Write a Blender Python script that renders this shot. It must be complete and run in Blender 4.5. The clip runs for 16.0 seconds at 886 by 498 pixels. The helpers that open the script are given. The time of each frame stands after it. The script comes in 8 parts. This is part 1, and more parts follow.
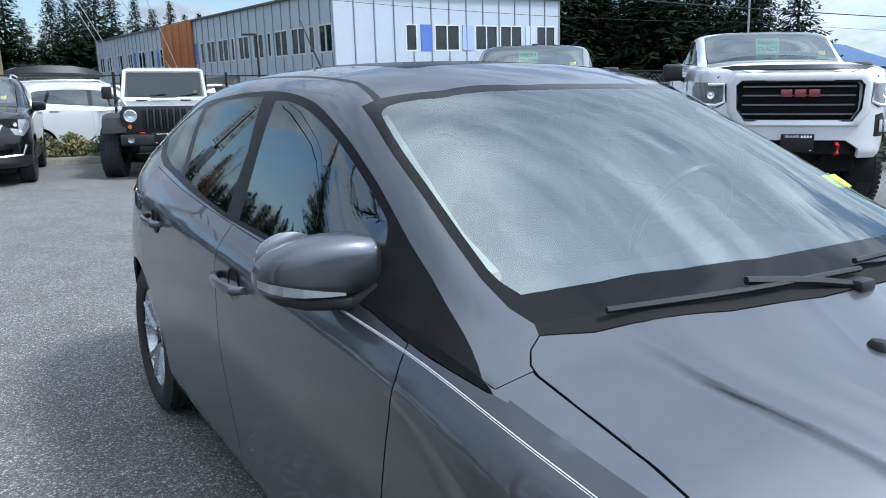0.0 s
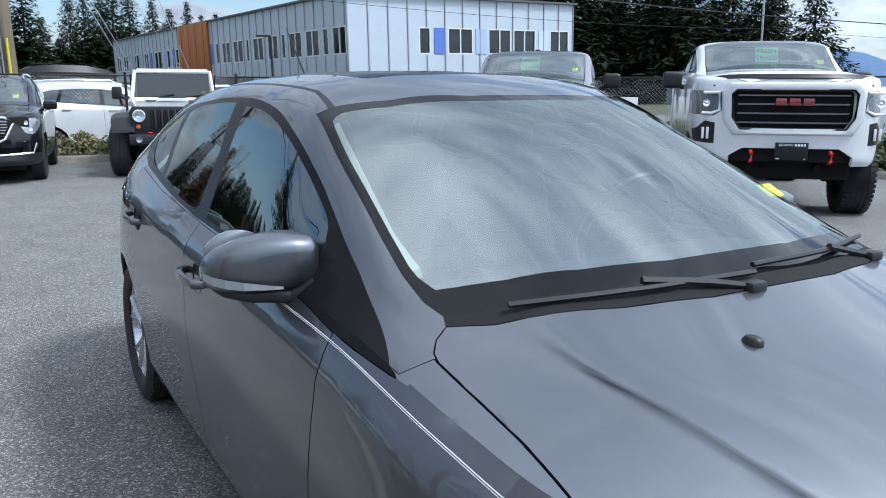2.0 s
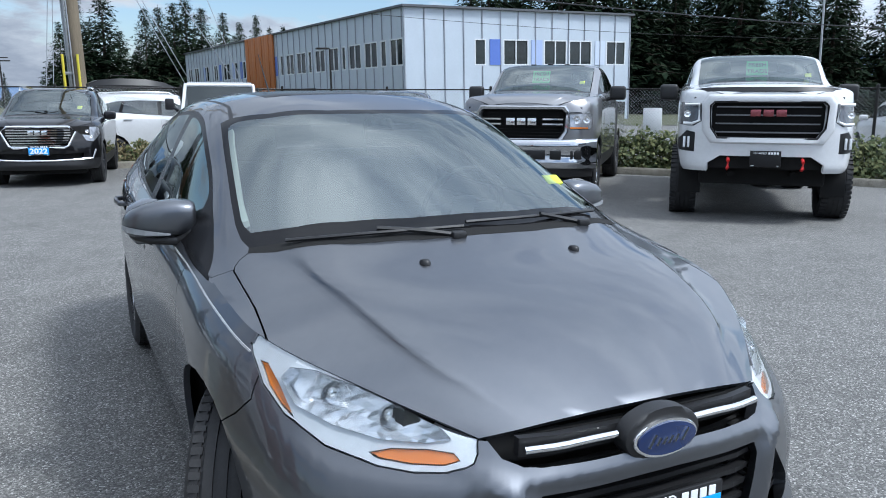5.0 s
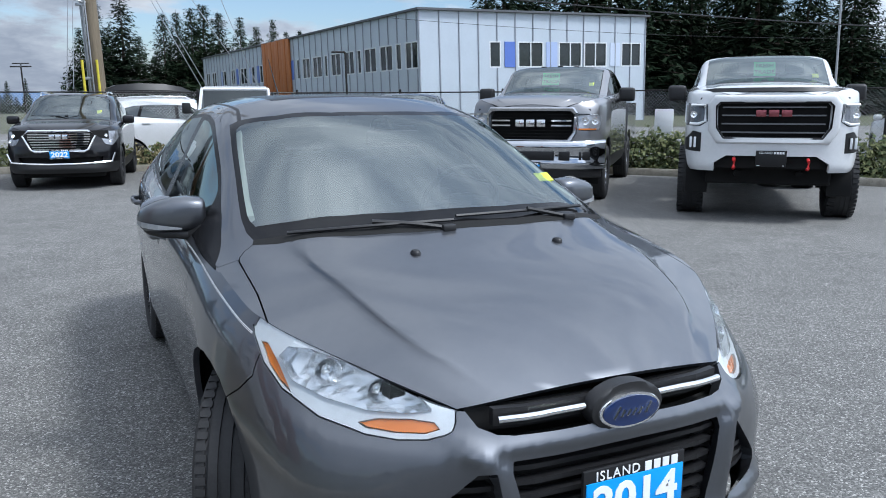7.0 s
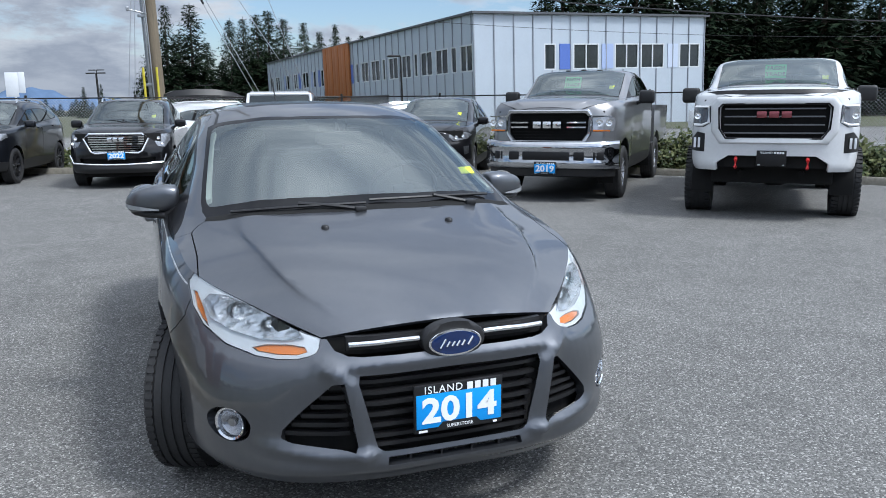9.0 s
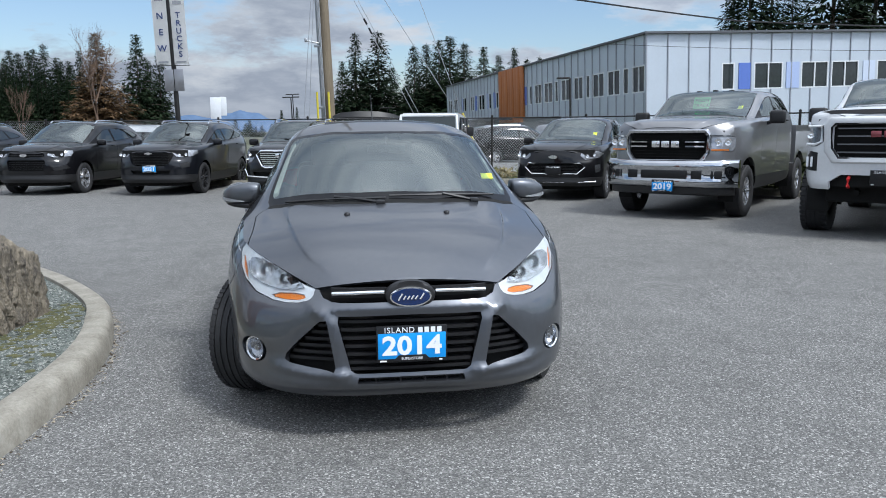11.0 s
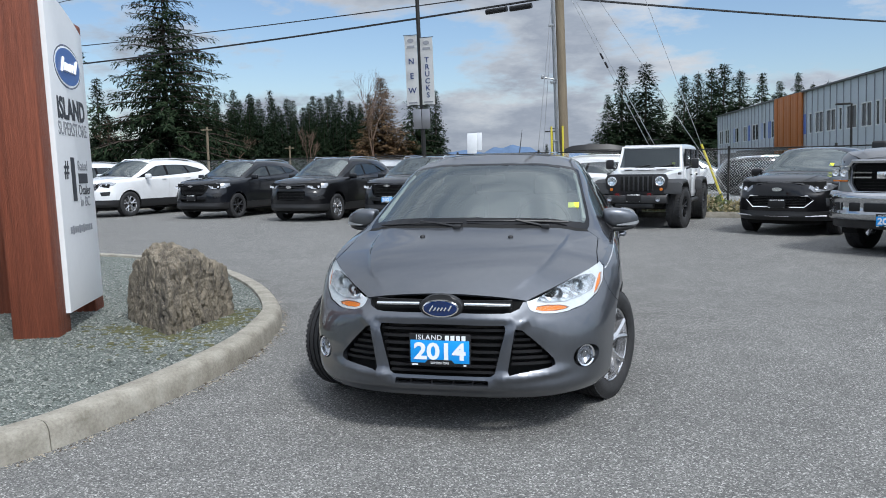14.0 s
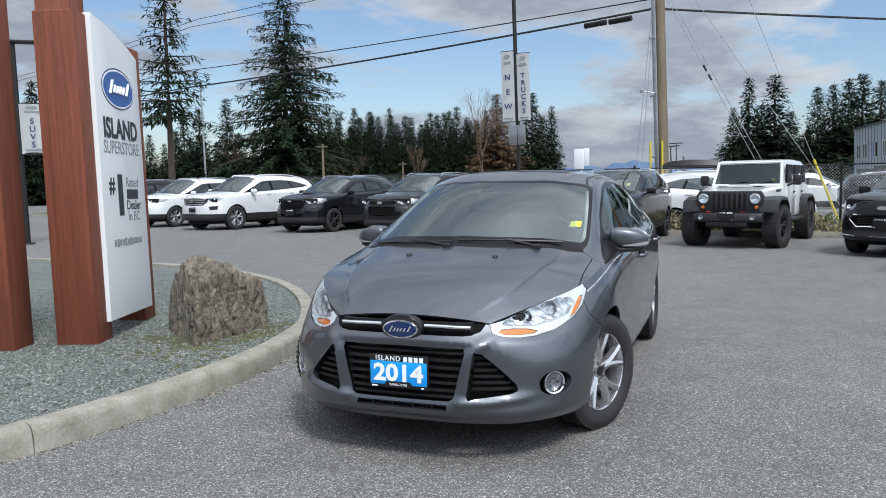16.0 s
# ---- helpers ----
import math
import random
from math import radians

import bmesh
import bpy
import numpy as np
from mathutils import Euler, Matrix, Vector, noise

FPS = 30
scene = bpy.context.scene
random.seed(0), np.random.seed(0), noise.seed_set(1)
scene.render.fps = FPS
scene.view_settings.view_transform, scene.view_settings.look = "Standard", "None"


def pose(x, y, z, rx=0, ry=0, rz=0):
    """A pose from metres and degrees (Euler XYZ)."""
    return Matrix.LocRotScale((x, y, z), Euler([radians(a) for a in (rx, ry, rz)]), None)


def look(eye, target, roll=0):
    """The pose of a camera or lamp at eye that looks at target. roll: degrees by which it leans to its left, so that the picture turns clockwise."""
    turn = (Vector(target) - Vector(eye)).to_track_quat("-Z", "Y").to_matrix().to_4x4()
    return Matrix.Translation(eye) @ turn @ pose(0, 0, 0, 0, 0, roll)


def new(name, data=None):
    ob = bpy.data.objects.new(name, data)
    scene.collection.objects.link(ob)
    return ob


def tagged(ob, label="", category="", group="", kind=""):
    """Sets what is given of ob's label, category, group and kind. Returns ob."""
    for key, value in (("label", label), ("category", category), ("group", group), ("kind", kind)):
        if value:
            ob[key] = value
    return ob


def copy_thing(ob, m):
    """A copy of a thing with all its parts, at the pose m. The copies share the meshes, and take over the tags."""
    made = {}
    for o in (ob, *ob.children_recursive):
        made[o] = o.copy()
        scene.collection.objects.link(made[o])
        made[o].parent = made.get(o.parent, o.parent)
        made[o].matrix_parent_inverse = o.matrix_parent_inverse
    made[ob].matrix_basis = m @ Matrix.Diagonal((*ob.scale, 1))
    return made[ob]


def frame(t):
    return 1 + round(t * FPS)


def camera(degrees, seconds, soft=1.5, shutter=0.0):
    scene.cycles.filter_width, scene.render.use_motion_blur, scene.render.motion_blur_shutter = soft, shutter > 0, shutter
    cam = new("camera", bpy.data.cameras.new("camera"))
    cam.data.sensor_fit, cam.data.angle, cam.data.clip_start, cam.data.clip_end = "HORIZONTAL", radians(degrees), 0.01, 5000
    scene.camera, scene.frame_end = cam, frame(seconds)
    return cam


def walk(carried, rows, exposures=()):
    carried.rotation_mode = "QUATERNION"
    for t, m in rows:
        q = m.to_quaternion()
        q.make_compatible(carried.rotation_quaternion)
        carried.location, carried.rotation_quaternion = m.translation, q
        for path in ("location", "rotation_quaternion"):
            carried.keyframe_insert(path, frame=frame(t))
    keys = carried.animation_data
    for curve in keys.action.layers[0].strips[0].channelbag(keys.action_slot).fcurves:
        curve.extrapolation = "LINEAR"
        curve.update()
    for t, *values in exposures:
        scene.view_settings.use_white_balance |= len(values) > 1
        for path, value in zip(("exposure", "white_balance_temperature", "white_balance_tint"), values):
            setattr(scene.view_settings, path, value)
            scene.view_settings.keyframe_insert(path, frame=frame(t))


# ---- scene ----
from mathutils import kdtree

cam = camera(59.4, 16.0, soft=0.95)
PATH = [
    (0, (-1.514, 0.097, 1.382), (-0.477, 1.759, 0.979), -0.4),
    (0.5, (-1.509, 0.101, 1.389), (-0.462, 1.757, 0.987), 0.1),
    (1, (-1.497, 0.079, 1.393), (-0.449, 1.735, 0.993), 0.5),
    (1.5, (-1.496, 0.016, 1.391), (-0.459, 1.679, 0.994), 0.5),
    (2, (-1.431, -0.109, 1.401), (-0.42, 1.571, 1.005), 0.3),
    (2.5, (-1.351, -0.29, 1.399), (-0.367, 1.406, 1.004), 0.2),
    (3, (-1.338, -0.512, 1.401), (-0.383, 1.2, 1.007), 0.2),
    (3.5, (-1.297, -0.748, 1.416), (-0.371, 0.981, 1.027), 0.2),
    (4, (-1.217, -0.977, 1.422), (-0.314, 0.766, 1.039), 0.2),
    (6.5, (-1.201, -1.42, 1.431), (-0.356, 0.355, 1.066), 0.1),
    (7, (-1.205, -1.463, 1.424), (-0.37, 0.318, 1.058), -0.1),
    (7.5, (-1.143, -1.585, 1.437), (-0.326, 0.204, 1.072), -0.3),
    (8, (-1.051, -1.796, 1.443), (-0.26, 0.004, 1.077), -0.4),
    (10.5, (-0.516, -3.084, 1.405), (-0.122, -1.15, 1.083), -0.4),
    (11, (-0.298, -3.352, 1.4), (-0.039, -1.392, 1.097), -0.4),
    (11.5, (-0.126, -3.63, 1.402), (0.007, -1.655, 1.116), -0.4),
    (12, (0.026, -3.874, 1.406), (0.044, -1.893, 1.135), -0.4),
    (12.5, (0.234, -3.949, 1.409), (0.145, -1.968, 1.151), -0.5),
    (13, (0.477, -3.943, 1.399), (0.28, -1.968, 1.155), -0.6),
    (13.5, (0.643, -3.868, 1.383), (0.334, -1.905, 1.154), -0.8),
    (14, (0.82, -3.752, 1.382), (0.405, -1.808, 1.17), -0.9),
    (14.5, (1.051, -3.68, 1.388), (0.537, -1.758, 1.19), -1.0),
    (15, (1.26, -3.619, 1.395), (0.663, -1.719, 1.208), -0.9),
    (15.5, (1.41, -3.517, 1.386), (0.747, -1.638, 1.211), -0.8),
    (16, (1.539, -3.448, 1.382), (0.833, -1.585, 1.214), -0.8),
]
walk(cam, [(t, look(eye, target, roll)) for t, eye, target, roll in PATH], [(0.0, 0.92, 5550, 8), (4.0, 0.86, 5600, 8), (8.0, 0.74, 5700, 9), (11.0, 0.72, 5850, 9), (16.0, 0.66, 5950, 9)])


# ---- world, sun ----
SUN = Vector((0.50, -0.52, 1.0)).normalized()
world = bpy.data.worlds.new("sky")
scene.world = world
world.use_nodes = True
wt = world.node_tree
wt.nodes.clear()


w_sky = wt.nodes.new("ShaderNodeTexSky")
w_sky.sky_type = "NISHITA"
w_sky.sun_disc = False
w_sky.sun_elevation = math.asin(SUN.z)
w_sky.sun_rotation = math.atan2(SUN.x, SUN.y)
w_bg = wt.nodes.new("ShaderNodeBackground")
w_bg.inputs["Strength"].default_value = 0.080
wt.links.new(w_sky.outputs[0], w_bg.inputs["Color"])
# broken cloud: a flat sheet of cumulus seen in perspective
w_tc = wt.nodes.new("ShaderNodeTexCoord")
w_sep = wt.nodes.new("ShaderNodeSeparateXYZ")
wt.links.new(w_tc.outputs["Generated"], w_sep.inputs[0])


def wmath(op, a, b=None, clamp=False):
    n = wt.nodes.new("ShaderNodeMath")
    n.operation, n.use_clamp = op, clamp
    for i, v in enumerate((a, b)):
        if v is None:
            continue
        if isinstance(v, (int, float)):
            n.inputs[i].default_value = v
        else:
            wt.links.new(v, n.inputs[i])
    return n.outputs[0]


w_up = wmath("MAXIMUM", w_sep.outputs[2], 0.0)
w_h = wmath("ADD", w_up, 0.34)
w_comb = wt.nodes.new("ShaderNodeCombineXYZ")
wt.links.new(wmath("DIVIDE", w_sep.outputs[0], w_h), w_comb.inputs[0])
wt.links.new(wmath("DIVIDE", w_sep.outputs[1], w_h), w_comb.inputs[1])
wt.links.new(wmath("MULTIPLY", w_up, 4.0), w_comb.inputs[2])


def wnoise(scale, detail, rough, offset):
    m = wt.nodes.new("ShaderNodeMapping")
    m.inputs["Location"].default_value = offset
    wt.links.new(w_comb.outputs[0], m.inputs[0])
    n = wt.nodes.new("ShaderNodeTexNoise")
    n.inputs["Scale"].default_value, n.inputs["Detail"].default_value, n.inputs["Roughness"].default_value = scale, detail, rough
    wt.links.new(m.outputs[0], n.inputs["Vector"])
    return n.outputs[0]


def wramp(fac, stops):
    r = wt.nodes.new("ShaderNodeValToRGB")
    wt.links.new(fac, r.inputs[0])
    el = r.color_ramp.elements
    el[0].position, el[0].color = stops[0][0], (*stops[0][1], 1)
    el[1].position, el[1].color = stops[-1][0], (*stops[-1][1], 1)
    for p, c in stops[1:-1]:
        e = el.new(p)
        e.color = (*c, 1)
    return r.outputs[0]


w_n = wmath("ADD", wnoise(1.25, 10, 0.60, (5.4, 8.2, 0.4)), wmath("MULTIPLY", wmath("MINIMUM", wmath("MAXIMUM", wmath("SUBTRACT", w_up, 0.13), 0.0), 0.16), 0.42))
w_cover = wramp(w_n, [(0.475, (0, 0, 0)), (0.545, (1, 1, 1))])
w_cover = wmath("MAXIMUM", w_cover, wmath("MULTIPLY", wmath("MULTIPLY", wmath("SUBTRACT", w_up, 0.28), 2.2, clamp=True), 0.86))
w_core = wmath("ADD", wmath("MULTIPLY", w_n, 0.7), wmath("MULTIPLY", wnoise(3.3, 8, 0.6, (7.3, 2.2, 5.0)), 0.3))
w_tone = wramp(w_core, [(0.475, (1.0, 1.0, 1.0)), (0.52, (0.80, 0.83, 0.87)), (0.58, (0.56, 0.60, 0.67)), (0.65, (0.74, 0.77, 0.82))])
# overhead the cloud thickens into one even sheet
w_even = wt.nodes.new("ShaderNodeMix")
w_even.data_type = "RGBA"
wt.links.new(wmath("MULTIPLY", wmath("MULTIPLY", wmath("SUBTRACT", w_up, 0.30), 2.4, clamp=True), 0.80), w_even.inputs["Factor"])
wt.links.new(w_tone, w_even.inputs["A"])
w_soft = wramp(wnoise(1.6, 5, 0.52, (1.0, 4.0, 2.0)), [(0.38, (0.31, 0.35, 0.43)), (0.62, (1.0, 1.0, 1.0))])
wt.links.new(w_soft, w_even.inputs["B"])
w_cloud = wt.nodes.new("ShaderNodeBackground")
# cloud grows brighter towards the veiled sun
w_dot = wt.nodes.new("ShaderNodeVectorMath")
w_dot.operation = "DOT_PRODUCT"
wt.links.new(w_tc.outputs["Generated"], w_dot.inputs[0])
w_dot.inputs[1].default_value = SUN
w_near = wmath("POWER", wmath("MAXIMUM", wmath("MULTIPLY", wmath("ADD", w_dot.outputs["Value"], 1.0), 0.5), 0.0), 2.4)
wt.links.new(wmath("ADD", wmath("MULTIPLY", w_near, 1.28), 0.31), w_cloud.inputs["Strength"])
wt.links.new(w_even.outputs["Result"], w_cloud.inputs["Color"])
w_mix = wt.nodes.new("ShaderNodeMixShader")
wt.links.new(w_cover, w_mix.inputs[0])
wt.links.new(w_bg.outputs[0], w_mix.inputs[1])
wt.links.new(w_cloud.outputs[0], w_mix.inputs[2])
w_out = wt.nodes.new("ShaderNodeOutputWorld")
wt.links.new(w_mix.outputs[0], w_out.inputs[0])

sun_data = bpy.data.lights.new("sun", "SUN")
sun_data.energy, sun_data.angle, sun_data.color = 2.1, radians(12.0), (1.0, 0.95, 0.87)
sun = new("sun", sun_data)
sun.matrix_world = look(SUN * 50, (0, 0, 0))


# ---- materials ----
def mat(name, base, rough=0.5, metal=0.0, coat=0.0, spec=0.5, vary=0.0, vscale=8.0, bump=0.0, bscale=60.0, alpha=1.0,
        trans=0.0, ior=1.45, emit=None, estr=0.0, base2=None, coat_rough=0.03, rvary=0.0, detail=6.0, stretch=None, island=0.0, objrand=0.0):
    """Principled material with grain at two scales."""
    m = bpy.data.materials.new(name)
    m.use_nodes = True
    nt = m.node_tree
    p = nt.nodes["Principled BSDF"]
    p.inputs["Base Color"].default_value = (*base, 1)
    p.inputs["Roughness"].default_value, p.inputs["Metallic"].default_value = rough, metal
    p.inputs["Coat Weight"].default_value, p.inputs["Coat Roughness"].default_value = coat, coat_rough
    p.inputs["Specular IOR Level"].default_value = spec
    p.inputs["Transmission Weight"].default_value, p.inputs["IOR"].default_value = trans, ior
    if emit:
        p.inputs["Emission Color"].default_value, p.inputs["Emission Strength"].default_value = (*emit, 1), estr
    if not (vary or bump or base2 or rvary or island or objrand):
        return m
    tc = nt.nodes.new("ShaderNodeTexCoord")
    src = tc.outputs["Object"]
    if stretch:
        mp = nt.nodes.new("ShaderNodeMapping")
        mp.inputs["Scale"].default_value = stretch
        nt.links.new(src, mp.inputs[0])
        src = mp.outputs[0]

    def noise_tex(scale, det=detail, rgh=0.6):
        n = nt.nodes.new("ShaderNodeTexNoise")
        n.inputs["Scale"].default_value, n.inputs["Detail"].default_value, n.inputs["Roughness"].default_value = scale, det, rgh
        nt.links.new(src, n.inputs["Vector"])
        return n.outputs[0]

    def calc(op, a, b):
        n = nt.nodes.new("ShaderNodeMath")
        n.operation = op
        for i, v in enumerate((a, b)):
            if isinstance(v, (int, float)):
                n.inputs[i].default_value = v
            else:
                nt.links.new(v, n.inputs[i])
        return n.outputs[0]

    f = calc("ADD", calc("MULTIPLY", noise_tex(vscale), 0.6), calc("MULTIPLY", noise_tex(vscale * 9.3), 0.4))
    if vary or base2 or island or objrand:
        mix = nt.nodes.new("ShaderNodeMix")
        mix.data_type = "RGBA"
        lo = tuple(c * (1 - vary) for c in base)
        hi = base2 or tuple(min(1, c * (1 + vary)) for c in base)
        mix.inputs["A"].default_value, mix.inputs["B"].default_value = (*lo, 1), (*hi, 1)
        k = calc("MULTIPLY", calc("SUBTRACT", f, 0.33), 3.0)
        if island:
            g = nt.nodes.new("ShaderNodeNewGeometry")
            k = calc("ADD", k, calc("MULTIPLY", calc("SUBTRACT", g.outputs["Random Per Island"], 0.5), island))
        if objrand:
            g = nt.nodes.new("ShaderNodeObjectInfo")
            k = calc("ADD", k, calc("MULTIPLY", calc("SUBTRACT", g.outputs["Random"], 0.5), objrand))
        kk = nt.nodes.new("ShaderNodeClamp")
        nt.links.new(k, kk.inputs[0])
        nt.links.new(kk.outputs[0], mix.inputs["Factor"])
        nt.links.new(mix.outputs["Result"], p.inputs["Base Color"])
    if rvary:
        nt.links.new(calc("ADD", calc("MULTIPLY", calc("SUBTRACT", f, 0.5), rvary * 2), rough), p.inputs["Roughness"])
    if bump:
        b = nt.nodes.new("ShaderNodeBump")
        b.inputs["Strength"].default_value = min(1.0, bump)
        b.inputs["Distance"].default_value = 0.6 / bscale
        nt.links.new(noise_tex(bscale, 5, 0.65), b.inputs["Height"])
        nt.links.new(b.outputs[0], p.inputs["Normal"])
    return m


def glass(name, tint, gloss_rough=0.0, ior=1.5):
    """Thin pane: tinted see-through with Fresnel gloss."""
    m = bpy.data.materials.new(name)
    m.use_nodes = True
    nt = m.node_tree
    nt.nodes.clear()
    out = nt.nodes.new("ShaderNodeOutputMaterial")
    tr = nt.nodes.new("ShaderNodeBsdfTransparent")
    tr.inputs[0].default_value = (*tint, 1)
    gl = nt.nodes.new("ShaderNodeBsdfGlossy")
    gl.inputs["Roughness"].default_value = gloss_rough
    gl.inputs["Color"].default_value = (0.90, 0.97, 0.95, 1)
    fr = nt.nodes.new("ShaderNodeFresnel")
    fr.inputs[0].default_value = ior
    mx = nt.nodes.new("ShaderNodeMixShader")
    nt.links.new(fr.outputs[0], mx.inputs[0])
    nt.links.new(tr.outputs[0], mx.inputs[1])
    nt.links.new(gl.outputs[0], mx.inputs[2])
    nt.links.new(mx.outputs[0], out.inputs[0])
    return m


def paint(name, base, metal=0.0, rough=0.35, coat_ior=1.6, haze=0.012):
    """Base coat under clear lacquer."""
    m = mat(name, base, rough=rough, metal=metal, coat=1.0, coat_rough=haze, spec=0.12, vary=0.06, vscale=3.0)
    m.node_tree.nodes["Principled BSDF"].inputs["Coat IOR"].default_value = coat_ior
    return m


M_GREY = paint("grey_metallic_paint", (0.118, 0.125, 0.140), 0.95, 0.44, 1.52, 0.012)
M_WHITE = paint("white_paint", (0.64, 0.65, 0.66), 0.0, 0.35)
M_SILVER = paint("silver_paint", (0.22, 0.22, 0.225), 0.8, 0.36)
M_BLACKP = paint("black_paint", (0.005, 0.005, 0.006), 0.0, 0.3, 1.42)
M_CHAR = paint("charcoal_paint", (0.008, 0.009, 0.012), 0.2, 0.3, 1.45)
M_LGREY = paint("light_grey_paint", (0.22, 0.22, 0.23), 0.6, 0.35)
M_PLASTIC = mat("black_plastic", (0.016, 0.016, 0.017), 0.45, vary=0.2, vscale=20, bump=0.15, bscale=700)
M_SATIN = mat("satin_black_trim", (0.014, 0.014, 0.015), 0.42, spec=0.35, vary=0.15, vscale=12)
M_BOWL = mat("lamp_bowl_silver", (0.74, 0.76, 0.79), 0.22, metal=0.75, bump=0.15, bscale=60)
M_FRIT = mat("black_glass_edge", (0.008, 0.008, 0.009), 0.05, ior=1.24, vary=0.2)
M_DARKCHROME = mat("smoked_reflector", (0.32, 0.33, 0.35), 0.18, metal=0.9, bump=0.3, bscale=120)
M_GLOSSB = mat("gloss_black_trim", (0.010, 0.010, 0.011), 0.22, ior=1.13, vary=0.2)
# near-black for black parts, and for hollows with shade put into the colour
M_CAVITY = mat("black_parts_and_shade", (0.006, 0.006, 0.006), 0.9, vary=0.3)
M_RUBBER = mat("tyre_rubber", (0.022, 0.022, 0.023), 0.72, vary=0.35, vscale=14, bump=0.3, bscale=260)
M_CHROME = mat("chrome", (0.85, 0.86, 0.87), 0.07, metal=1.0)
M_ALLOY = mat("silver_alloy", (0.55, 0.55, 0.56), 0.26, metal=0.9, coat=0.4, vary=0.08, vscale=15)
M_DALLOY = mat("dark_alloy", (0.03, 0.03, 0.032), 0.3, metal=0.6, coat=0.4)
M_DISC = mat("brake_steel", (0.30, 0.29, 0.28), 0.4, metal=0.9, vary=0.2, vscale=30)
M_WSHIELD = glass("windscreen_glass", (0.74, 0.82, 0.79), ior=3.25)
M_TINT = glass("tinted_glass", (0.03, 0.04, 0.04), ior=2.0)
M_SIDE = glass("side_glass", (0.06, 0.075, 0.072), ior=2.6)
M_REPEATER = mat("clear_white_lens", (0.50, 0.52, 0.54), 0.18, coat=0.6, vary=0.1, vscale=60)
M_LENS = glass("lamp_lens", (0.92, 0.94, 0.95), ior=1.4)
M_REFLECT = mat("lamp_reflector", (0.90, 0.91, 0.93), 0.16, metal=0.9, bump=0.3, bscale=90)
M_LAMPWHITE = mat("lamp_housing", (0.58, 0.60, 0.63), 0.5, metal=0.2, vary=0.08, vscale=25)
M_AMBER = mat("amber_reflector", (0.66, 0.19, 0.025), 0.18, coat=0.8, bump=0.4, bscale=220)
M_RED = mat("red_lens", (0.35, 0.008, 0.012), 0.12, coat=1.0)
M_REDMETAL = mat("red_hook", (0.55, 0.02, 0.02), 0.35, coat=0.3)
M_SEAT = mat("dark_cloth", (0.017, 0.017, 0.018), 0.9, vary=0.3, vscale=40, bump=0.4, bscale=500)
M_DASH = mat("dash_plastic", (0.02, 0.021, 0.022), 0.6, vary=0.2, vscale=20, bump=0.2, bscale=500)
M_TRIM = mat("pale_grey_trim", (0.40, 0.44, 0.42), 0.7, vary=0.06)
M_BUMPER = mat("bumper_chrome", (0.52, 0.53, 0.55), 0.06, metal=1.0, vary=0.1, vscale=4)
M_BLUE = mat("plate_blue", (0.02, 0.30, 0.78), 0.4, vary=0.08, vscale=20)
M_OVAL = mat("badge_blue", (0.006, 0.020, 0.085), 0.15, coat=0.8)
M_WTEXT = mat("white_lettering", (0.85, 0.86, 0.87), 0.5, vary=0.05)
M_GREEN = mat("green_card", (0.08, 0.62, 0.20), 0.6, vary=0.08)
M_YELLOW = mat("yellow_sticker", (0.72, 0.80, 0.05), 0.6, vary=0.1, vscale=40)
M_PINSTRIPE = mat("pinstripe", (0.72, 0.73, 0.74), 0.35, vary=0.1)


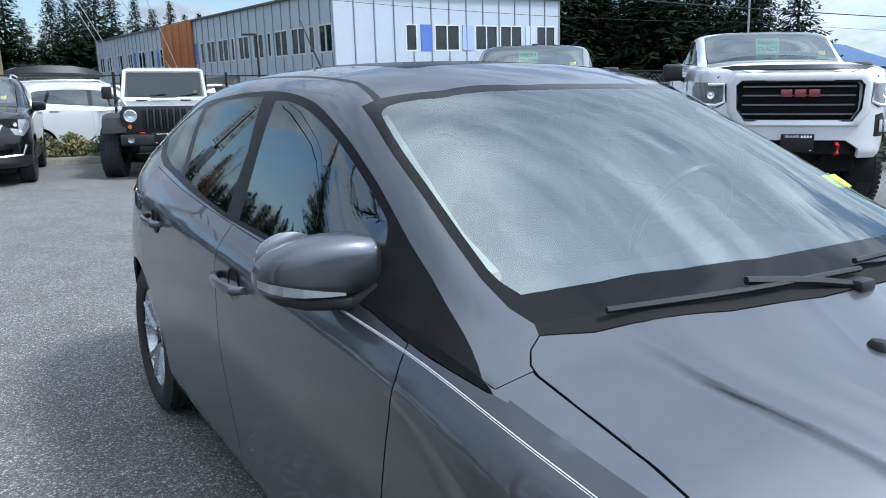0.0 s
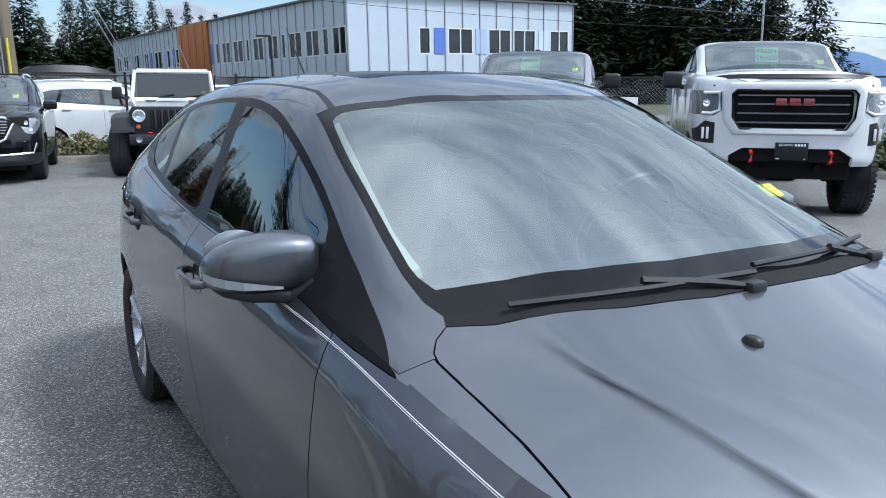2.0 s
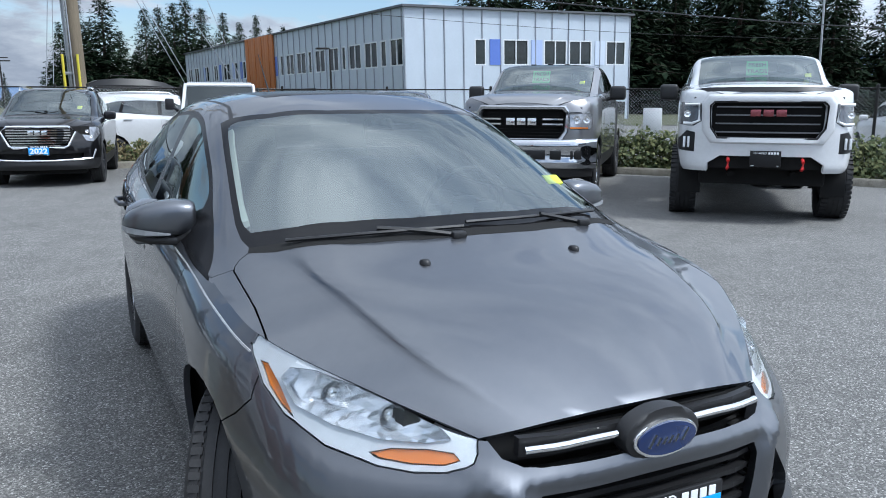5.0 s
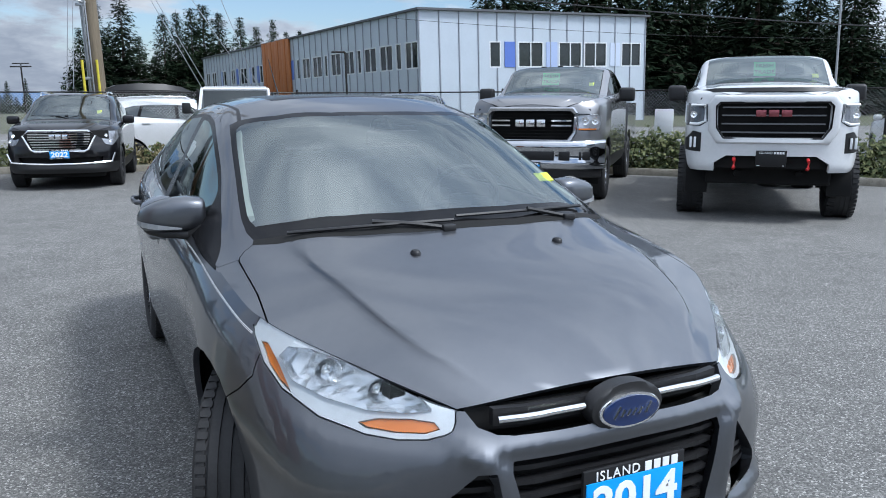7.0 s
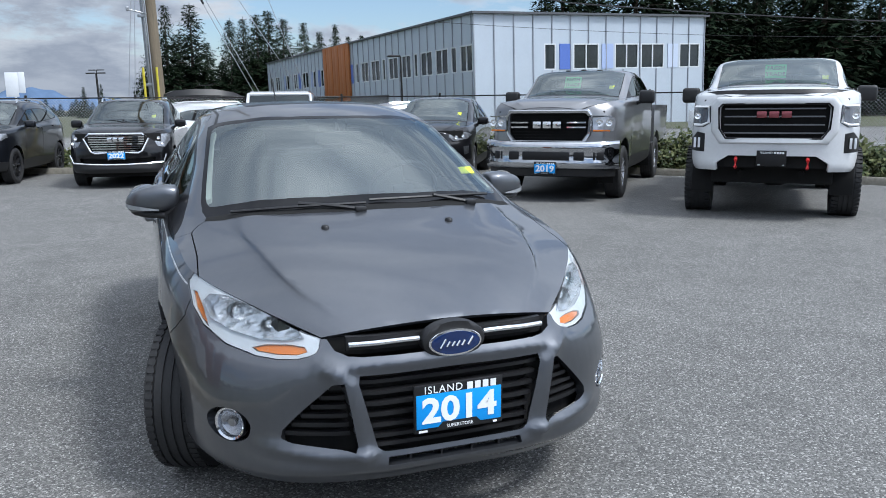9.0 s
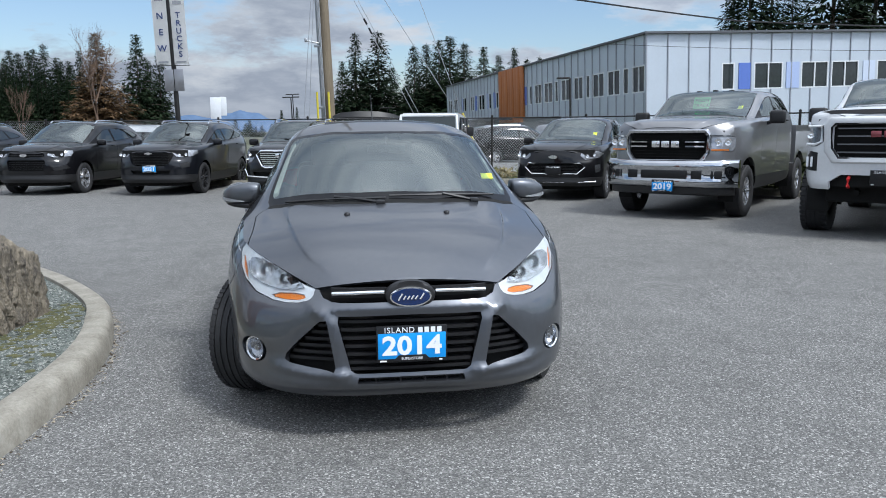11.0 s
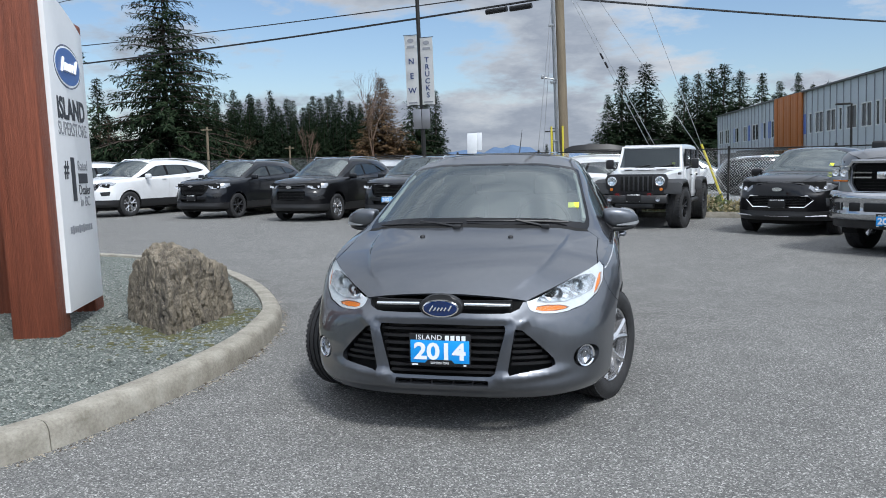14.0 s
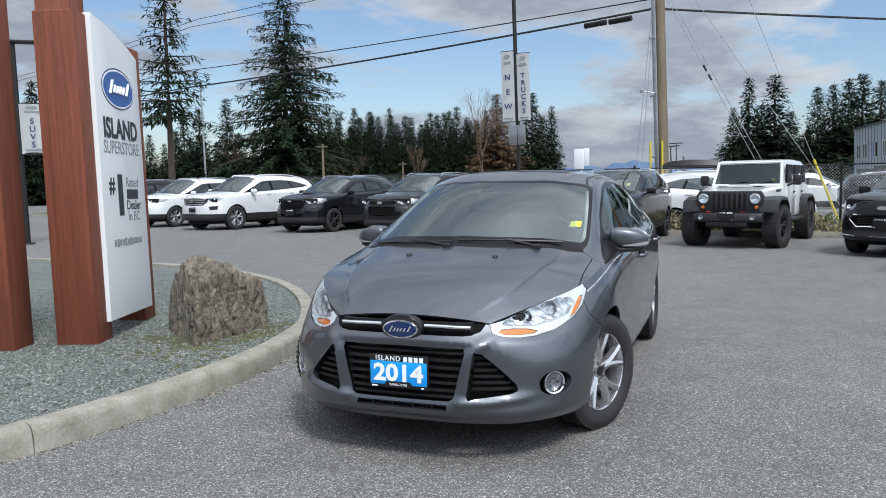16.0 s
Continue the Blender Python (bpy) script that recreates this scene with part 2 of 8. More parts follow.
def speckled(name, tones, scale, patch, rough=0.9, bump=0.6):
    """Crushed stone bound in a dark matrix: a tone for each grain, and worn patches."""
    m = mat(name, tones[0], rough, spec=0.3)
    nt = m.node_tree
    p = nt.nodes["Principled BSDF"]
    tc = nt.nodes.new("ShaderNodeTexCoord")
    vo = nt.nodes.new("ShaderNodeTexVoronoi")
    vo.inputs["Scale"].default_value = scale
    nt.links.new(tc.outputs["Object"], vo.inputs["Vector"])
    sep = nt.nodes.new("ShaderNodeSeparateColor")
    nt.links.new(vo.outputs["Color"], sep.inputs[0])
    ramp = nt.nodes.new("ShaderNodeValToRGB")
    nt.links.new(sep.outputs[0], ramp.inputs[0])
    el = ramp.color_ramp.elements
    el[0].position, el[0].color = 0.0, (*tones[0], 1)
    el[1].position, el[1].color = 1.0, (*tones[3], 1)
    for pos, c in ((0.55, tones[1]), (0.88, tones[2])):
        e = el.new(pos)
        e.color = (*c, 1)
    mul = nt.nodes.new("ShaderNodeMix")
    mul.data_type, mul.blend_type = "RGBA", "MULTIPLY"
    mul.inputs["Factor"].default_value = 1.0
    nt.links.new(ramp.outputs[0], mul.inputs["A"])
    last = None
    for sc, lo, hi in ((patch, 0.92, 1.07), (patch * 7, 0.88, 1.10)):
        n = nt.nodes.new("ShaderNodeTexNoise")
        n.inputs["Scale"].default_value, n.inputs["Detail"].default_value = sc, 7
        nt.links.new(tc.outputs["Object"], n.inputs["Vector"])
        mr = nt.nodes.new("ShaderNodeMapRange")
        mr.inputs["From Min"].default_value, mr.inputs["From Max"].default_value = 0.3, 0.7
        mr.inputs["To Min"].default_value, mr.inputs["To Max"].default_value = lo, hi
        nt.links.new(n.outputs[0], mr.inputs[0])
        if last is None:
            last = mr.outputs[0]
        else:
            k = nt.nodes.new("ShaderNodeMath")
            k.operation = "MULTIPLY"
            nt.links.new(last, k.inputs[0])
            nt.links.new(mr.outputs[0], k.inputs[1])
            last = k.outputs[0]
    nt.links.new(last, mul.inputs["B"])
    nt.links.new(mul.outputs["Result"], p.inputs["Base Color"])
    b = nt.nodes.new("ShaderNodeBump")
    b.inputs["Strength"].default_value, b.inputs["Distance"].default_value = bump, 0.5 / scale
    b.invert = True
    nt.links.new(vo.outputs["Distance"], b.inputs["Height"])
    nt.links.new(b.outputs[0], p.inputs["Normal"])
    return m


M_ASPHALT = speckled("asphalt", ((0.072, 0.072, 0.070), (0.135, 0.134, 0.128), (0.21, 0.207, 0.20), (0.42, 0.415, 0.395)), 140.0, 0.35, 0.9, 0.5)
M_CONC = mat("concrete", (0.165, 0.150, 0.120), 0.85, base2=(0.35, 0.33, 0.28), vscale=6, bump=0.6, bscale=70)
M_GRAVEL = speckled("grey_gravel", ((0.055, 0.064, 0.058), (0.115, 0.130, 0.118), (0.18, 0.195, 0.178), (0.42, 0.42, 0.39)), 95.0, 1.2, 0.9, 1.0)
M_STONE = mat("gravel_stone", (0.07, 0.08, 0.072), 0.85, base2=(0.27, 0.28, 0.255), vscale=18, island=2.2)
M_MOSS = mat("moss", (0.050, 0.056, 0.024), 0.95, base2=(0.115, 0.110, 0.045), vscale=20, bump=1.0, bscale=150)
M_ROCK = mat("weathered_rock", (0.024, 0.022, 0.023), 0.92, base2=(0.32, 0.275, 0.205), vscale=6.5, bump=1.0, bscale=30, detail=14, stretch=(1.7, 1.7, 0.6))
M_POST = mat("stained_timber", (0.105, 0.027, 0.013), 0.6, base2=(0.27, 0.078, 0.038), vscale=6, bump=0.8, bscale=40, stretch=(5, 5, 0.2))
M_PANEL = mat("white_sign_panel", (0.74, 0.75, 0.76), 0.35, vary=0.03, vscale=2)
M_SIDING = mat("pale_metal_siding", (0.47, 0.52, 0.58), 0.4, metal=0.15, vary=0.05, vscale=0.6)
M_SIDING2 = mat("metal_rib", (0.30, 0.32, 0.36), 0.45, metal=0.2, vary=0.1, vscale=0.6)
M_ORANGE = mat("cedar_cladding", (0.30, 0.095, 0.022), 0.6, base2=(0.44, 0.16, 0.045), vscale=0.8, stretch=(4, 4, 0.3))
M_BPANEL = mat("blue_panel", (0.10, 0.17, 0.50), 0.45, vary=0.05)
M_BPANEL2 = mat("pale_blue_panel", (0.36, 0.44, 0.66), 0.45, vary=0.05)
M_BPANEL3 = mat("very_pale_blue_panel", (0.52, 0.58, 0.70), 0.45, vary=0.05)
M_WFRAME = mat("white_window_frame", (0.66, 0.68, 0.70), 0.4, vary=0.05)
M_WIN = mat("window_glass", (0.016, 0.022, 0.024), 0.04, spec=0.45, coat=0.0, vary=0.5, vscale=0.5)
M_ROOF = mat("dark_flashing", (0.10, 0.105, 0.115), 0.5, metal=0.3, vary=0.1)
M_LOWER = mat("grey_brick_base", (0.10, 0.105, 0.11), 0.8, vary=0.2, vscale=2)
M_BARK = mat("conifer_bark", (0.06, 0.045, 0.035), 0.95, vary=0.4, vscale=4, bump=0.8, bscale=14, stretch=(3, 3, 0.5))
M_FIR = mat("fir_needles", (0.011, 0.021, 0.011), 0.8, base2=(0.030, 0.045, 0.023), vscale=0.35, island=1.0, spec=0.05)
M_FIR2 = mat("dark_fir_needles", (0.009, 0.018, 0.010), 0.8, base2=(0.023, 0.034, 0.019), vscale=0.3, island=1.0, spec=0.05)
M_RUSTY = mat("rusty_foliage", (0.060, 0.036, 0.018), 0.85, base2=(0.17, 0.105, 0.052), vscale=0.35, island=1.0, spec=0.2)
M_TWIG = mat("bare_twigs", (0.13, 0.085, 0.06), 0.9, vary=0.35, vscale=1.0)
M_HEDGE = mat("shrub_leaves", (0.035, 0.055, 0.018), 0.7, base2=(0.14, 0.15, 0.06), vscale=2.5, island=1.2, spec=0.3)
M_GRASS = mat("rough_grass", (0.040, 0.050, 0.022), 0.95, base2=(0.085, 0.085, 0.045), vscale=1.2, bump=0.8, bscale=40)
M_POLEW = mat("weathered_pole", (0.125, 0.10, 0.068), 0.85, base2=(0.215, 0.175, 0.12), vscale=3, bump=0.6, bscale=30, stretch=(3, 3, 0.2))
M_STEEL = mat("galvanised_steel", (0.36, 0.37, 0.38), 0.45, metal=0.7, vary=0.15, vscale=6)
M_DARKMETAL = mat("dark_pole_paint", (0.018, 0.017, 0.016), 0.45, metal=0.3, vary=0.2)
M_WIRE = mat("black_cable", (0.012, 0.012, 0.013), 0.6)
# woodland seen through haze: the haze is mixed into the base colour
M_HILL = mat("hazed_hill_blue", (0.10, 0.15, 0.24), 1.0, vary=0.2, vscale=0.01, spec=0.0)
M_YGUARD = mat("yellow_guard", (0.50, 0.42, 0.03), 0.5, vary=0.1)
M_BANNER = mat("white_banner", (0.66, 0.66, 0.65), 0.8, vary=0.08, vscale=2)
M_DTEXT = mat("dark_lettering", (0.03, 0.032, 0.04), 0.5)
M_GTEXT = mat("grey_lettering", (0.22, 0.23, 0.25), 0.5)
M_NTEXT = mat("navy_lettering", (0.03, 0.05, 0.14), 0.5)
M_GRIT = mat("kerb_grit", (0.06, 0.045, 0.03), 0.95, base2=(0.36, 0.32, 0.25), vscale=30, island=2.4)
M_DRYG = mat("dry_grass_tuft", (0.12, 0.10, 0.05), 0.9, base2=(0.30, 0.26, 0.15), vscale=3, island=1.2, spec=0.2)
M_ROAD = speckled("road_asphalt", ((0.10, 0.10, 0.10), (0.15, 0.15, 0.148), (0.19, 0.19, 0.185), (0.28, 0.28, 0.27)), 60.0, 0.4)


# ---- geometry helpers ----
def part(name, bm, material, parent=None, label="", smooth=True, sharp=40.0):
    """Link a bmesh as one mesh object, under a thing or a part if one is given."""
    me = bpy.data.meshes.new(name)
    if smooth:
        bm.normal_update()
        lim = radians(sharp)
        for e in bm.edges:
            e.smooth = e.smooth and (len(e.link_faces) != 2 or e.calc_face_angle(0.0) < lim)
        for f in bm.faces:
            f.smooth = True
    bm.to_mesh(me)
    bm.free()
    for m in material if isinstance(material, (list, tuple)) else [material]:
        me.materials.append(m)
    ob = new(name, me)
    if parent is not None:
        ob.parent = parent
    if label:
        tagged(ob, label)
    return ob


def empty(name, m, label, category, group="", kind=""):
    ob = new(name)
    ob.matrix_world = m
    ob.empty_display_size = 0.1
    return tagged(ob, label, category, group, kind)


def box(bm, c, s, bevel=0.0, rot=None, seg=2):
    """A box of size s centred at c, with rounded edges."""
    r = bmesh.ops.create_cube(bm, size=1.0)
    vs = r["verts"]
    bmesh.ops.scale(bm, vec=s, verts=vs)
    if bevel:
        es = list({e for v in vs for e in v.link_edges})
        o = bmesh.ops.bevel(bm, geom=es, offset=bevel, segments=seg, profile=0.5, affect="EDGES", clamp_overlap=True)
        vs = list({v for f in o["faces"] for v in f.verts} | {v for v in vs if v.is_valid})
    m = Matrix.Translation(c) @ (rot.to_4x4() if rot else Matrix())
    bmesh.ops.transform(bm, matrix=m, verts=vs)
    return vs


def lathe(bm, profile, seg=32, axis="x", origin=(0, 0, 0), close=False):
    """Turn a profile of (radius, along) round an axis."""
    rings = []
    for r, a in profile:
        ring = []
        for i in range(seg):
            t = 2 * math.pi * i / seg
            c, s = r * math.cos(t), r * math.sin(t)
            p = {"x": (a, c, s), "y": (c, a, s), "z": (c, s, a)}[axis]
            ring.append(bm.verts.new(Vector(p) + Vector(origin)))
        rings.append(ring)
    pairs = list(zip(rings, rings[1:])) + ([(rings[-1], rings[0])] if close else [])
    for a, b in pairs:
        for i in range(seg):
            j = (i + 1) % seg
            bm.faces.new((a[i], a[j], b[j], b[i]))
    return rings


def tube(bm, pts, r, seg=8, taper=None, caps=True):
    """A round tube along a line of points."""
    pts = [Vector(p) for p in pts]
    rings = []
    for i, p in enumerate(pts):
        d = (pts[min(i + 1, len(pts) - 1)] - pts[max(i - 1, 0)]).normalized()
        q = d.to_track_quat("Z", "Y")
        rr = r if taper is None else r + (taper - r) * i / max(1, len(pts) - 1)
        rings.append([bm.verts.new(p + q @ Vector((rr * math.cos(2 * math.pi * k / seg), rr * math.sin(2 * math.pi * k / seg), 0))) for k in range(seg)])
    for a, b in zip(rings, rings[1:]):
        for k in range(seg):
            bm.faces.new((a[k], a[(k + 1) % seg], b[(k + 1) % seg], b[k]))
    if caps:
        bm.faces.new(rings[0][::-1])
        bm.faces.new(rings[-1])
    return rings


def prism(bm, poly, depth, m=Matrix(), bevel=0.0):
    """Extrude a flat outline (x, y) by depth along z, then place it by m."""
    lo = [bm.verts.new(m @ Vector((x, y, 0))) for x, y in poly]
    hi = [bm.verts.new(m @ Vector((x, y, depth))) for x, y in poly]
    n = len(poly)
    fs = [bm.faces.new(hi), bm.faces.new(lo[::-1])]
    for i in range(n):
        fs.append(bm.faces.new((lo[i], lo[(i + 1) % n], hi[(i + 1) % n], hi[i])))
    if bevel:
        bmesh.ops.bevel(bm, geom=list(fs[0].edges), offset=bevel, segments=2, profile=0.5, affect="EDGES", clamp_overlap=True)


def lettering(name, words, size, m, material, parent=None, label="", depth=0.001, squeeze=1.0, bold=0.0, spacing=1.0):
    """Words as a mesh, centred on m, facing its +z."""
    cu = bpy.data.curves.new(name, "FONT")
    cu.body, cu.size, cu.align_x, cu.align_y = words, size, "CENTER", "CENTER"
    cu.extrude, cu.offset, cu.space_character, cu.resolution_u = depth, bold * size, spacing, 3
    tmp = bpy.data.objects.new(name, cu)
    scene.collection.objects.link(tmp)
    bpy.context.view_layer.update()
    me = bpy.data.meshes.new_from_object(tmp.evaluated_get(bpy.context.evaluated_depsgraph_get()))
    bpy.data.objects.remove(tmp)
    bpy.data.curves.remove(cu)
    me.materials.clear()
    me.materials.append(material)
    me.transform(m @ Matrix.Diagonal((squeeze, 1, 1, 1)))
    me.name = name
    ob = new(name, me)
    if parent is not None:
        ob.parent = parent
    if label:
        tagged(ob, label)
    return ob


FRONT = Matrix.Rotation(radians(90), 4, "X")  # writing that faces -y


def spline(P, n):
    """Smooth curve of n steps a span through the points P (k, ..., 3), along the first axis."""
    P = np.asarray(P, float)
    Q = np.concatenate([2 * P[:1] - P[1:2], P, 2 * P[-1:] - P[-2:-1]])
    out = []
    for i in range(1, len(Q) - 2):
        a, b, c, d = Q[i - 1], Q[i], Q[i + 1], Q[i + 2]
        for k in range(n):
            t = k / n
            out.append(0.5 * ((2 * b) + (c - a) * t + (2 * a - 5 * b + 4 * c - d) * t * t + (3 * b - a - 3 * c + d) * t ** 3))
    out.append(P[-1])
    return np.array(out)


def net_surface(bm, net, nu, nv):
    S = spline(net, nu)
    S = spline(np.swapaxes(S, 0, 1), nv)
    vs = [[bm.verts.new(Vector(p)) for p in row] for row in S]
    for a, b in zip(vs, vs[1:]):
        for i in range(len(a) - 1):
            try:
                bm.faces.new((a[i], a[i + 1], b[i + 1], b[i]))
            except ValueError:
                pass


def inside(poly, u, v):
    c, j = False, len(poly) - 1
    for i in range(len(poly)):
        (a, b), (p, q) = poly[i], poly[j]
        if (b > v) != (q > v) and u < (p - a) * (v - b) / (q - b) + a:
            c = not c
        j = i
    return c


PLANE = {"x": (1, 2), "y": (0, 2), "z": (0, 1)}


def carve(bm, layer, pid, poly, axis, keep=None, over=False):
    """Cut the outline poly, seen along an axis, into the shell and mark the faces within."""
    iu, iv = PLANE[axis]
    ax = Vector([1.0 if "xyz"[k] == axis else 0.0 for k in range(3)])
    n = len(poly)
    for i in range(n):
        p, q = poly[i], poly[(i + 1) % n]
        lo_u, hi_u, lo_v, hi_v = min(p[0], q[0]), max(p[0], q[0]), min(p[1], q[1]), max(p[1], q[1])
        co, d = Vector((0, 0, 0)), Vector((0, 0, 0))
        co[iu], co[iv], d[iu], d[iv] = p[0], p[1], q[0] - p[0], q[1] - p[1]
        if d.length < 1e-6:
            continue
        fs = []
        for f in bm.faces:
            if keep and not keep(f.calc_center_median(), f):
                continue
            us, ws = [v.co[iu] for v in f.verts], [v.co[iv] for v in f.verts]
            if max(us) >= lo_u - 0.004 and min(us) <= hi_u + 0.004 and max(ws) >= lo_v - 0.004 and min(ws) <= hi_v + 0.004:
                fs.append(f)
        es = {e for f in fs for e in f.edges}
        vs = {v for f in fs for v in f.verts}
        bmesh.ops.bisect_plane(bm, geom=[*fs, *es, *vs], dist=2e-5, plane_co=co, plane_no=d.cross(ax).normalized())
    for f in bm.faces:
        c = f.calc_center_median()
        if (over or f[layer] == 0) and (not keep or keep(c, f)) and inside(poly, c[iu], c[iv]):
            f[layer] = pid


def draw_in(out, gap):
    """Pull a panel's edge inwards by the gap."""
    bmesh.ops.dissolve_degenerate(out, edges=out.edges[:], dist=0.0015)
    out.normal_update()
    shift = {}
    for v in out.verts:
        rims = [e for e in v.link_edges if e.is_boundary]
        if len(rims) < 2:
            continue
        d = Vector((0, 0, 0))
        for e in rims:
            f = e.link_faces[0]
            a, b = e.verts
            side = (b.co - a.co).cross(f.normal)
            if side.length > 0:
                side.normalize()
                if side.dot(f.calc_center_median() - a.co) < 0:
                    side = -side
                d += side * min(e.calc_length(), 0.02)
        if d.length > 0:
            shift[v] = d.normalized() * gap
    for v, d in shift.items():
        v.co += d


def rim_normals(edge):
    """Outward direction at each edge vertex, weighted by area."""
    nor = {}
    for e in edge:
        for v in e.verts:
            near = {f for g in v.link_faces for q in g.verts for f in q.link_faces}
            n = sum((f.normal * f.calc_area() for f in near), Vector((0, 0, 0)))
            nor[v.co.copy().freeze()] = n.normalized() if n.length > 0 else Vector((0, 0, 0))
    return nor


def take(bm, layer, pids, gap=0.0022, rim=0.012, mirror=True, flip=False):
    """A panel of its own out of the marked shell, with a gap round it and a turned-in rim."""
    out = bmesh.new()
    made = {}
    for f in bm.faces:
        if f[layer] in pids:
            vs = []
            for v in f.verts:
                if v not in made:
                    made[v] = out.verts.new(v.co)
                vs.append(made[v])
            try:
                out.faces.new(vs)
            except ValueError:
                pass
    if flip:
        for v in out.verts:
            v.co.x = -v.co.x
        bmesh.ops.reverse_faces(out, faces=out.faces)
    if mirror:
        g = bmesh.ops.duplicate(out, geom=out.faces[:])
        dv = [e for e in g["geom"] if isinstance(e, bmesh.types.BMVert)]
        df = [e for e in g["geom"] if isinstance(e, bmesh.types.BMFace)]
        for v in dv:
            v.co.x = -v.co.x
        bmesh.ops.reverse_faces(out, faces=df)
        bmesh.ops.remove_doubles(out, verts=out.verts, dist=0.0008)
    if gap and len(out.faces):
        out.normal_update()
        draw_in(out, gap)
    if rim and len(out.faces):
        out.normal_update()
        edge = [e for e in out.edges if e.is_boundary]
        nor = rim_normals(edge)
        for e in edge:
            e.smooth = False
        r = bmesh.ops.extrude_edge_only(out, edges=edge)
        for v in r["geom"]:
            if isinstance(v, bmesh.types.BMVert):
                k = v.co.copy().freeze()
                v.co -= nor.get(k, Vector((0, 0, 0))) * rim
    return out


def disc_pts(cx, cz, r, n=28, a0=0.0, a1=2 * math.pi):
    return [(cx + r * math.cos(a0 + (a1 - a0) * i / n), cz + r * math.sin(a0 + (a1 - a0) * i / n)) for i in range(n)]


def arch_liner(bm, r, x0, x1, yc, zc, lo=-.25):
    """The upper shell of a wheel arch, with its inner wall."""
    a = [lo + (math.pi - 2 * lo) * i / 18 for i in range(19)]
    rows = [[bm.verts.new((x, yc + rr * math.cos(t), zc + rr * math.sin(t))) for t in a] for x, rr in ((x0, r), (x1, r), (x1, .12))]
    for p, q in zip(rows, rows[1:]):
        for i in range(18):
            bm.faces.new((p[i], p[i + 1], q[i + 1], q[i]))


# ---- wheels ----
def wheel(parent, x, y, r, width, rim_r, spokes, rim_mat, steer=0.0, split=True, knobby=False, side=1):
    """A tyre on a spoked rim with hub, nuts and brake disc; side +1 faces +x."""
    hub = new("wheel")
    hub.parent = parent
    hub.matrix_local = Matrix.Translation((x, y, r)) @ Matrix.Rotation(radians(steer), 4, "Z") @ (Matrix() if side > 0 else Matrix.Rotation(math.pi, 4, "Z"))
    w = width / 2
    bm = bmesh.new()
    prof = [(rim_r * 0.97, -w * 0.80), (rim_r + 0.012, -w * 0.92), ((r + rim_r) / 2, -w), (r - 0.03, -w * 0.95), (r - 0.006, -w * 0.80)]
    grooves = (-0.52, -0.17, 0.17, 0.52)
    for g in grooves:
        prof += [(r, w * g - 0.006), (r - 0.007, w * g - 0.005), (r - 0.007, w * g + 0.005), (r, w * g + 0.006)]
    prof += [(r - 0.006, w * 0.80), (r - 0.03, w * 0.95), ((r + rim_r) / 2, w), (rim_r + 0.012, w * 0.92), (rim_r * 0.97, w * 0.80)]
    lathe(bm, prof, 56)
    # tread blocks across the shoulders
    n = 44 if knobby else 64
    dep = 0.014 if knobby else 0.004
    for k in range(n):
        a = 2 * math.pi * k / n
        for sgn in (-1, 1):
            box(bm, Matrix.Rotation(a + (0.03 if sgn > 0 else 0), 4, "X") @ Vector((sgn * w * (0.76 if knobby else 0.67), 0, r - 0.008)),
                (w * (0.44 if knobby else 0.28), 2 * math.pi * r / n * 0.62, dep + 0.012), 0.0, Matrix.Rotation(a + (0.03 if sgn > 0 else 0), 3, "X"))
    part("tyre", bm, M_RUBBER, hub, "black rubber tyre")
    bm = bmesh.new()
    lathe(bm, [(rim_r * 0.985, w * 0.86), (rim_r, w * 0.80), (rim_r * 0.95, w * 0.72), (rim_r * 0.90, w * 0.30), (rim_r * 0.86, -w * 0.5), (rim_r * 0.97, -w * 0.82)], 48)
    lathe(bm, [(0.002, w * 0.60), (rim_r * 0.17, w * 0.60), (rim_r * 0.26, w * 0.52), (rim_r * 0.27, w * 0.25), (0.002, w * 0.25)], 24)
    for k in range(spokes):
        a = 2 * math.pi * k / spokes
        for off in ((-0.17, 0.17) if split else (0.0,)):
            ro = Matrix.Rotation(a, 4, "X")
            r0, r1 = rim_r * 0.20, rim_r * 0.95
            wa, wb = rim_r * (0.15 if split else 0.13), rim_r * (0.092 if split else 0.10)
            pts = []
            for rr, ww, xx, tt in ((r0, wa, w * 0.56, off * 0.10), (rim_r * 0.46, wb * 1.1, w * 0.64, off * 0.55), (rim_r * 0.70, wb, w * 0.70, off * 1.15), (r1, wb * 1.1, w * 0.74, off * 1.50)):
                c = Vector((xx, rr * math.sin(tt), rr * math.cos(tt)))
                pts.append((c, ww))
            rows = []
            for c, ww in pts:
                rows.append([bm.verts.new(ro @ (c + Vector(q))) for q in ((0.0, -ww * 0.75, 0), (0.010, 0, 0), (0.0, ww * 0.75, 0), (-0.03, ww, 0), (-0.03, -ww, 0))])
            for p, q in zip(rows, rows[1:]):
                for i in range(5):
                    bm.faces.new((p[i], p[(i + 1) % 5], q[(i + 1) % 5], q[i]))
            bm.faces.new(rows[-1])
    bmesh.ops.recalc_face_normals(bm, faces=bm.faces)
    part("rim", bm, rim_mat, hub, "", sharp=30)
    bm = bmesh.new()
    lathe(bm, [(0.03, 0.0), (rim_r * 0.70, 0.0), (rim_r * 0.70, -0.02), (0.03, -0.02)], 32)
    part("brake_disc", bm, M_DISC, hub, "grey steel brake disc")
    bm = bmesh.new()
    lathe(bm, [(0.001, w * 0.60 + 0.006), (rim_r * 0.12, w * 0.60 + 0.005), (rim_r * 0.13, w * 0.60 - 0.004)], 20)
    part("hub_cap", bm, M_SATIN, hub, "small dark hub cap")
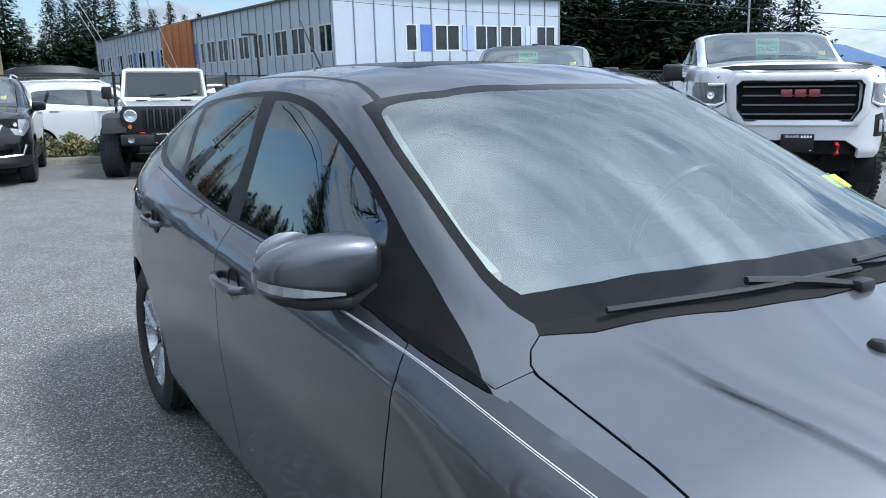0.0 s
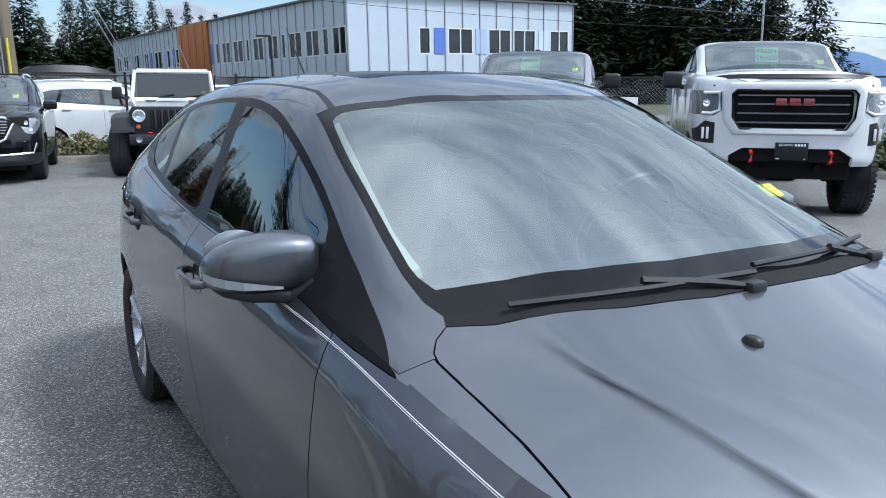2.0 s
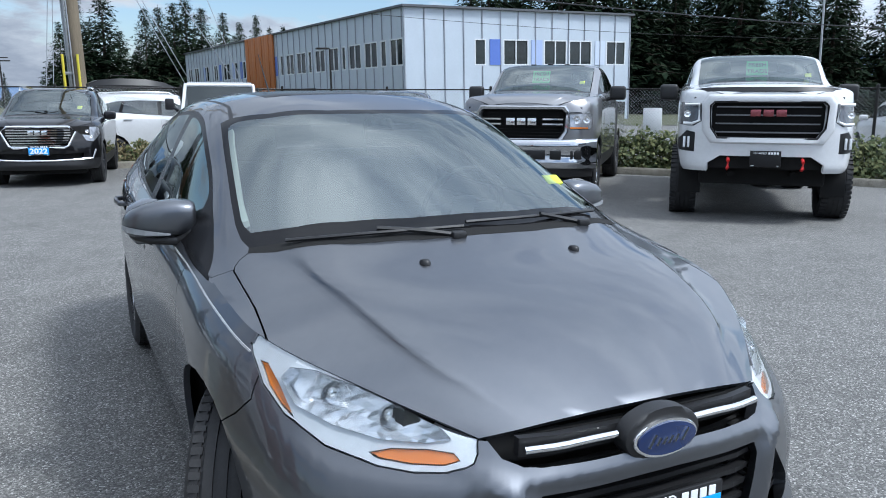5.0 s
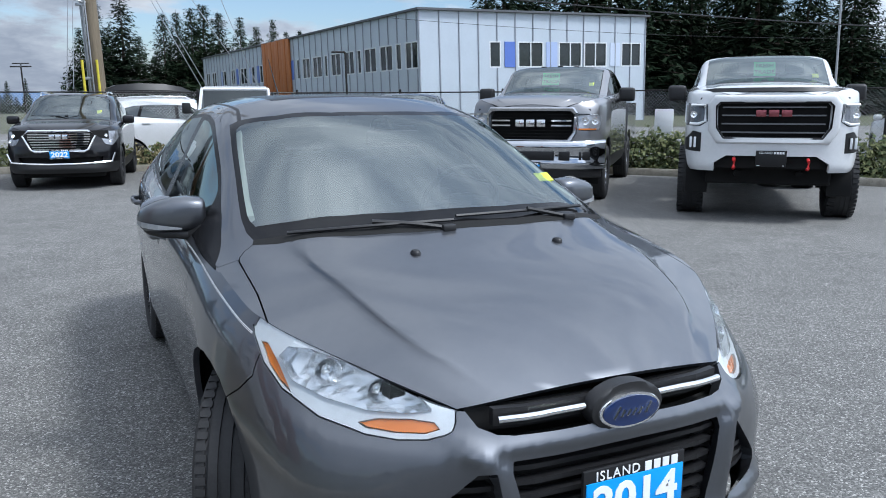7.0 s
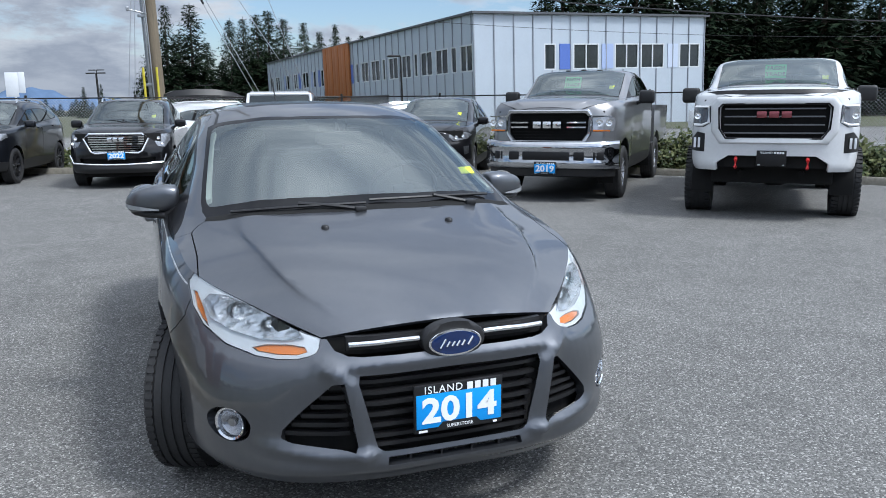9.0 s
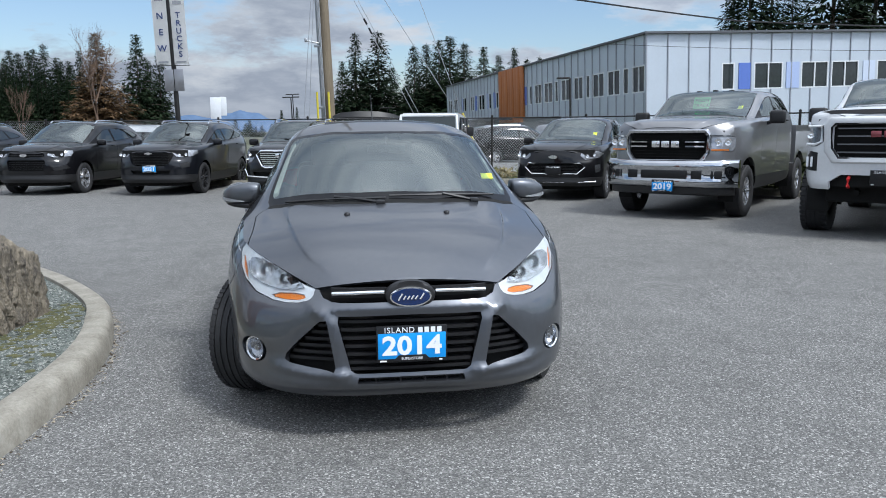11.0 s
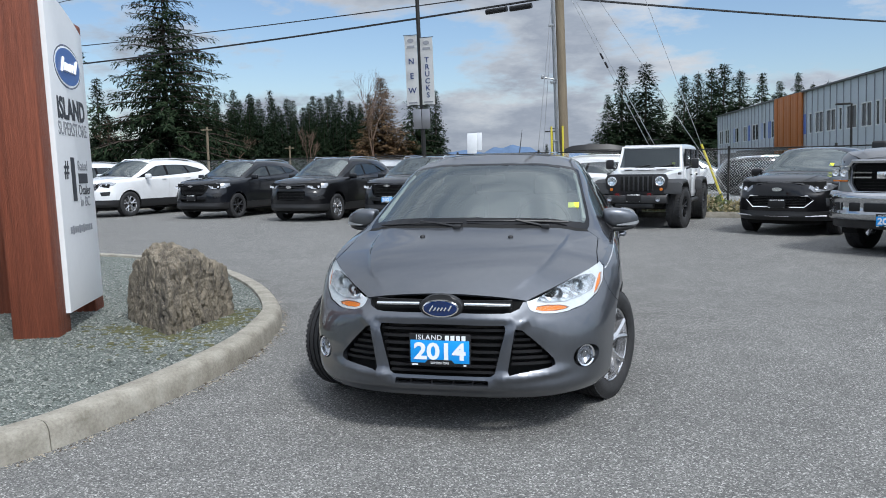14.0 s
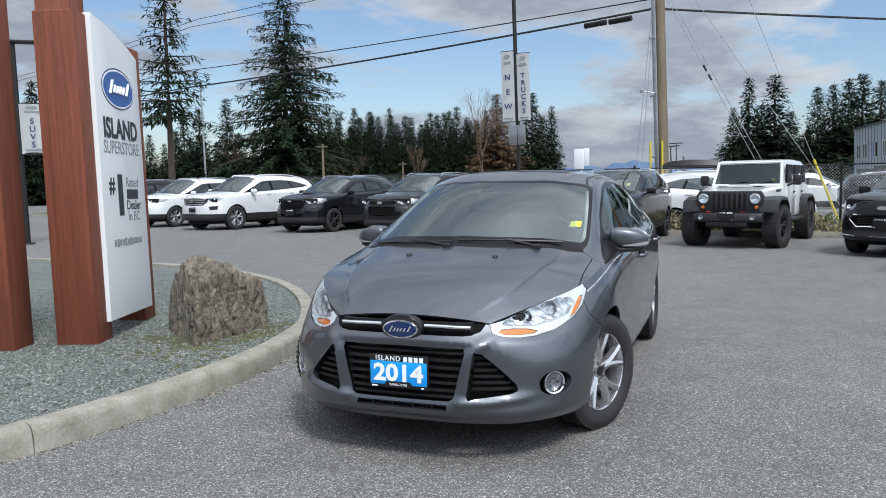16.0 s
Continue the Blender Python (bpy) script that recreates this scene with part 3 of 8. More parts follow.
    for k in range(5):
        bm = bmesh.new()
        a = 2 * math.pi * (k + 0.5) / 5
        lathe(bm, [(0.001, w * 0.56 + 0.012), (0.010, w * 0.56 + 0.010), (0.011, w * 0.5)], 6, origin=(0, rim_r * 0.215 * math.cos(a), rim_r * 0.215 * math.sin(a)))
        part("lug_nut", bm, M_DISC, hub)
    return hub


# ---- the grey hatchback ----
# Half-shell curves, from the front middle round the side to the rear middle: (x, y, z)
def hatch_band():
    edge = [(0, .075, .735), (.22, .09, .724), (.42, .135, .695), (.60, .35, .765), (.768, .62, .835), (.815, .88, .885), (.832, 1.25, .940), (.842, 1.65, .965),
            (.845, 2.1, .985), (.835, 2.9, 1.03), (.79, 3.55, 1.075), (.735, 3.95, 1.09), (.64, 4.17, 1.07), (.40, 4.27, 1.04), (0, 4.30, 1.03)]
    brow = [(0, .022, .655), (.24, .035, .65), (.46, .105, .635), (.69, .34, .655), (.822, .60, .745), (.872, .88, .815), (.884, 1.25, .868), (.890, 1.65, .892),
            (.895, 2.1, .915), (.893, 2.9, .955), (.86, 3.55, .985), (.80, 3.95, .98), (.68, 4.22, .95), (.42, 4.32, .93), (0, 4.35, .92)]
    under = [(0, .012, .60), (.25, .022, .595), (.48, .085, .59), (.715, .30, .60), (.840, .58, .66), (.893, .88, .745), (.900, 1.25, .79), (.904, 1.65, .81),
             (.907, 2.1, .83), (.907, 2.9, .86), (.89, 3.55, .88), (.82, 3.96, .87), (.69, 4.25, .86), (.425, 4.35, .85), (0, 4.37, .84)]
    waist = [(0, -.002, .49), (.26, .008, .49), (.50, .08, .49), (.735, .275, .50), (.853, .56, .54), (.908, .88, .62), (.906, 1.25, .62), (.906, 1.65, .62),
             (.908, 2.1, .63), (.910, 2.9, .66), (.906, 3.55, .69), (.837, 3.97, .68), (.70, 4.27, .68), (.43, 4.37, .68), (0, 4.39, .68)]
    skirt = [(0, .002, .355), (.27, .012, .355), (.52, .09, .35), (.74, .285, .355), (.852, .55, .375), (.900, .88, .40), (.885, 1.25, .385), (.882, 1.65, .385),
             (.883, 2.1, .39), (.888, 2.9, .41), (.897, 3.55, .44), (.83, 3.97, .42), (.70, 4.25, .42), (.43, 4.34, .42), (0, 4.36, .42)]
    lip = [(0, -.012, .275), (.28, -.002, .272), (.53, .08, .265), (.725, .27, .26), (.835, .54, .255), (.872, .88, .25), (.866, 1.25, .235), (.862, 1.65, .235),
           (.862, 2.1, .235), (.868, 2.9, .245), (.87, 3.55, .27), (.80, 3.95, .29), (.67, 4.19, .31), (.4, 4.27, .31), (0, 4.29, .31)]
    sill = [(0, .06, .205), (.28, .07, .205), (.52, .14, .205), (.70, .31, .205), (.80, .55, .20), (.835, .88, .19), (.825, 1.25, .18), (.825, 1.65, .18),
            (.825, 2.1, .18), (.83, 2.9, .19), (.83, 3.55, .22), (.77, 3.93, .25), (.64, 4.14, .28), (.38, 4.21, .28), (0, 4.23, .28)]
    return [edge, brow, under, waist, skirt, lip, sill]


def hatch_top():
    """Rows from the bonnet's front edge to the tail, each from the middle to the side."""
    return [
        [(0, .075, .735), (.12, .081, .731), (.26, .095, .720), (.33, .105, .712), (.38, .118, .704), (.42, .135, .695)],
        [(0, .32, .858), (.22, .326, .853), (.435, .335, .833), (.475, .338, .8135), (.54, .345, .788), (.60, .35, .765)],
        [(0, .61, .942), (.27, .612, .936), (.512, .618, .917), (.556, .62, .8965), (.66, .622, .864), (.768, .62, .835)],
        [(0, .84, .992), (.28, .853, .985), (.545, .885, .966), (.599, .892, .9455), (.71, .897, .917), (.815, .88, .885)],
        [(0, 1.10, 1.110), (.24, 1.115, 1.100), (.46, 1.15, 1.078), (.692, 1.24, 1.030), (.765, 1.26, .990), (.832, 1.25, .940)],
        [(0, 1.50, 1.300), (.22, 1.51, 1.293), (.43, 1.56, 1.270), (.636, 1.655, 1.218), (.725, 1.66, 1.115), (.842, 1.65, .965)],
        [(0, 1.95, 1.448), (.20, 1.96, 1.443), (.38, 1.98, 1.430), (.572, 2.045, 1.380), (.665, 2.06, 1.285), (.845, 2.1, .985)],
        [(0, 2.75, 1.480), (.20, 2.76, 1.475), (.37, 2.77, 1.462), (.545, 2.80, 1.420), (.645, 2.85, 1.320), (.835, 2.9, 1.03)],
        [(0, 3.45, 1.448), (.19, 3.45, 1.443), (.36, 3.46, 1.428), (.525, 3.47, 1.385), (.62, 3.50, 1.300), (.79, 3.55, 1.075)],
        [(0, 3.95, 1.385), (.18, 3.95, 1.380), (.34, 3.94, 1.362), (.50, 3.92, 1.310), (.61, 3.93, 1.220), (.735, 3.95, 1.09)],
        [(0, 4.30, 1.03), (.20, 4.29, 1.035), (.40, 4.27, 1.04), (.50, 4.24, 1.05), (.58, 4.21, 1.06), (.64, 4.17, 1.07)],
    ]


def nose_y(x, z=0.49):
    """Depth of the front bumper at x."""
    return float(np.interp(abs(x), (0, .26, .40, .50, .62, .735), (0, .008, .04, .08, .16, .275))) + max(0.0, z - 0.5) * 0.12


def sculpt(x, z):
    """How far the bumper's ribs, ledges and hollows stand out of its plain skin."""
    x = abs(x)

    def bell(v, w):
        return math.exp(-(v / w) ** 2)

    def span(v, a, b, c, d):
        return max(0.0, min(1.0, (v - a) / (b - a), (d - v) / (d - c)))
    rib = .345 + (z - .46) * .20 + max(0.0, z - .57) * .7
    d = .030 * bell(x - rib, .030) * span(z, .26, .33, .60, .66)
    d += .026 * bell(z - (.325 + max(0.0, x - .40) * .10), .017) * span(x, .26, .32, .55, .68)
    d -= .018 * bell(x - .47, .10) * bell(z - .46, .085)
    d += .009 * bell(z - .617, .018) * span(x, -1, -.9, .34, .41)
    d -= .014 * bell(math.hypot(x - .712, z - .398), .075)
    d -= .010 * bell(z - .235, .022) * span(x, -1, -.9, .5, .7)
    return d


def stand_out(x, y, z):
    """A place on the nose with the sculpting applied."""
    if y > .62:
        return x, y, z
    d = sculpt(x, z) * min(1.0, (.62 - y) / .1)
    a = radians(45) * max(0.0, min(1.0, (abs(x) - .3) / .45))
    return x + math.copysign(math.sin(a) * d, x), y - math.cos(a) * d, z


class Sheen:
    """Smooth outward directions of the plain body surface, for clean reflections on the cut panels."""

    def __init__(self):
        self.trees = []
        for net, lower in ((hatch_band(), True), (hatch_top(), False)):
            n = 10
            G = np.swapaxes(spline(np.swapaxes(spline(np.array(net), n), 0, 1), n), 0, 1)
            if lower:
                G = np.array([[stand_out(*p) for p in row] for row in G])
            half = G.shape[1]
            G = np.concatenate([(G * np.array([-1, 1, 1]))[:, :0:-1], G], axis=1)
            N = np.cross(np.gradient(G, axis=0), np.gradient(G, axis=1))
            N /= np.maximum(np.linalg.norm(N, axis=2, keepdims=True), 1e-9)
            N *= np.where((N * (G - np.array([0, 2.2, .7]))).sum(2, keepdims=True) < 0, -1, 1)
            across = np.abs(np.arange(G.shape[1]) - half + 1)[None, :] + 0 * np.arange(G.shape[0])[:, None]
            along = np.arange(G.shape[0])[:, None] + 0 * across
            calm = (across < 24) & (along < 34) if not lower else np.zeros(across.shape, bool)
            pane = (across < 31) & (along > 35) & (along < 64) if not lower else calm
            lid = (across < 26) & (along > 62) if not lower else calm
            N = self.blur(N, np.ones(across.shape, bool), 2 if lower else 4)
            for mask in (calm, pane, lid):
                N = self.blur(N, mask, 70) if mask.any() else N
            tree = kdtree.KDTree(G.shape[0] * G.shape[1])
            flat, self_n = G.reshape(-1, 3), N.reshape(-1, 3)
            for i, p in enumerate(flat):
                tree.insert(p, i)
            tree.balance()
            self.trees.append((tree, self_n))

    @staticmethod
    def blur(N, mask, times):
        for _ in range(times):
            A = N.copy()
            for ax in (0, 1):
                for sh in (1, -1):
                    R, ok = np.roll(N, sh, ax), np.roll(mask, sh, ax)
                    if ax == 0:
                        R[0 if sh > 0 else -1] = N[0 if sh > 0 else -1]
                    else:
                        R[:, 0 if sh > 0 else -1] = N[:, 0 if sh > 0 else -1]
                    A += np.where(ok[..., None], R, N) * .5
            A /= np.maximum(np.linalg.norm(A, axis=2, keepdims=True), 1e-9)
            N = np.where(mask[..., None], A, N)
        return N

    def at(self, k, p):
        tree, nor = self.trees[k]
        near = tree.find_n(p, 4)
        w = [1 / (d * d + 4e-6) for _, _, d in near]
        n = sum((Vector(nor[i]) * a for (_, i, _), a in zip(near, w)), Vector((0, 0, 0)))
        return n.normalized(), near[0][2]

    def lay(self, ob, reach=.03, upright=1.0):
        me = ob.data
        memo, res = {}, [(0, 0, 0)] * len(me.loops)
        for f in me.polygons:
            own = f.normal.copy()
            a, b = self.at(0, f.center), self.at(1, f.center)
            k = 0 if a[1] < b[1] else 1
            n0, d0 = (a, b)[k]
            plain = d0 > reach or n0.dot(own) < .72
            for li in f.loop_indices:
                if plain:
                    res[li] = own
                    continue
                vi = me.loops[li].vertex_index
                if (vi, k) not in memo:
                    p = me.vertices[vi].co
                    n, d = self.at(k, p)
                    m, e = self.at(1 - k, p)
                    memo[vi, k] = (n + m).normalized() if e < .004 and d < .02 and n.dot(m) > .8 else n
                res[li] = memo[vi, k] if memo[vi, k].dot(own) > .5 else own
        if upright != 1.0:
            res = [Vector((n[0], n[1], n[2] * upright)).normalized() for n in res]
        me.normals_split_custom_set(res)
        return ob


def pocket(src, depth, seed, rough=.0):
    """A hollow sunk behind a patch of skin: its floor and its walls, as two meshes."""
    rr = random.Random(seed)
    src.normal_update()
    floor, wall = bmesh.new(), bmesh.new()
    low = {v: v.co - v.normal * (depth + rr.uniform(-rough, rough)) for v in src.verts}
    fv = {v: floor.verts.new(low[v]) for v in src.verts}
    for f in src.faces:
        floor.faces.new([fv[v] for v in f.verts])
    for e in src.edges:
        if e.is_boundary:
            a, b = e.verts
            wall.faces.new([wall.verts.new(q) for q in (a.co, b.co, low[b], low[a])])
    src.free()
    return floor, wall


def ribbon(bm, pts, hz, dy):
    """A bar along x through (x, y, z) points: hz high, dy deep."""
    rows = []
    for x, y, z in pts:
        rows.append([bm.verts.new((x, y, z - hz / 2)), bm.verts.new((x, y, z + hz / 2)), bm.verts.new((x, y + dy, z + hz / 2)), bm.verts.new((x, y + dy, z - hz / 2))])
    for a, b in zip(rows, rows[1:]):
        for i in range(4):
            bm.faces.new((a[i], b[i], b[(i + 1) % 4], a[(i + 1) % 4]))
    bm.faces.new(rows[0])
    bm.faces.new(rows[-1][::-1])


def loft(bm, sections, caps=True):
    rows = [[bm.verts.new(p) for p in s] for s in sections]
    n = len(rows[0])
    for a, b in zip(rows, rows[1:]):
        for i in range(n):
            bm.faces.new((a[i], a[(i + 1) % n], b[(i + 1) % n], b[i]))
    if caps:
        bm.faces.new(rows[0][::-1])
        bm.faces.new(rows[-1])
    bmesh.ops.recalc_face_normals(bm, faces=bm.faces)


def oval(cx, cz, a, b, n=28):
    return [(cx + a * math.cos(2 * math.pi * i / n), cz + b * math.sin(2 * math.pi * i / n)) for i in range(n)]


def emblem_marks(bm, cx, y, cz, w, h, r):
    """A row of plain slanted bars across an oval emblem."""
    for u, lo, hi in ((-.78, -.62, .80), (-.44, -.45, .35), (-.14, -.45, .30), (.14, -.45, .35), (.44, -.45, .35), (.80, -.45, .85)):
        tube(bm, [(cx + (u + v * .22) * w, y, cz + v * h) for v in (lo, (lo + hi) / 2, hi)], r, 6)


def dealer_plate(car, y, z, year, w=0.315, h=0.165, x=0.0, dark=False):
    """A dealer's plate in a black holder; the dealer's name is left as a plain bar beside the first word."""
    bm = bmesh.new()
    box(bm, (x, y, z), (w, 0.012, h), 0.004)
    pl = part("number_plate", bm, M_SATIN, car, "black plate holder with a dealer insert")
    k = w / 0.315
    if not dark:
        bm = bmesh.new()
        box(bm, (x, y - 0.0075, z - 0.008 * k), (w * 0.955, 0.004, h * 0.70), 0.0015)
        part("plate_insert", bm, M_BLUE, pl, "bright blue plate insert")
        lettering("year", year, 0.116 * k, Matrix.Translation((x, y - 0.0105, z - 0.010 * k)) @ FRONT, M_WTEXT, pl, "white year numerals", bold=0.032, squeeze=1.14)
        bm = bmesh.new()
        prism(bm, [(-.085 * k, 0), (-.060 * k, .026 * k), (.060 * k, .026 * k), (.085 * k, 0)], .003, Matrix.Translation((x, y - 0.0085, z - h * .455)) @ FRONT)
        part("plate_notch", bm, M_SATIN, pl)
        lettering("plate_lettering", "SUPERSTORE", 0.0165 * k, Matrix.Translation((x, y - 0.0115, z - h * .395)) @ FRONT, M_WTEXT, pl)
    lettering("plate_lettering", "ISLAND", 0.036 * k, Matrix.Translation((x - 0.055 * k, y - 0.0075, z + 0.063 * k)) @ FRONT, M_WTEXT, pl, spacing=1.15)
    bm = bmesh.new()
    for i in range(4):
        box(bm, (x + (0.038 + 0.028 * i) * k, y - 0.0075, z + 0.063 * k), (0.020 * k, 0.002, 0.024 * k))
    for dx in (-.128, .128):
        b3 = bmesh.new()
        box(b3, (x + dx * k, y - 0.0085, z - 0.075 * k), (0.030 * k if dx < 0 else .014 * k, 0.002, 0.007 * k))
        part("small_print", b3, M_WTEXT, pl)
    part("name_bar", bm, M_WTEXT, pl)
    return pl


def hatchback():
    car = empty("hatchback_car", Matrix(), "dark grey metallic five-door hatchback parked on asphalt", "car")
    bm = bmesh.new()
    L = bm.faces.layers.int.new("panel")
    B = bm.faces.layers.int.new("band")
    net_surface(bm, np.array(hatch_band()), 4, 8)
    for f in bm.faces:
        f[B] = 1
    net_surface(bm, np.array(hatch_top()), 8, 5)
    bmesh.ops.remove_doubles(bm, verts=bm.verts, dist=0.0006)
    bm.normal_update()
    cen = sum((f.normal.dot(f.calc_center_median() - Vector((0, 2.2, 0.7))) for f in bm.faces))
    if cen < 0:
        bmesh.ops.reverse_faces(bm, faces=bm.faces)
    # make both grids face outwards
    for want in (0, 1):
        fs = [f for f in bm.faces if f[B] == want]
        bm.normal_update()
        if sum(f.normal.dot(f.calc_center_median() - Vector((0, 2.2, 0.7))) * f.calc_area() for f in fs) < 0:
            bmesh.ops.reverse_faces(bm, faces=fs)

    def low(c, f):
        return f[B] == 1

    def top(c, f):
        return f[B] == 0

    def cut(pid, poly, axis, keep, over=False):
        carve(bm, L, pid, poly, axis, keep, over)

    sheen = Sheen()

    def skin(*args, **kw):
        return sheen.lay(part(*args, **kw))

    # finer skin on the nose, then its ribs and hollows
    ns = [f for f in bm.faces if f[B] == 1 and f.calc_center_median().y < .48]
    bmesh.ops.subdivide_edges(bm, edges=list({e for f in ns for e in f.edges}), cuts=1, use_grid_fill=True)
    # wheel openings
    cut(99, disc_pts(.895, .325, .362), "x", lambda c, f: f[B] == 1 and c.y < 1.5 and c.x > .6)
    cut(99, disc_pts(3.545, .325, .362), "x", lambda c, f: f[B] == 1 and c.y > 3 and c.x > .6)
    nose = lambda c, f: f[B] == 1 and c.y < .75
    face = lambda c, f: f[B] == 1 and c.y < .45
    # lamps and intakes
    cut(2, [(.462, .646), (.50, .634), (.56, .628), (.62, .630), (.705, .650), (.768, .695), (.795, .745), (.800, .80), (.785, .90), (.40, .90), (.412, .72), (.424, .69), (.431, .670), (.443, .655)], "y", lambda c, f: f[B] == 1 and c.y < .66)
    lampf = lambda c, f: f[B] == 1 and c.y < .66 and f[L] in (2, 21, 22, 23)
    cut(23, [(.472, .692), (.52, .682), (.60, .677), (.68, .690), (.742, .716), (.758, .765), (.735, .788), (.69, .790), (.60, .765), (.535, .738), (.485, .712)], "y", lampf, True)
    cut(21, [(.752, .690), (.772, .712), (.786, .745), (.790, .790), (.777, .788), (.764, .745)], "y", lampf, True)
    cut(22, [(.468, .656), (.50, .645), (.56, .640), (.615, .642), (.628, .650), (.585, .663), (.52, .670), (.475, .668)], "y", lampf, True)
    cut(99, [(-.01, .76), (.30, .74), (.404, .72), (.402, .695), (.385, .664), (.345, .649), (.30, .646), (-.01, .650)], "y", face)
    cut(99, [(-.01, .588), (.318, .584), (.322, .560), (.268, .345), (.250, .332), (-.01, .330)], "y", face)
    cut(99, [(-.01, .310), (.235, .310), (.240, .286), (-.01, .286)], "y", face)
    cut(99, [(.372, .572), (.405, .560), (.555, .405), (.562, .380), (.54, .368), (.345, .342), (.338, .36)], "y", face)
    cut(99, oval(.712, .398, .062, .057), "y", lambda c, f: f[B] == 1 and c.y < .5)
    # bonnet, scuttle, windscreen
    front = lambda c, f: f[B] == 0 and c.y < 1.35
    hood_rear = [(.704, 1.088), (.63, 1.03), (.55, .988), (.40, .935), (.20, .896), (-.02, .886)]
    cut(4, [(-.02, -.1), (1, -.1), (1, .615), (.766, .615), (.758, .78), (.759, .87), (.762, 1.02), (.756, 1.046), (.735, 1.073), *hood_rear], "z", front)
    ws_low = [(-.02, .925), (.20, .935), (.40, .975), (.55, 1.03), (.63, 1.072), (.695, 1.112)]
    ws = [*ws_low, (.706, 1.17), (.704, 1.26), (.687, 1.40), (.664, 1.56), (.638, 1.75), (.608, 1.945), (.570, 1.925), (.437, 1.825), (.22, 1.750), (-.02, 1.728)]
    cut(5, [*hood_rear[::-1], *ws_low[::-1]][::1], "z", front)
    curve = lambda pts: [tuple(q) for q in spline(np.array(pts), 4)]
    wsk = lambda c, f: f[B] == 0 and .85 < c.y < 2.1
    ins = [(-.02, 1.000), (.20, 1.014), (.40, 1.056), (.55, 1.112), (.635, 1.158), (.672, 1.180), (.682, 1.23), (.682, 1.27), *curve([(.666, 1.40), (.644, 1.56), (.618, 1.74), (.600, 1.84), (.590, 1.862), (.565, 1.866), (.50, 1.825), (.437, 1.785), (.22, 1.712), (-.02, 1.690)])]
    cut(6, ins, "z", wsk)
    cut(7, ws, "z", wsk)
    # side windows
    side = lambda c, f: f[B] == 0 and c.x > .5 and 1.0 < c.y < 3.95
    cut(9, [(1.50, .986), *curve([(1.545, 1.06), (1.585, 1.096), (1.63, 1.118), (1.73, 1.163), (1.843, 1.214), (1.993, 1.270), (2.214, 1.324), (2.40, 1.348), (2.52, 1.350)]), (2.385, 1.140), (2.305, 1.012)], "x", side)
    cut(10, [(2.425, 1.018), (2.466, 1.091), (2.512, 1.194), (2.665, 1.362), (2.854, 1.358), (3.149, 1.342), (3.30, 1.312), (3.234, 1.243), (3.058, 1.114), (3.026, 1.073), (2.67, 1.036)], "x", side)
    cut(10, [(3.10, 1.080), (3.13, 1.115), (3.31, 1.243), (3.40, 1.314), (3.47, 1.302), (3.60, 1.25), (3.69, 1.18), (3.52, 1.125), (3.31, 1.095)], "x", side)
    cut(8, [*curve([(1.045, .905), (1.256, .982), (1.368, 1.028), (1.469, 1.068), (1.617, 1.133), (1.751, 1.194), (1.932, 1.271), (2.17, 1.340), (2.41, 1.372), (2.613, 1.379), (2.825, 1.376), (3.035, 1.366), (3.43, 1.335),
            (3.62, 1.27), (3.72, 1.21), (3.78, 1.16)]), (3.6, 1.108), (3.43, 1.082), (3.2, 1.066), (2.9, 1.040), (2.43, 1.005), (2.1, .992), (1.7, .968), (1.45, .948), (1.289, .926), (1.157, .914)], "x",
        lambda c, f: c.x > .5 and 1.0 < c.y < 3.95)
    cut(12, [(-.02, 2.05), (.36, 2.06), (.39, 2.10), (.39, 2.74), (.36, 2.78), (-.02, 2.79)], "z", lambda c, f: f[B] == 0 and c.z > 1.3)
    cut(11, [(.578, 1.93), (.548, 2.10), (.535, 2.8), (.515, 3.5), (.50, 3.85), (.488, 3.85), (.503, 3.5), (.522, 2.8), (.535, 2.10), (.562, 1.92)], "z", lambda c, f: f[B] == 0 and c.z > 1.25)
    cut(13, [(-.02, 1.10), (.46, 1.12), (.44, 1.20), (.38, 1.30), (-.02, 1.34)], "y", lambda c, f: f[B] == 0 and c.y > 3.9)
    # doors and wings
    flank = lambda c, f: c.x > .6 and (f[B] == 1 or c.z < 1.08) and 0.4 < c.y < 3.9
    cut(14, [(1.29, .93), (1.271, .87), (1.272, .80), (1.285, .70), (1.30, .62), (1.325, .50), (1.36, .245), (2.30, .245), (2.33, .6), (2.34, 1.05), (1.29, 1.05)], "x", lambda c, f: f[B] == 1 and c.x > .6)
    cut(15, [(2.34, 1.05), (2.33, .6), (2.30, .245), (3.10, .245), (3.19, .42), (3.33, .66), (3.46, .85), (3.52, 1.10)], "x", lambda c, f: f[B] == 1 and c.x > .6)
    cut(16, [(.58, 1.02), (.575, .76), (.565, .705), (.615, .655), (.70, .60), (1.40, .10), (1.36, .245), (1.325, .50), (1.30, .62), (1.285, .70), (1.272, .80), (1.271, .87), (1.29, .93), (1.24, 1.0)], "x", lambda c, f: f[B] == 1 and c.x > .55 and .4 < c.y < 1.45)
    cut(16, [(.5, .5), (1, .5), (1, 1.06), (.84, 1.05), (.760, 1.032), (.5, .9)], "z", lambda c, f: f[B] == 0 and c.y < 1.3)
    cut(17, [(.55, .1), (.55, .238), (3.2, .238), (3.2, .1)], "x", lambda c, f: f[B] == 1 and c.x > .6)
    cut(18, [(-1, -1), (-1, 1), (2, 1), (2, -1)], "y", lambda c, f: f[B] == 1 and c.y < .75)

    for v in bm.verts:
        if any(f[B] == 1 for f in v.link_faces):
            v.co = stand_out(*v.co)
    P = M_GREY
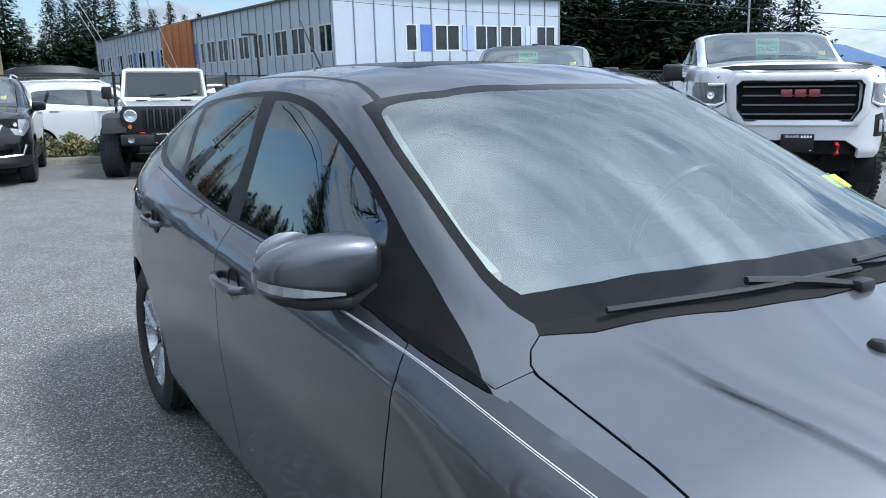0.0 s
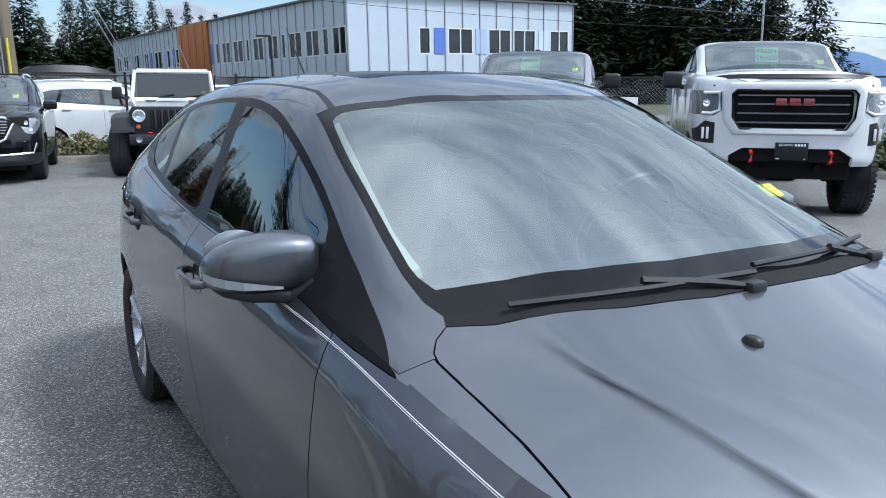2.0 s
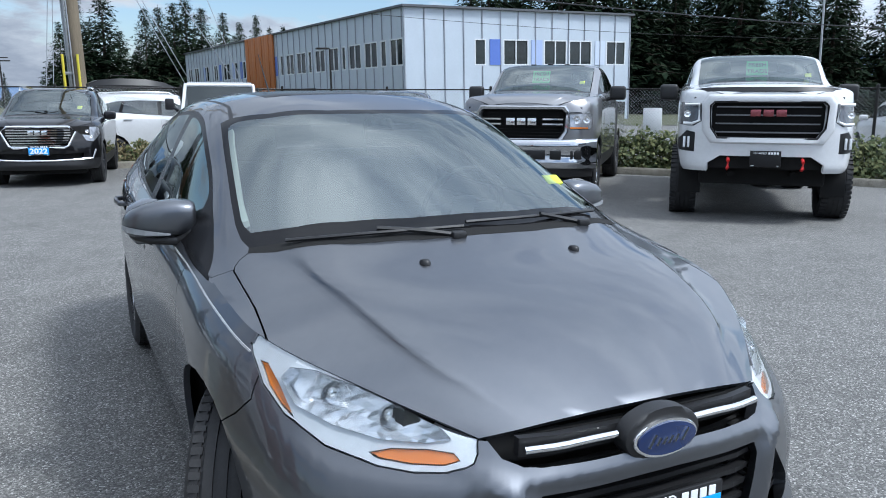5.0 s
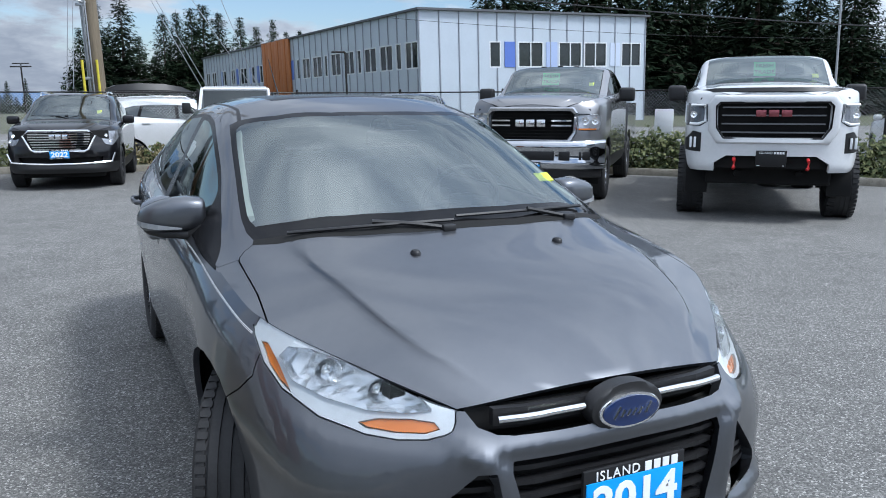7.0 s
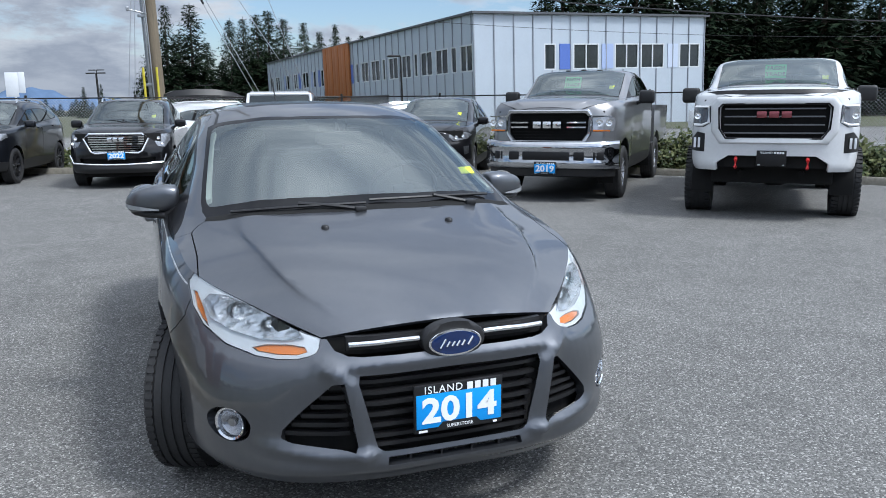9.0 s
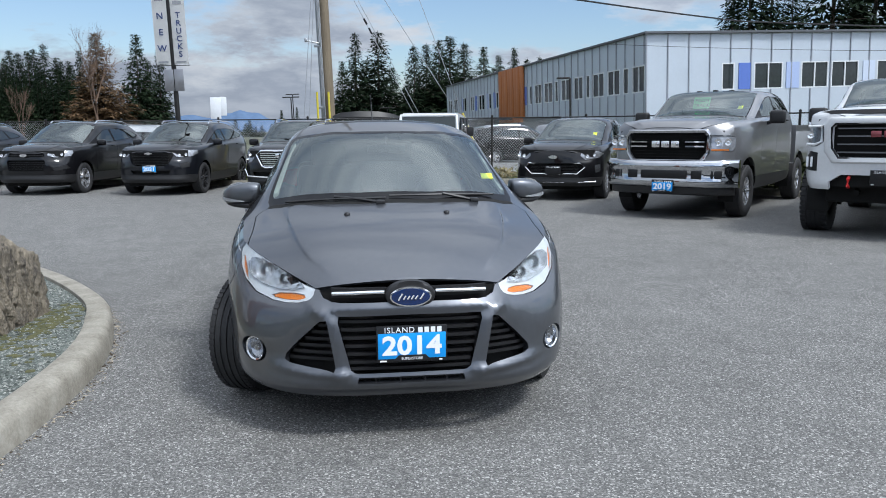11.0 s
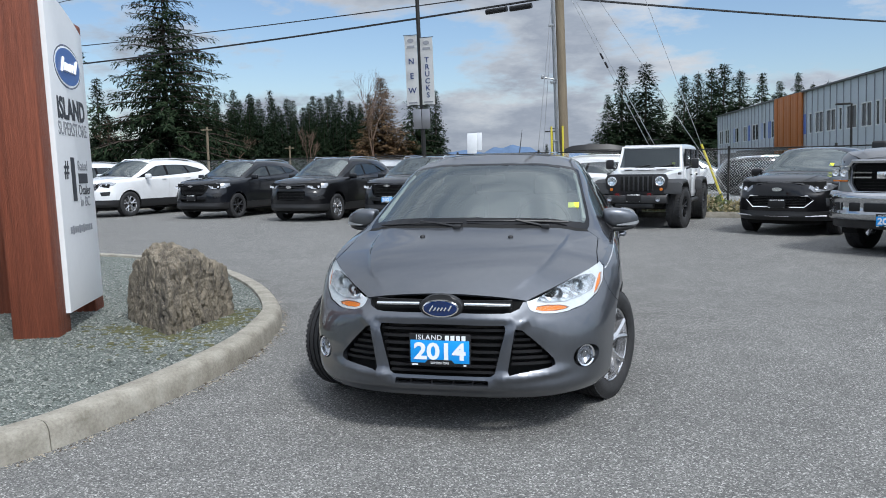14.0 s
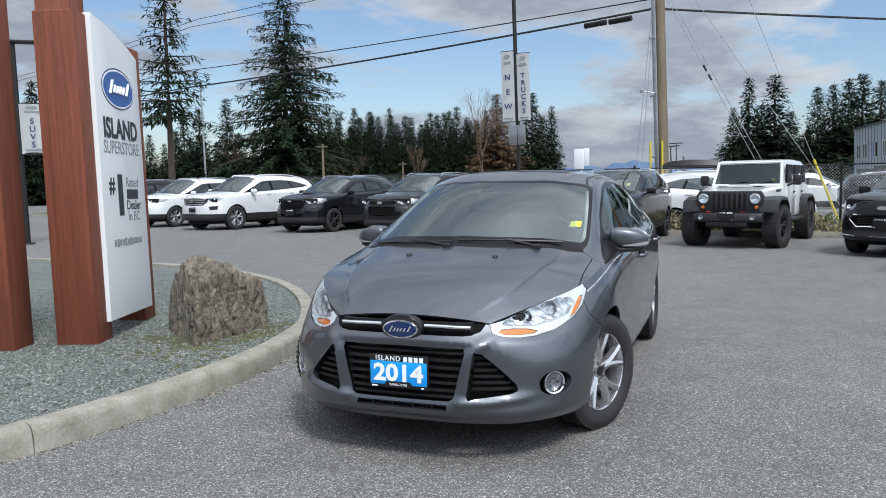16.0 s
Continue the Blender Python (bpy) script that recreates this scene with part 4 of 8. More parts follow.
    skin("front_bumper", take(bm, L, {18}, rim=0.035), P, car, "painted bumper with cut-out intakes")
    skin("bonnet", take(bm, L, {4}, gap=0.003), P, car)
    part("scuttle", take(bm, L, {5}, gap=0.0, rim=0), M_CAVITY, car, "black plastic scuttle panel")
    skin("windscreen_border", take(bm, L, {7}, gap=0.0, rim=0), M_FRIT, car, "black edge of the windscreen")
    wsh = skin("windscreen", take(bm, L, {6}, gap=0.0, rim=0), M_WSHIELD, car, "clear windscreen reflecting clouds")
    wsh.visible_shadow = False
    skin("roof", take(bm, L, {0}, gap=0.0, rim=0.01), P, car, "painted roof, pillars and rear quarters")
    skin("sunroof", take(bm, L, {12}), M_GLOSSB, car, "dark glass sunroof")
    rg = skin("rear_window", take(bm, L, {13}, gap=0.0, rim=0), M_TINT, car, "tinted rear window")
    rg.visible_shadow = False
    lens_set = []
    for flip in (False, True):
        s = -1 if flip else 1

        def half(name, pid, material, label="", gap=0.0022, rim=0.012):
            return skin(name, take(bm, L, {pid}, gap=gap, rim=rim, mirror=False, flip=flip), material, car, label)
        half("front_wing", 16, P, rim=0.02)
        half("roof_gutter", 11, M_SATIN, "black roof strip", gap=0, rim=0)
        d1 = half("front_door", 14, P)
        d2 = half("rear_door", 15, P)
        half("side_sill", 17, M_SATIN, "dark sill trim")
        half("window_trim", 8, M_GLOSSB, "gloss black window surround and pillars", gap=0, rim=0.01)
        for nm, pid, gm in (("door_window", 9, M_SIDE), ("rear_side_window", 10, M_TINT)):
            g = half(nm, pid, gm, "side glass reflecting the sky", gap=0, rim=0)
            sheen.lay(g, upright=.55)
            g.visible_shadow = False
        for i, (door, yh, zh) in enumerate(((d1, 2.17, .862), (d2, 3.12, .905))):
            b2 = bmesh.new()
            loft(b2, [[(s * (.905 + dx + 0.011 * math.cos(a)), yh + yy, zh + dz + hh * math.sin(a)) for a in (0, .8, 1.6, 2.4, 3.14, 3.9, 4.7, 5.5)]
                      for yy, dx, dz, hh in ((-.105, .004, 0, .010), (-.085, .030, .001, .015), (-.03, .040, .003, .017), (.04, .040, .005, .017), (.085, .030, .006, .016), (.105, .004, .006, .012))])
            part("door_handle", b2, M_GREY, door, "painted pull handle")
            b2 = bmesh.new()
            lathe(b2, [(0.001, s * .904), (.040, s * .905), (.046, s * .9085)], 24, origin=(0, yh - .01, zh))
            part("handle_bowl", b2, M_SATIN, door)
        # headlamp: housing, reflectors, indicator, clear lens
        lens_bm = take(bm, L, {2, 21, 22, 23}, gap=0.0015, rim=0, mirror=False, flip=flip)
        back = take(bm, L, {2}, gap=0.001, rim=0.02, mirror=False, flip=flip)
        for v in back.verts:
            v.co += Vector((-s * 0.003, 0.006, -0.002))
        lamp = skin("headlight", back, M_LAMPWHITE, car, "clear headlight with chrome reflectors and amber corners")
        shade = take(bm, L, {2, 21, 22, 23}, gap=-0.006, rim=0.0, mirror=False, flip=flip)
        for v in shade.verts:
            v.co += Vector((-s * 0.030, 0.062, -0.030))
        part("lamp_backing", shade, M_LAMPWHITE, lamp, "bright back of the headlight")
        floor, wall = pocket(take(bm, L, {23}, gap=0.0, rim=0.0, mirror=False, flip=flip), .045, 5, .004)
        part("lamp_bowl", floor, M_BOWL, lamp, "faceted chrome inside of the headlight", smooth=False)
        part("lamp_bezel", wall, M_REFLECT, lamp, "chrome edge of the reflector")
        for pid, nm, lb in ((21, "side_marker", "amber side marker"), (22, "indicator", "amber indicator strip")):
            b2 = take(bm, L, {pid}, gap=0.002, rim=0.012, mirror=False, flip=flip)
            for v in b2.verts:
                v.co += Vector((-s * 0.007, 0.010, -0.004))
            part(nm, b2, M_AMBER, lamp, lb)
        ln = skin("lens", lens_bm, M_LENS, lamp, "clear plastic lens")
        ln.visible_shadow = False
        for cx, cy, cz, r in ((.560, .300, .712, .030), (.655, .425, .738, .034)):
            b2 = bmesh.new()
            lathe(b2, [(r * 1.08, -.010), (r, -.004), (r * .8, .018), (r * .45, .038), (.008, .046)], 24, axis="y", origin=(s * cx, cy, cz))
            part("reflector", b2, M_REFLECT, lamp, "round chrome reflector")
            b2 = bmesh.new()
            bmesh.ops.create_uvsphere(b2, u_segments=12, v_segments=8, radius=.016, matrix=Matrix.Translation((s * cx, cy + .016, cz)))
            part("bulb", b2, M_CHROME, lamp)
        # fog lamp in a painted bezel
        b2 = bmesh.new()
        m = Matrix.Translation((s * .700, .272, .398)) @ Matrix.Rotation(s * radians(42), 4, "Z")
        lathe(b2, [(.060, .030), (.061, -.014), (.057, -.022), (.050, -.018), (.047, .010)], 32, axis="y")
        bmesh.ops.transform(b2, matrix=m, verts=b2.verts)
        fog = part("fog_light", b2, M_CHROME, car, "round fog light in a chrome ring")
        b2 = bmesh.new()
        lathe(b2, [(.051, -.004), (.036, .016), (.014, .028), (.001, .030)], 24, axis="y")
        bmesh.ops.transform(b2, matrix=m, verts=b2.verts)
        part("fog_reflector", b2, M_DARKCHROME, fog)
        b2 = bmesh.new()
        lathe(b2, [(.001, -.010), (.014, -.009), (.017, -.004), (.017, .004)], 20, axis="y")
        bmesh.ops.transform(b2, matrix=m, verts=b2.verts)
        part("bulb_shield", b2, M_DARKCHROME, fog)
        # near-black plate: the shade of the fog lamp's recess, as colour
        b2 = bmesh.new()
        box(b2, (s * .680, .330, .398), (.20, .02, .17), .004, Matrix.Rotation(s * radians(40), 3, "Z"))
        part("fog_recess", b2, M_CAVITY, fog)
        # door mirror
        def ring(x, cy, cz, a, b, n=28, p=3.4):
            return [(s * x, cy + a * abs(math.cos(t)) ** (2 / p) * (1 if math.cos(t) >= 0 else -1), cz + b * abs(math.sin(t)) ** (2 / p) * (1 if math.sin(t) >= 0 else -1))
                    for t in (2 * math.pi * k / n for k in range(n))]
        mir = bmesh.new()
        loft(mir, [ring(.784, 1.562, 1.026, .036, .040), ring(.789, 1.560, 1.026, .060, .053), ring(.805, 1.560, 1.026, .069, .060), ring(.85, 1.566, 1.026, .073, .064), ring(.90, 1.575, 1.022, .072, .063),
                   ring(.955, 1.588, 1.015, .065, .056), ring(.990, 1.602, 1.008, .054, .046), ring(1.010, 1.616, 1.003, .038, .032), ring(1.020, 1.628, 1.000, .018, .015)])
        mo = part("door_mirror", mir, P, car, "painted door mirror with a clear side repeater", sharp=60)
        b2 = bmesh.new()
        loft(b2, [ring(.790, 1.565, .953, .040, .018), ring(.80, 1.565, .950, .060, .020), ring(.86, 1.572, .950, .062, .020), ring(.94, 1.590, .953, .054, .017), ring(.985, 1.606, .960, .040, .012), ring(1.0, 1.616, .964, .02, .006)])
        loft(b2, [ring(.765, 1.50, .975, .110, .050), ring(.795, 1.52, .965, .085, .036), ring(.825, 1.545, .956, .060, .026), ring(.855, 1.56, .950, .050, .018)])
        part("mirror_foot", b2, M_PLASTIC, mo, "black mirror foot")
        b2 = bmesh.new()
        pts = [(1.019, 1.612, .995), (1.008, 1.574, .991), (.988, 1.546, .988), (.955, 1.521, .984), (.915, 1.504, .981), (.875, 1.495, .978)]
        for (xa, ya, za), (xb, yb, zb), ha, hb in zip(pts, pts[1:], (.008, .010, .010, .009, .006), (.010, .010, .009, .006, .003)):
            v = [b2.verts.new(q) for q in ((s * (xa + .003), ya - .007, za - ha), (s * (xb + .002), yb - .007, zb - hb), (s * (xb + .002), yb - .007, zb + hb), (s * (xa + .003), ya - .007, za + ha))]
            b2.faces.new(v)
        bmesh.ops.solidify(b2, geom=b2.faces[:], thickness=0.006)
        bmesh.ops.recalc_face_normals(b2, faces=b2.faces)
        part("side_repeater", b2, M_REPEATER, mo, "clear white side repeater")
        b2 = bmesh.new()
        prism(b2, oval(0, 0, .075, .055), .004, Matrix.Translation((s * .93, 1.662, 1.03)) @ Matrix.Rotation(radians(-90), 4, "X"))
        part("mirror_glass", b2, M_CHROME, mo)
        # twin pinstripe along the shoulder
        b2 = bmesh.new()
        S = spline(np.array(hatch_band()), 10)
        for off, wd in ((0.0, .20), (0.42, .12)):
            rowi = 4
            line0 = spline(S[rowi][3:9], 10)
            line1 = spline(S[rowi + 1][3:9], 10)
            prev = None
            for k in range(11, 49):
                c0 = line0[k] + (line1[k] - line0[k]) * off
                c1 = line0[k] + (line1[k] - line0[k]) * (off + wd)
                a, b = (b2.verts.new((s * (q[0] + .0016), q[1] - .0008, q[2] + .0006)) for q in (c0, c1))
                if prev:
                    b2.faces.new((*prev, b, a))
                prev = (a, b)
        part("pinstripe", b2, M_PINSTRIPE, car, "thin pale twin pinstripe")
        # washer jet
        b2 = bmesh.new()
        loft(b2, [[(s * .264 + a * .016 * math.cos(t), .748 + a * .021 * math.sin(t), .955 + h) for t in (2 * math.pi * k / 12 for k in range(12))]
                  for a, b, h in ((1.0, 0, 0), (1.0, 0, .012), (.72, 0, .019), (.25, 0, .021))])
        part("washer_jet", b2, M_PLASTIC, car, "black washer jet on the bonnet")
        # rear lamp
        b2 = bmesh.new()
        loft(b2, [[(s * x0, y0, z0) for x0, y0, z0 in pp] for pp in (
            [(.80, 3.86, .94), (.858, 3.76, .95), (.800, 3.80, 1.04), (.74, 3.90, 1.06)], [(.66, 4.25, .86), (.74, 4.22, .86), (.71, 4.19, 1.03), (.62, 4.20, 1.05)])])
        part("tail_light", b2, M_RED, car, "red tail light")
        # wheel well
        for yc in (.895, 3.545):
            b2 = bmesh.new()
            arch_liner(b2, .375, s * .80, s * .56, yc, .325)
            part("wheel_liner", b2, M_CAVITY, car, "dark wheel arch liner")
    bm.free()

    # near-black sheets that stand for the shade inside the intakes
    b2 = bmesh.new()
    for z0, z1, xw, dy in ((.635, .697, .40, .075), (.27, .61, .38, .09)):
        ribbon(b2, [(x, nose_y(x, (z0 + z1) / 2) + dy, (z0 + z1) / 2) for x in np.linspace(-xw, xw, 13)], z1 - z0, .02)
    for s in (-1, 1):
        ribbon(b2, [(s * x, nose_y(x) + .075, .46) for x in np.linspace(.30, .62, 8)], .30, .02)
    part("intake_cavity", b2, M_CAVITY, car, "near-black sheets standing for the shaded hollow behind the grilles", smooth=False)
    gr = bmesh.new()
    for z in (.560, .523, .486, .449, .412, .375, .345):
        xw = .325 - (.585 - z) * .235
        ribbon(gr, [(x, nose_y(x, z) + .018, z) for x in np.linspace(-xw, xw, 13)], .013, .028)
    grille = part("lower_grille", gr, M_SATIN, car, "black slatted lower grille", smooth=False)
    gr = bmesh.new()
    for x in (-.16, -.05, .06, .16):
        box(gr, (x, .02, .298), (.008, .03, .026))
    ribbon(gr, [(x, nose_y(x) + .02, .298) for x in np.linspace(-.24, .24, 9)], .006, .03)
    part("lower_slot", gr, M_SATIN, car, "narrow black lower slot", smooth=False)
    for s in (-1, 1):
        gr = bmesh.new()
        for k in range(6):
            z = .385 + k * .031
            x1 = .555 - (z - .385) * .93
            x0 = .345 + (z - .345) * .10
            ribbon(gr, [(s * x, nose_y(x, z) + .034, z) for x in np.linspace(x0, x1, 7)], .014, .028)
        part("side_intake", gr, M_SATIN, car, "black slatted triangular intake", smooth=False)
    for s in (-1, 1):
        gr = bmesh.new()
        tube(gr, [(s * x, nose_y(x, .68) + .014, .688 - max(0, x - .2) * .03) for x in np.linspace(.115, .345, 8)], .0095, 10)
        part("grille_bar", gr, M_CHROME, car, "chrome upper grille bar")
        gr = bmesh.new()
        ribbon(gr, [(s * x, nose_y(x, .68) + .030, .684) for x in np.linspace(.05, .350, 8)], .044, .02)
        part("upper_grille", gr, M_SATIN, car, "black upper grille slot", smooth=False)
    # oval badge, left without lettering
    b2 = bmesh.new()
    prism(b2, oval(0, 0, .112, .066), .045, Matrix.Translation((0, .055, .676)) @ FRONT, .012)
    surround = part("badge_surround", b2, M_PLASTIC, car, "black badge surround")
    b2 = bmesh.new()
    prism(b2, oval(0, 0, .094, .0455), .008, Matrix.Translation((0, .010, .672)) @ FRONT, .003)
    part("badge_rim", b2, M_CHROME, surround, "chrome badge rim")
    b2 = bmesh.new()
    prism(b2, oval(0, 0, .086, .0385), .004, Matrix.Translation((0, .0015, .672)) @ FRONT, .001)
    part("badge_face", b2, M_OVAL, surround, "dark blue oval badge face")
    b2 = bmesh.new()
    emblem_marks(b2, 0, -.0035, .671, .060, .021, .0042)
    part("badge_stroke", b2, M_CHROME, surround)
    dealer_plate(car, -.022, .466, "2014")

    # wipers
    for pts, arm in (([(-.60, 1.034, 1.010), (-.35, .948, 1.028), (-.05, .915, 1.035)], [(-.08, .895, 1.012), (-.20, .922, 1.030), (-.33, .962, 1.040)]),
                     ([(-.03, .938, 1.044), (.25, .957, 1.044), (.58, 1.072, 1.030)], [(.45, .960, 1.010), (.36, .965, 1.030), (.27, .958, 1.050)])):
        b2 = bmesh.new()
        tube(b2, spline(np.array(pts), 4), .0065, 6)
        w = part("wiper", b2, M_PLASTIC, car, "black windscreen wiper")
        b2 = bmesh.new()
        tube(b2, spline(np.array(arm), 4), .0085, 6)
        box(b2, arm[0], (.05, .04, .026), .008)
        part("wiper_arm", b2, M_PLASTIC, w)
    # sticker inside the glass, roof aerial
    b2 = bmesh.new()
    box(b2, (.600, 1.372, 1.118), (.070, .004, .062), .001, Matrix.Rotation(radians(-62), 3, "X"))
    part("windscreen_sticker", b2, M_YELLOW, car, "yellow paper sticker")
    b2 = bmesh.new()
    tube(b2, [(0, 3.55, 1.44), (0, 3.72, 1.60), (0, 3.84, 1.72)], .006, 6, .002)
    box(b2, (0, 3.55, 1.442), (.03, .06, .02), .008)
    part("aerial", b2, M_SATIN, car, "black roof aerial")

    # pale inner trim along the windscreen pillars
    tall = spline(np.swapaxes(spline(np.array(hatch_top()), 10), 0, 1), 10).reshape(-1, 3)

    def skin_z(x, y):
        return float(tall[((tall[:, :2] - (x, y)) ** 2).sum(1).argmin()][2])
    for s in (-1, 1):
        b2 = bmesh.new()
        loft(b2, [[(s * (x - dx), y, skin_z(x - dx, y) - dz) for dx, dz in ((-.012, .012), (.014, .012), (.020, .028), (-.012, .040))]
                  for x, y in ((.676, 1.26), (.664, 1.40), (.642, 1.56), (.616, 1.74), (.592, 1.86))])
        part("pillar_trim", b2, M_TRIM, car, "pale grey inner pillar trim", sharp=60)
    # cabin
    b2 = bmesh.new()
    loft(b2, [[(x, y, z) for y, z in prof] for x, prof in ((-.70, [(1.05, .80), (1.15, .93), (1.40, .95), (1.55, .88), (1.55, .60), (1.05, .60)]),
                                                         (-.3, [(.98, .80), (1.05, .955), (1.42, .975), (1.60, .90), (1.60, .60), (.98, .60)]),
                                                         (.0, [(.96, .80), (1.0, .96), (1.40, .975), (1.58, .90), (1.58, .55), (.96, .60)]),
                                                         (.36, [(.98, .80), (1.05, .955), (1.36, 1.0), (1.58, .94), (1.58, .60), (.98, .60)]),
                                                         (.70, [(1.05, .80), (1.15, .93), (1.40, .95), (1.55, .88), (1.55, .60), (1.05, .60)]))])
    part("dashboard", b2, M_DASH, car, "dark plastic dashboard")
    b2 = bmesh.new()
    lathe(b2, [(.185 + .015 * math.cos(t), .015 * math.sin(t)) for t in (2 * math.pi * k / 8 for k in range(8))], 32, axis="y", close=True)
    box(b2, (0, 0, 0), (.12, .03, .10), .02)
    box(b2, (.1, 0, 0), (.16, .02, .03), .008)
    box(b2, (-.1, 0, 0), (.16, .02, .03), .008)
    bmesh.ops.transform(b2, matrix=Matrix.Translation((.37, 1.72, .98)) @ Matrix.Rotation(radians(25), 4, "X"), verts=b2.verts)
    part("steering_wheel", b2, M_SATIN, car, "black steering wheel")
    for x, y in ((.37, 2.15), (-.37, 2.15)):
        b2 = bmesh.new()
        box(b2, (x, y - .05, .52), (.50, .55, .16), .06)
        part("seat", b2, M_SEAT, car, "dark cloth front seat")
        b2 = bmesh.new()
        box(b2, (x, y + .28, .86), (.48, .13, .60), .06, Matrix.Rotation(radians(-15), 3, "X"))
        part("backrest", b2, M_SEAT, car)
        b2 = bmesh.new()
        box(b2, (x, y + .38, 1.22), (.27, .09, .18), .04, Matrix.Rotation(radians(-10), 3, "X"))
        part("headrest", b2, M_SEAT, car)
    b2 = bmesh.new()
    box(b2, (0, 3.0, .55), (1.3, .5, .18), .06)
    box(b2, (0, 3.30, .88), (1.3, .14, .55), .06, Matrix.Rotation(radians(-18), 3, "X"))
    part("rear_bench", b2, M_SEAT, car, "dark cloth rear bench")
    b2 = bmesh.new()
    box(b2, (0, 1.60, 1.285), (.24, .035, .065), .015)
    tube(b2, [(0, 1.60, 1.30), (0, 1.66, 1.355)], .012, 6)
    part("interior_mirror", b2, M_SATIN, car, "black interior mirror")
    for s in (-1, 1):
        b2 = bmesh.new()
        box(b2, (s * .29, 1.90, 1.355), (.38, .14, .014), .006, Matrix.Rotation(radians(14), 3, "X"))
        part("sun_visor", b2, M_SEAT, car, "dark folded sun visor")
    # underbody as plain blocks, its shade put into the near-black colour
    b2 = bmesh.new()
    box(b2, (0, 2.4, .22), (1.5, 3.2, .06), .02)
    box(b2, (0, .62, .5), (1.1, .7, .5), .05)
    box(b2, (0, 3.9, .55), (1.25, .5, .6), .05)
    part("underbody", b2, M_CAVITY, car, "underbody blocks coloured near-black for shade")
    for s in (-1, 1):
        b2 = bmesh.new()
        box(b2, (s * .80, 2.4, .55), (.06, 2.2, .75), .02)
        part("door_card", b2, M_SEAT, car, "dark inner door trim")
    # wheels: the front pair is steered to the driver's left
    for x, y, st in ((.775, .895, 0), (.775, 3.545, 1)):
        for s in (-1, 1):
            wheel(car, s * x, y, .322, .215, .222, 5, M_ALLOY, 0 if st else STEER, True, False, s)
    return car


STEER = -24.0
hatchback()


# ---- ground ----
def sheet(name, poly, z, material, label, category, kind="structure", thick=0.0, grid=0.0):
    bm = bmesh.new()
    vs = [bm.verts.new((x, y, z)) for x, y in poly]
    f = bm.faces.new(vs)
    if thick:
        r = bmesh.ops.extrude_face_region(bm, geom=[f])
        bmesh.ops.translate(bm, vec=(0, 0, -thick), verts=[v for v in r["geom"] if isinstance(v, bmesh.types.BMVert)])
    bmesh.ops.recalc_face_normals(bm, faces=bm.faces)
    bmesh.ops.triangulate(bm, faces=bm.faces)
    ob = part(name, bm, material, None, "", smooth=False)
    return tagged(ob, label, category, "", kind)


sheet("ground", [(-3000, -3000), (3000, -3000), (3000, 3000), (-3000, 3000)], 0, M_ASPHALT, "grey worn asphalt of the car lot", "ground")


def swept(name, line, prof, material, label, category, kind="structure", joints=0, closed=False):
    """A profile (across, up) swept along a plan line; across points to the right of travel."""
    bm = bmesh.new()
    P = [Vector((x, y, 0)) for x, y in line]
    rows = []
    for i, p in enumerate(P):
        d = (P[min(i + 1, len(P) - 1)] - P[max(0, i - 1)]).normalized()
        r = Vector((d.y, -d.x, 0))
        rows.append([bm.verts.new(p + r * a + Vector((0, 0, u))) for a, u in prof])
    for a, b in zip(rows, rows[1:]):
        for k in range(len(prof) - 1):
            bm.faces.new((a[k], a[k + 1], b[k + 1], b[k]))
    bm.faces.new(rows[0])
    bm.faces.new(rows[-1][::-1])
    bmesh.ops.recalc_face_normals(bm, faces=bm.faces)
    ob = part(name, bm, material, None, "", sharp=35)
    return tagged(ob, label, category, "", kind)


def smooth_line(pts, n=10):
    return [(p[0], p[1]) for p in spline(np.array([(x, y, 0) for x, y in pts]), n)]


# outer foot of the island's kerb
ISLE = [(-4.6, -4.2), (-3.2, -2.3), (-2.30, -1.25), (-1.915, -.58), (-1.795, .05), (-1.738, .7), (-1.748, 1.4), (-1.87, 2.1), (-2.14, 2.9), (-2.87, 4.08), (-3.85, 5.2), (-4.95, 6.0), (-6.5, 6.7), (-9.5, 7.05), (-14, 7.1)]
isle_line = smooth_line(ISLE, 8)
KERB = [(0, -.02), (-.012, .10), (-.030, .132), (-.055, .145), (-.150, .148), (-.175, .140), (-.185, .08), (-.185, -.02)]
K1 = next(i for i, p in enumerate(isle_line) if p[1] > -.52)
kerb = swept("kerb", isle_line[:K1 + 1], KERB, M_CONC, "weathered pale concrete kerb round the sign island", "kerb")
swept("kerb", [(isle_line[K1][0] + .0, isle_line[K1][1] + .008), *isle_line[K1 + 1:]], KERB, M_CONC, "weathered pale concrete kerb round the sign island", "kerb")
inner = []
for i, p in enumerate(isle_line):
    a, b = Vector(isle_line[max(0, i - 1)]), Vector(isle_line[min(len(isle_line) - 1, i + 1)])
    d = (b - a).normalized()
    inner.append((p[0] - d.y * .18, p[1] + d.x * .18))
isle_poly = [*inner, (-14, -4.2)]
sheet("gravel_bed", isle_poly, .112, M_GRAVEL, "grey gravel bed of the sign island", "gravel", "structure")
rnd = random.Random(4)
bm = bmesh.new()
tri_v = [(1, 0, -.4), (-.5, .87, -.4), (-.5, -.87, -.4), (0, 0, .75)]
count = 0
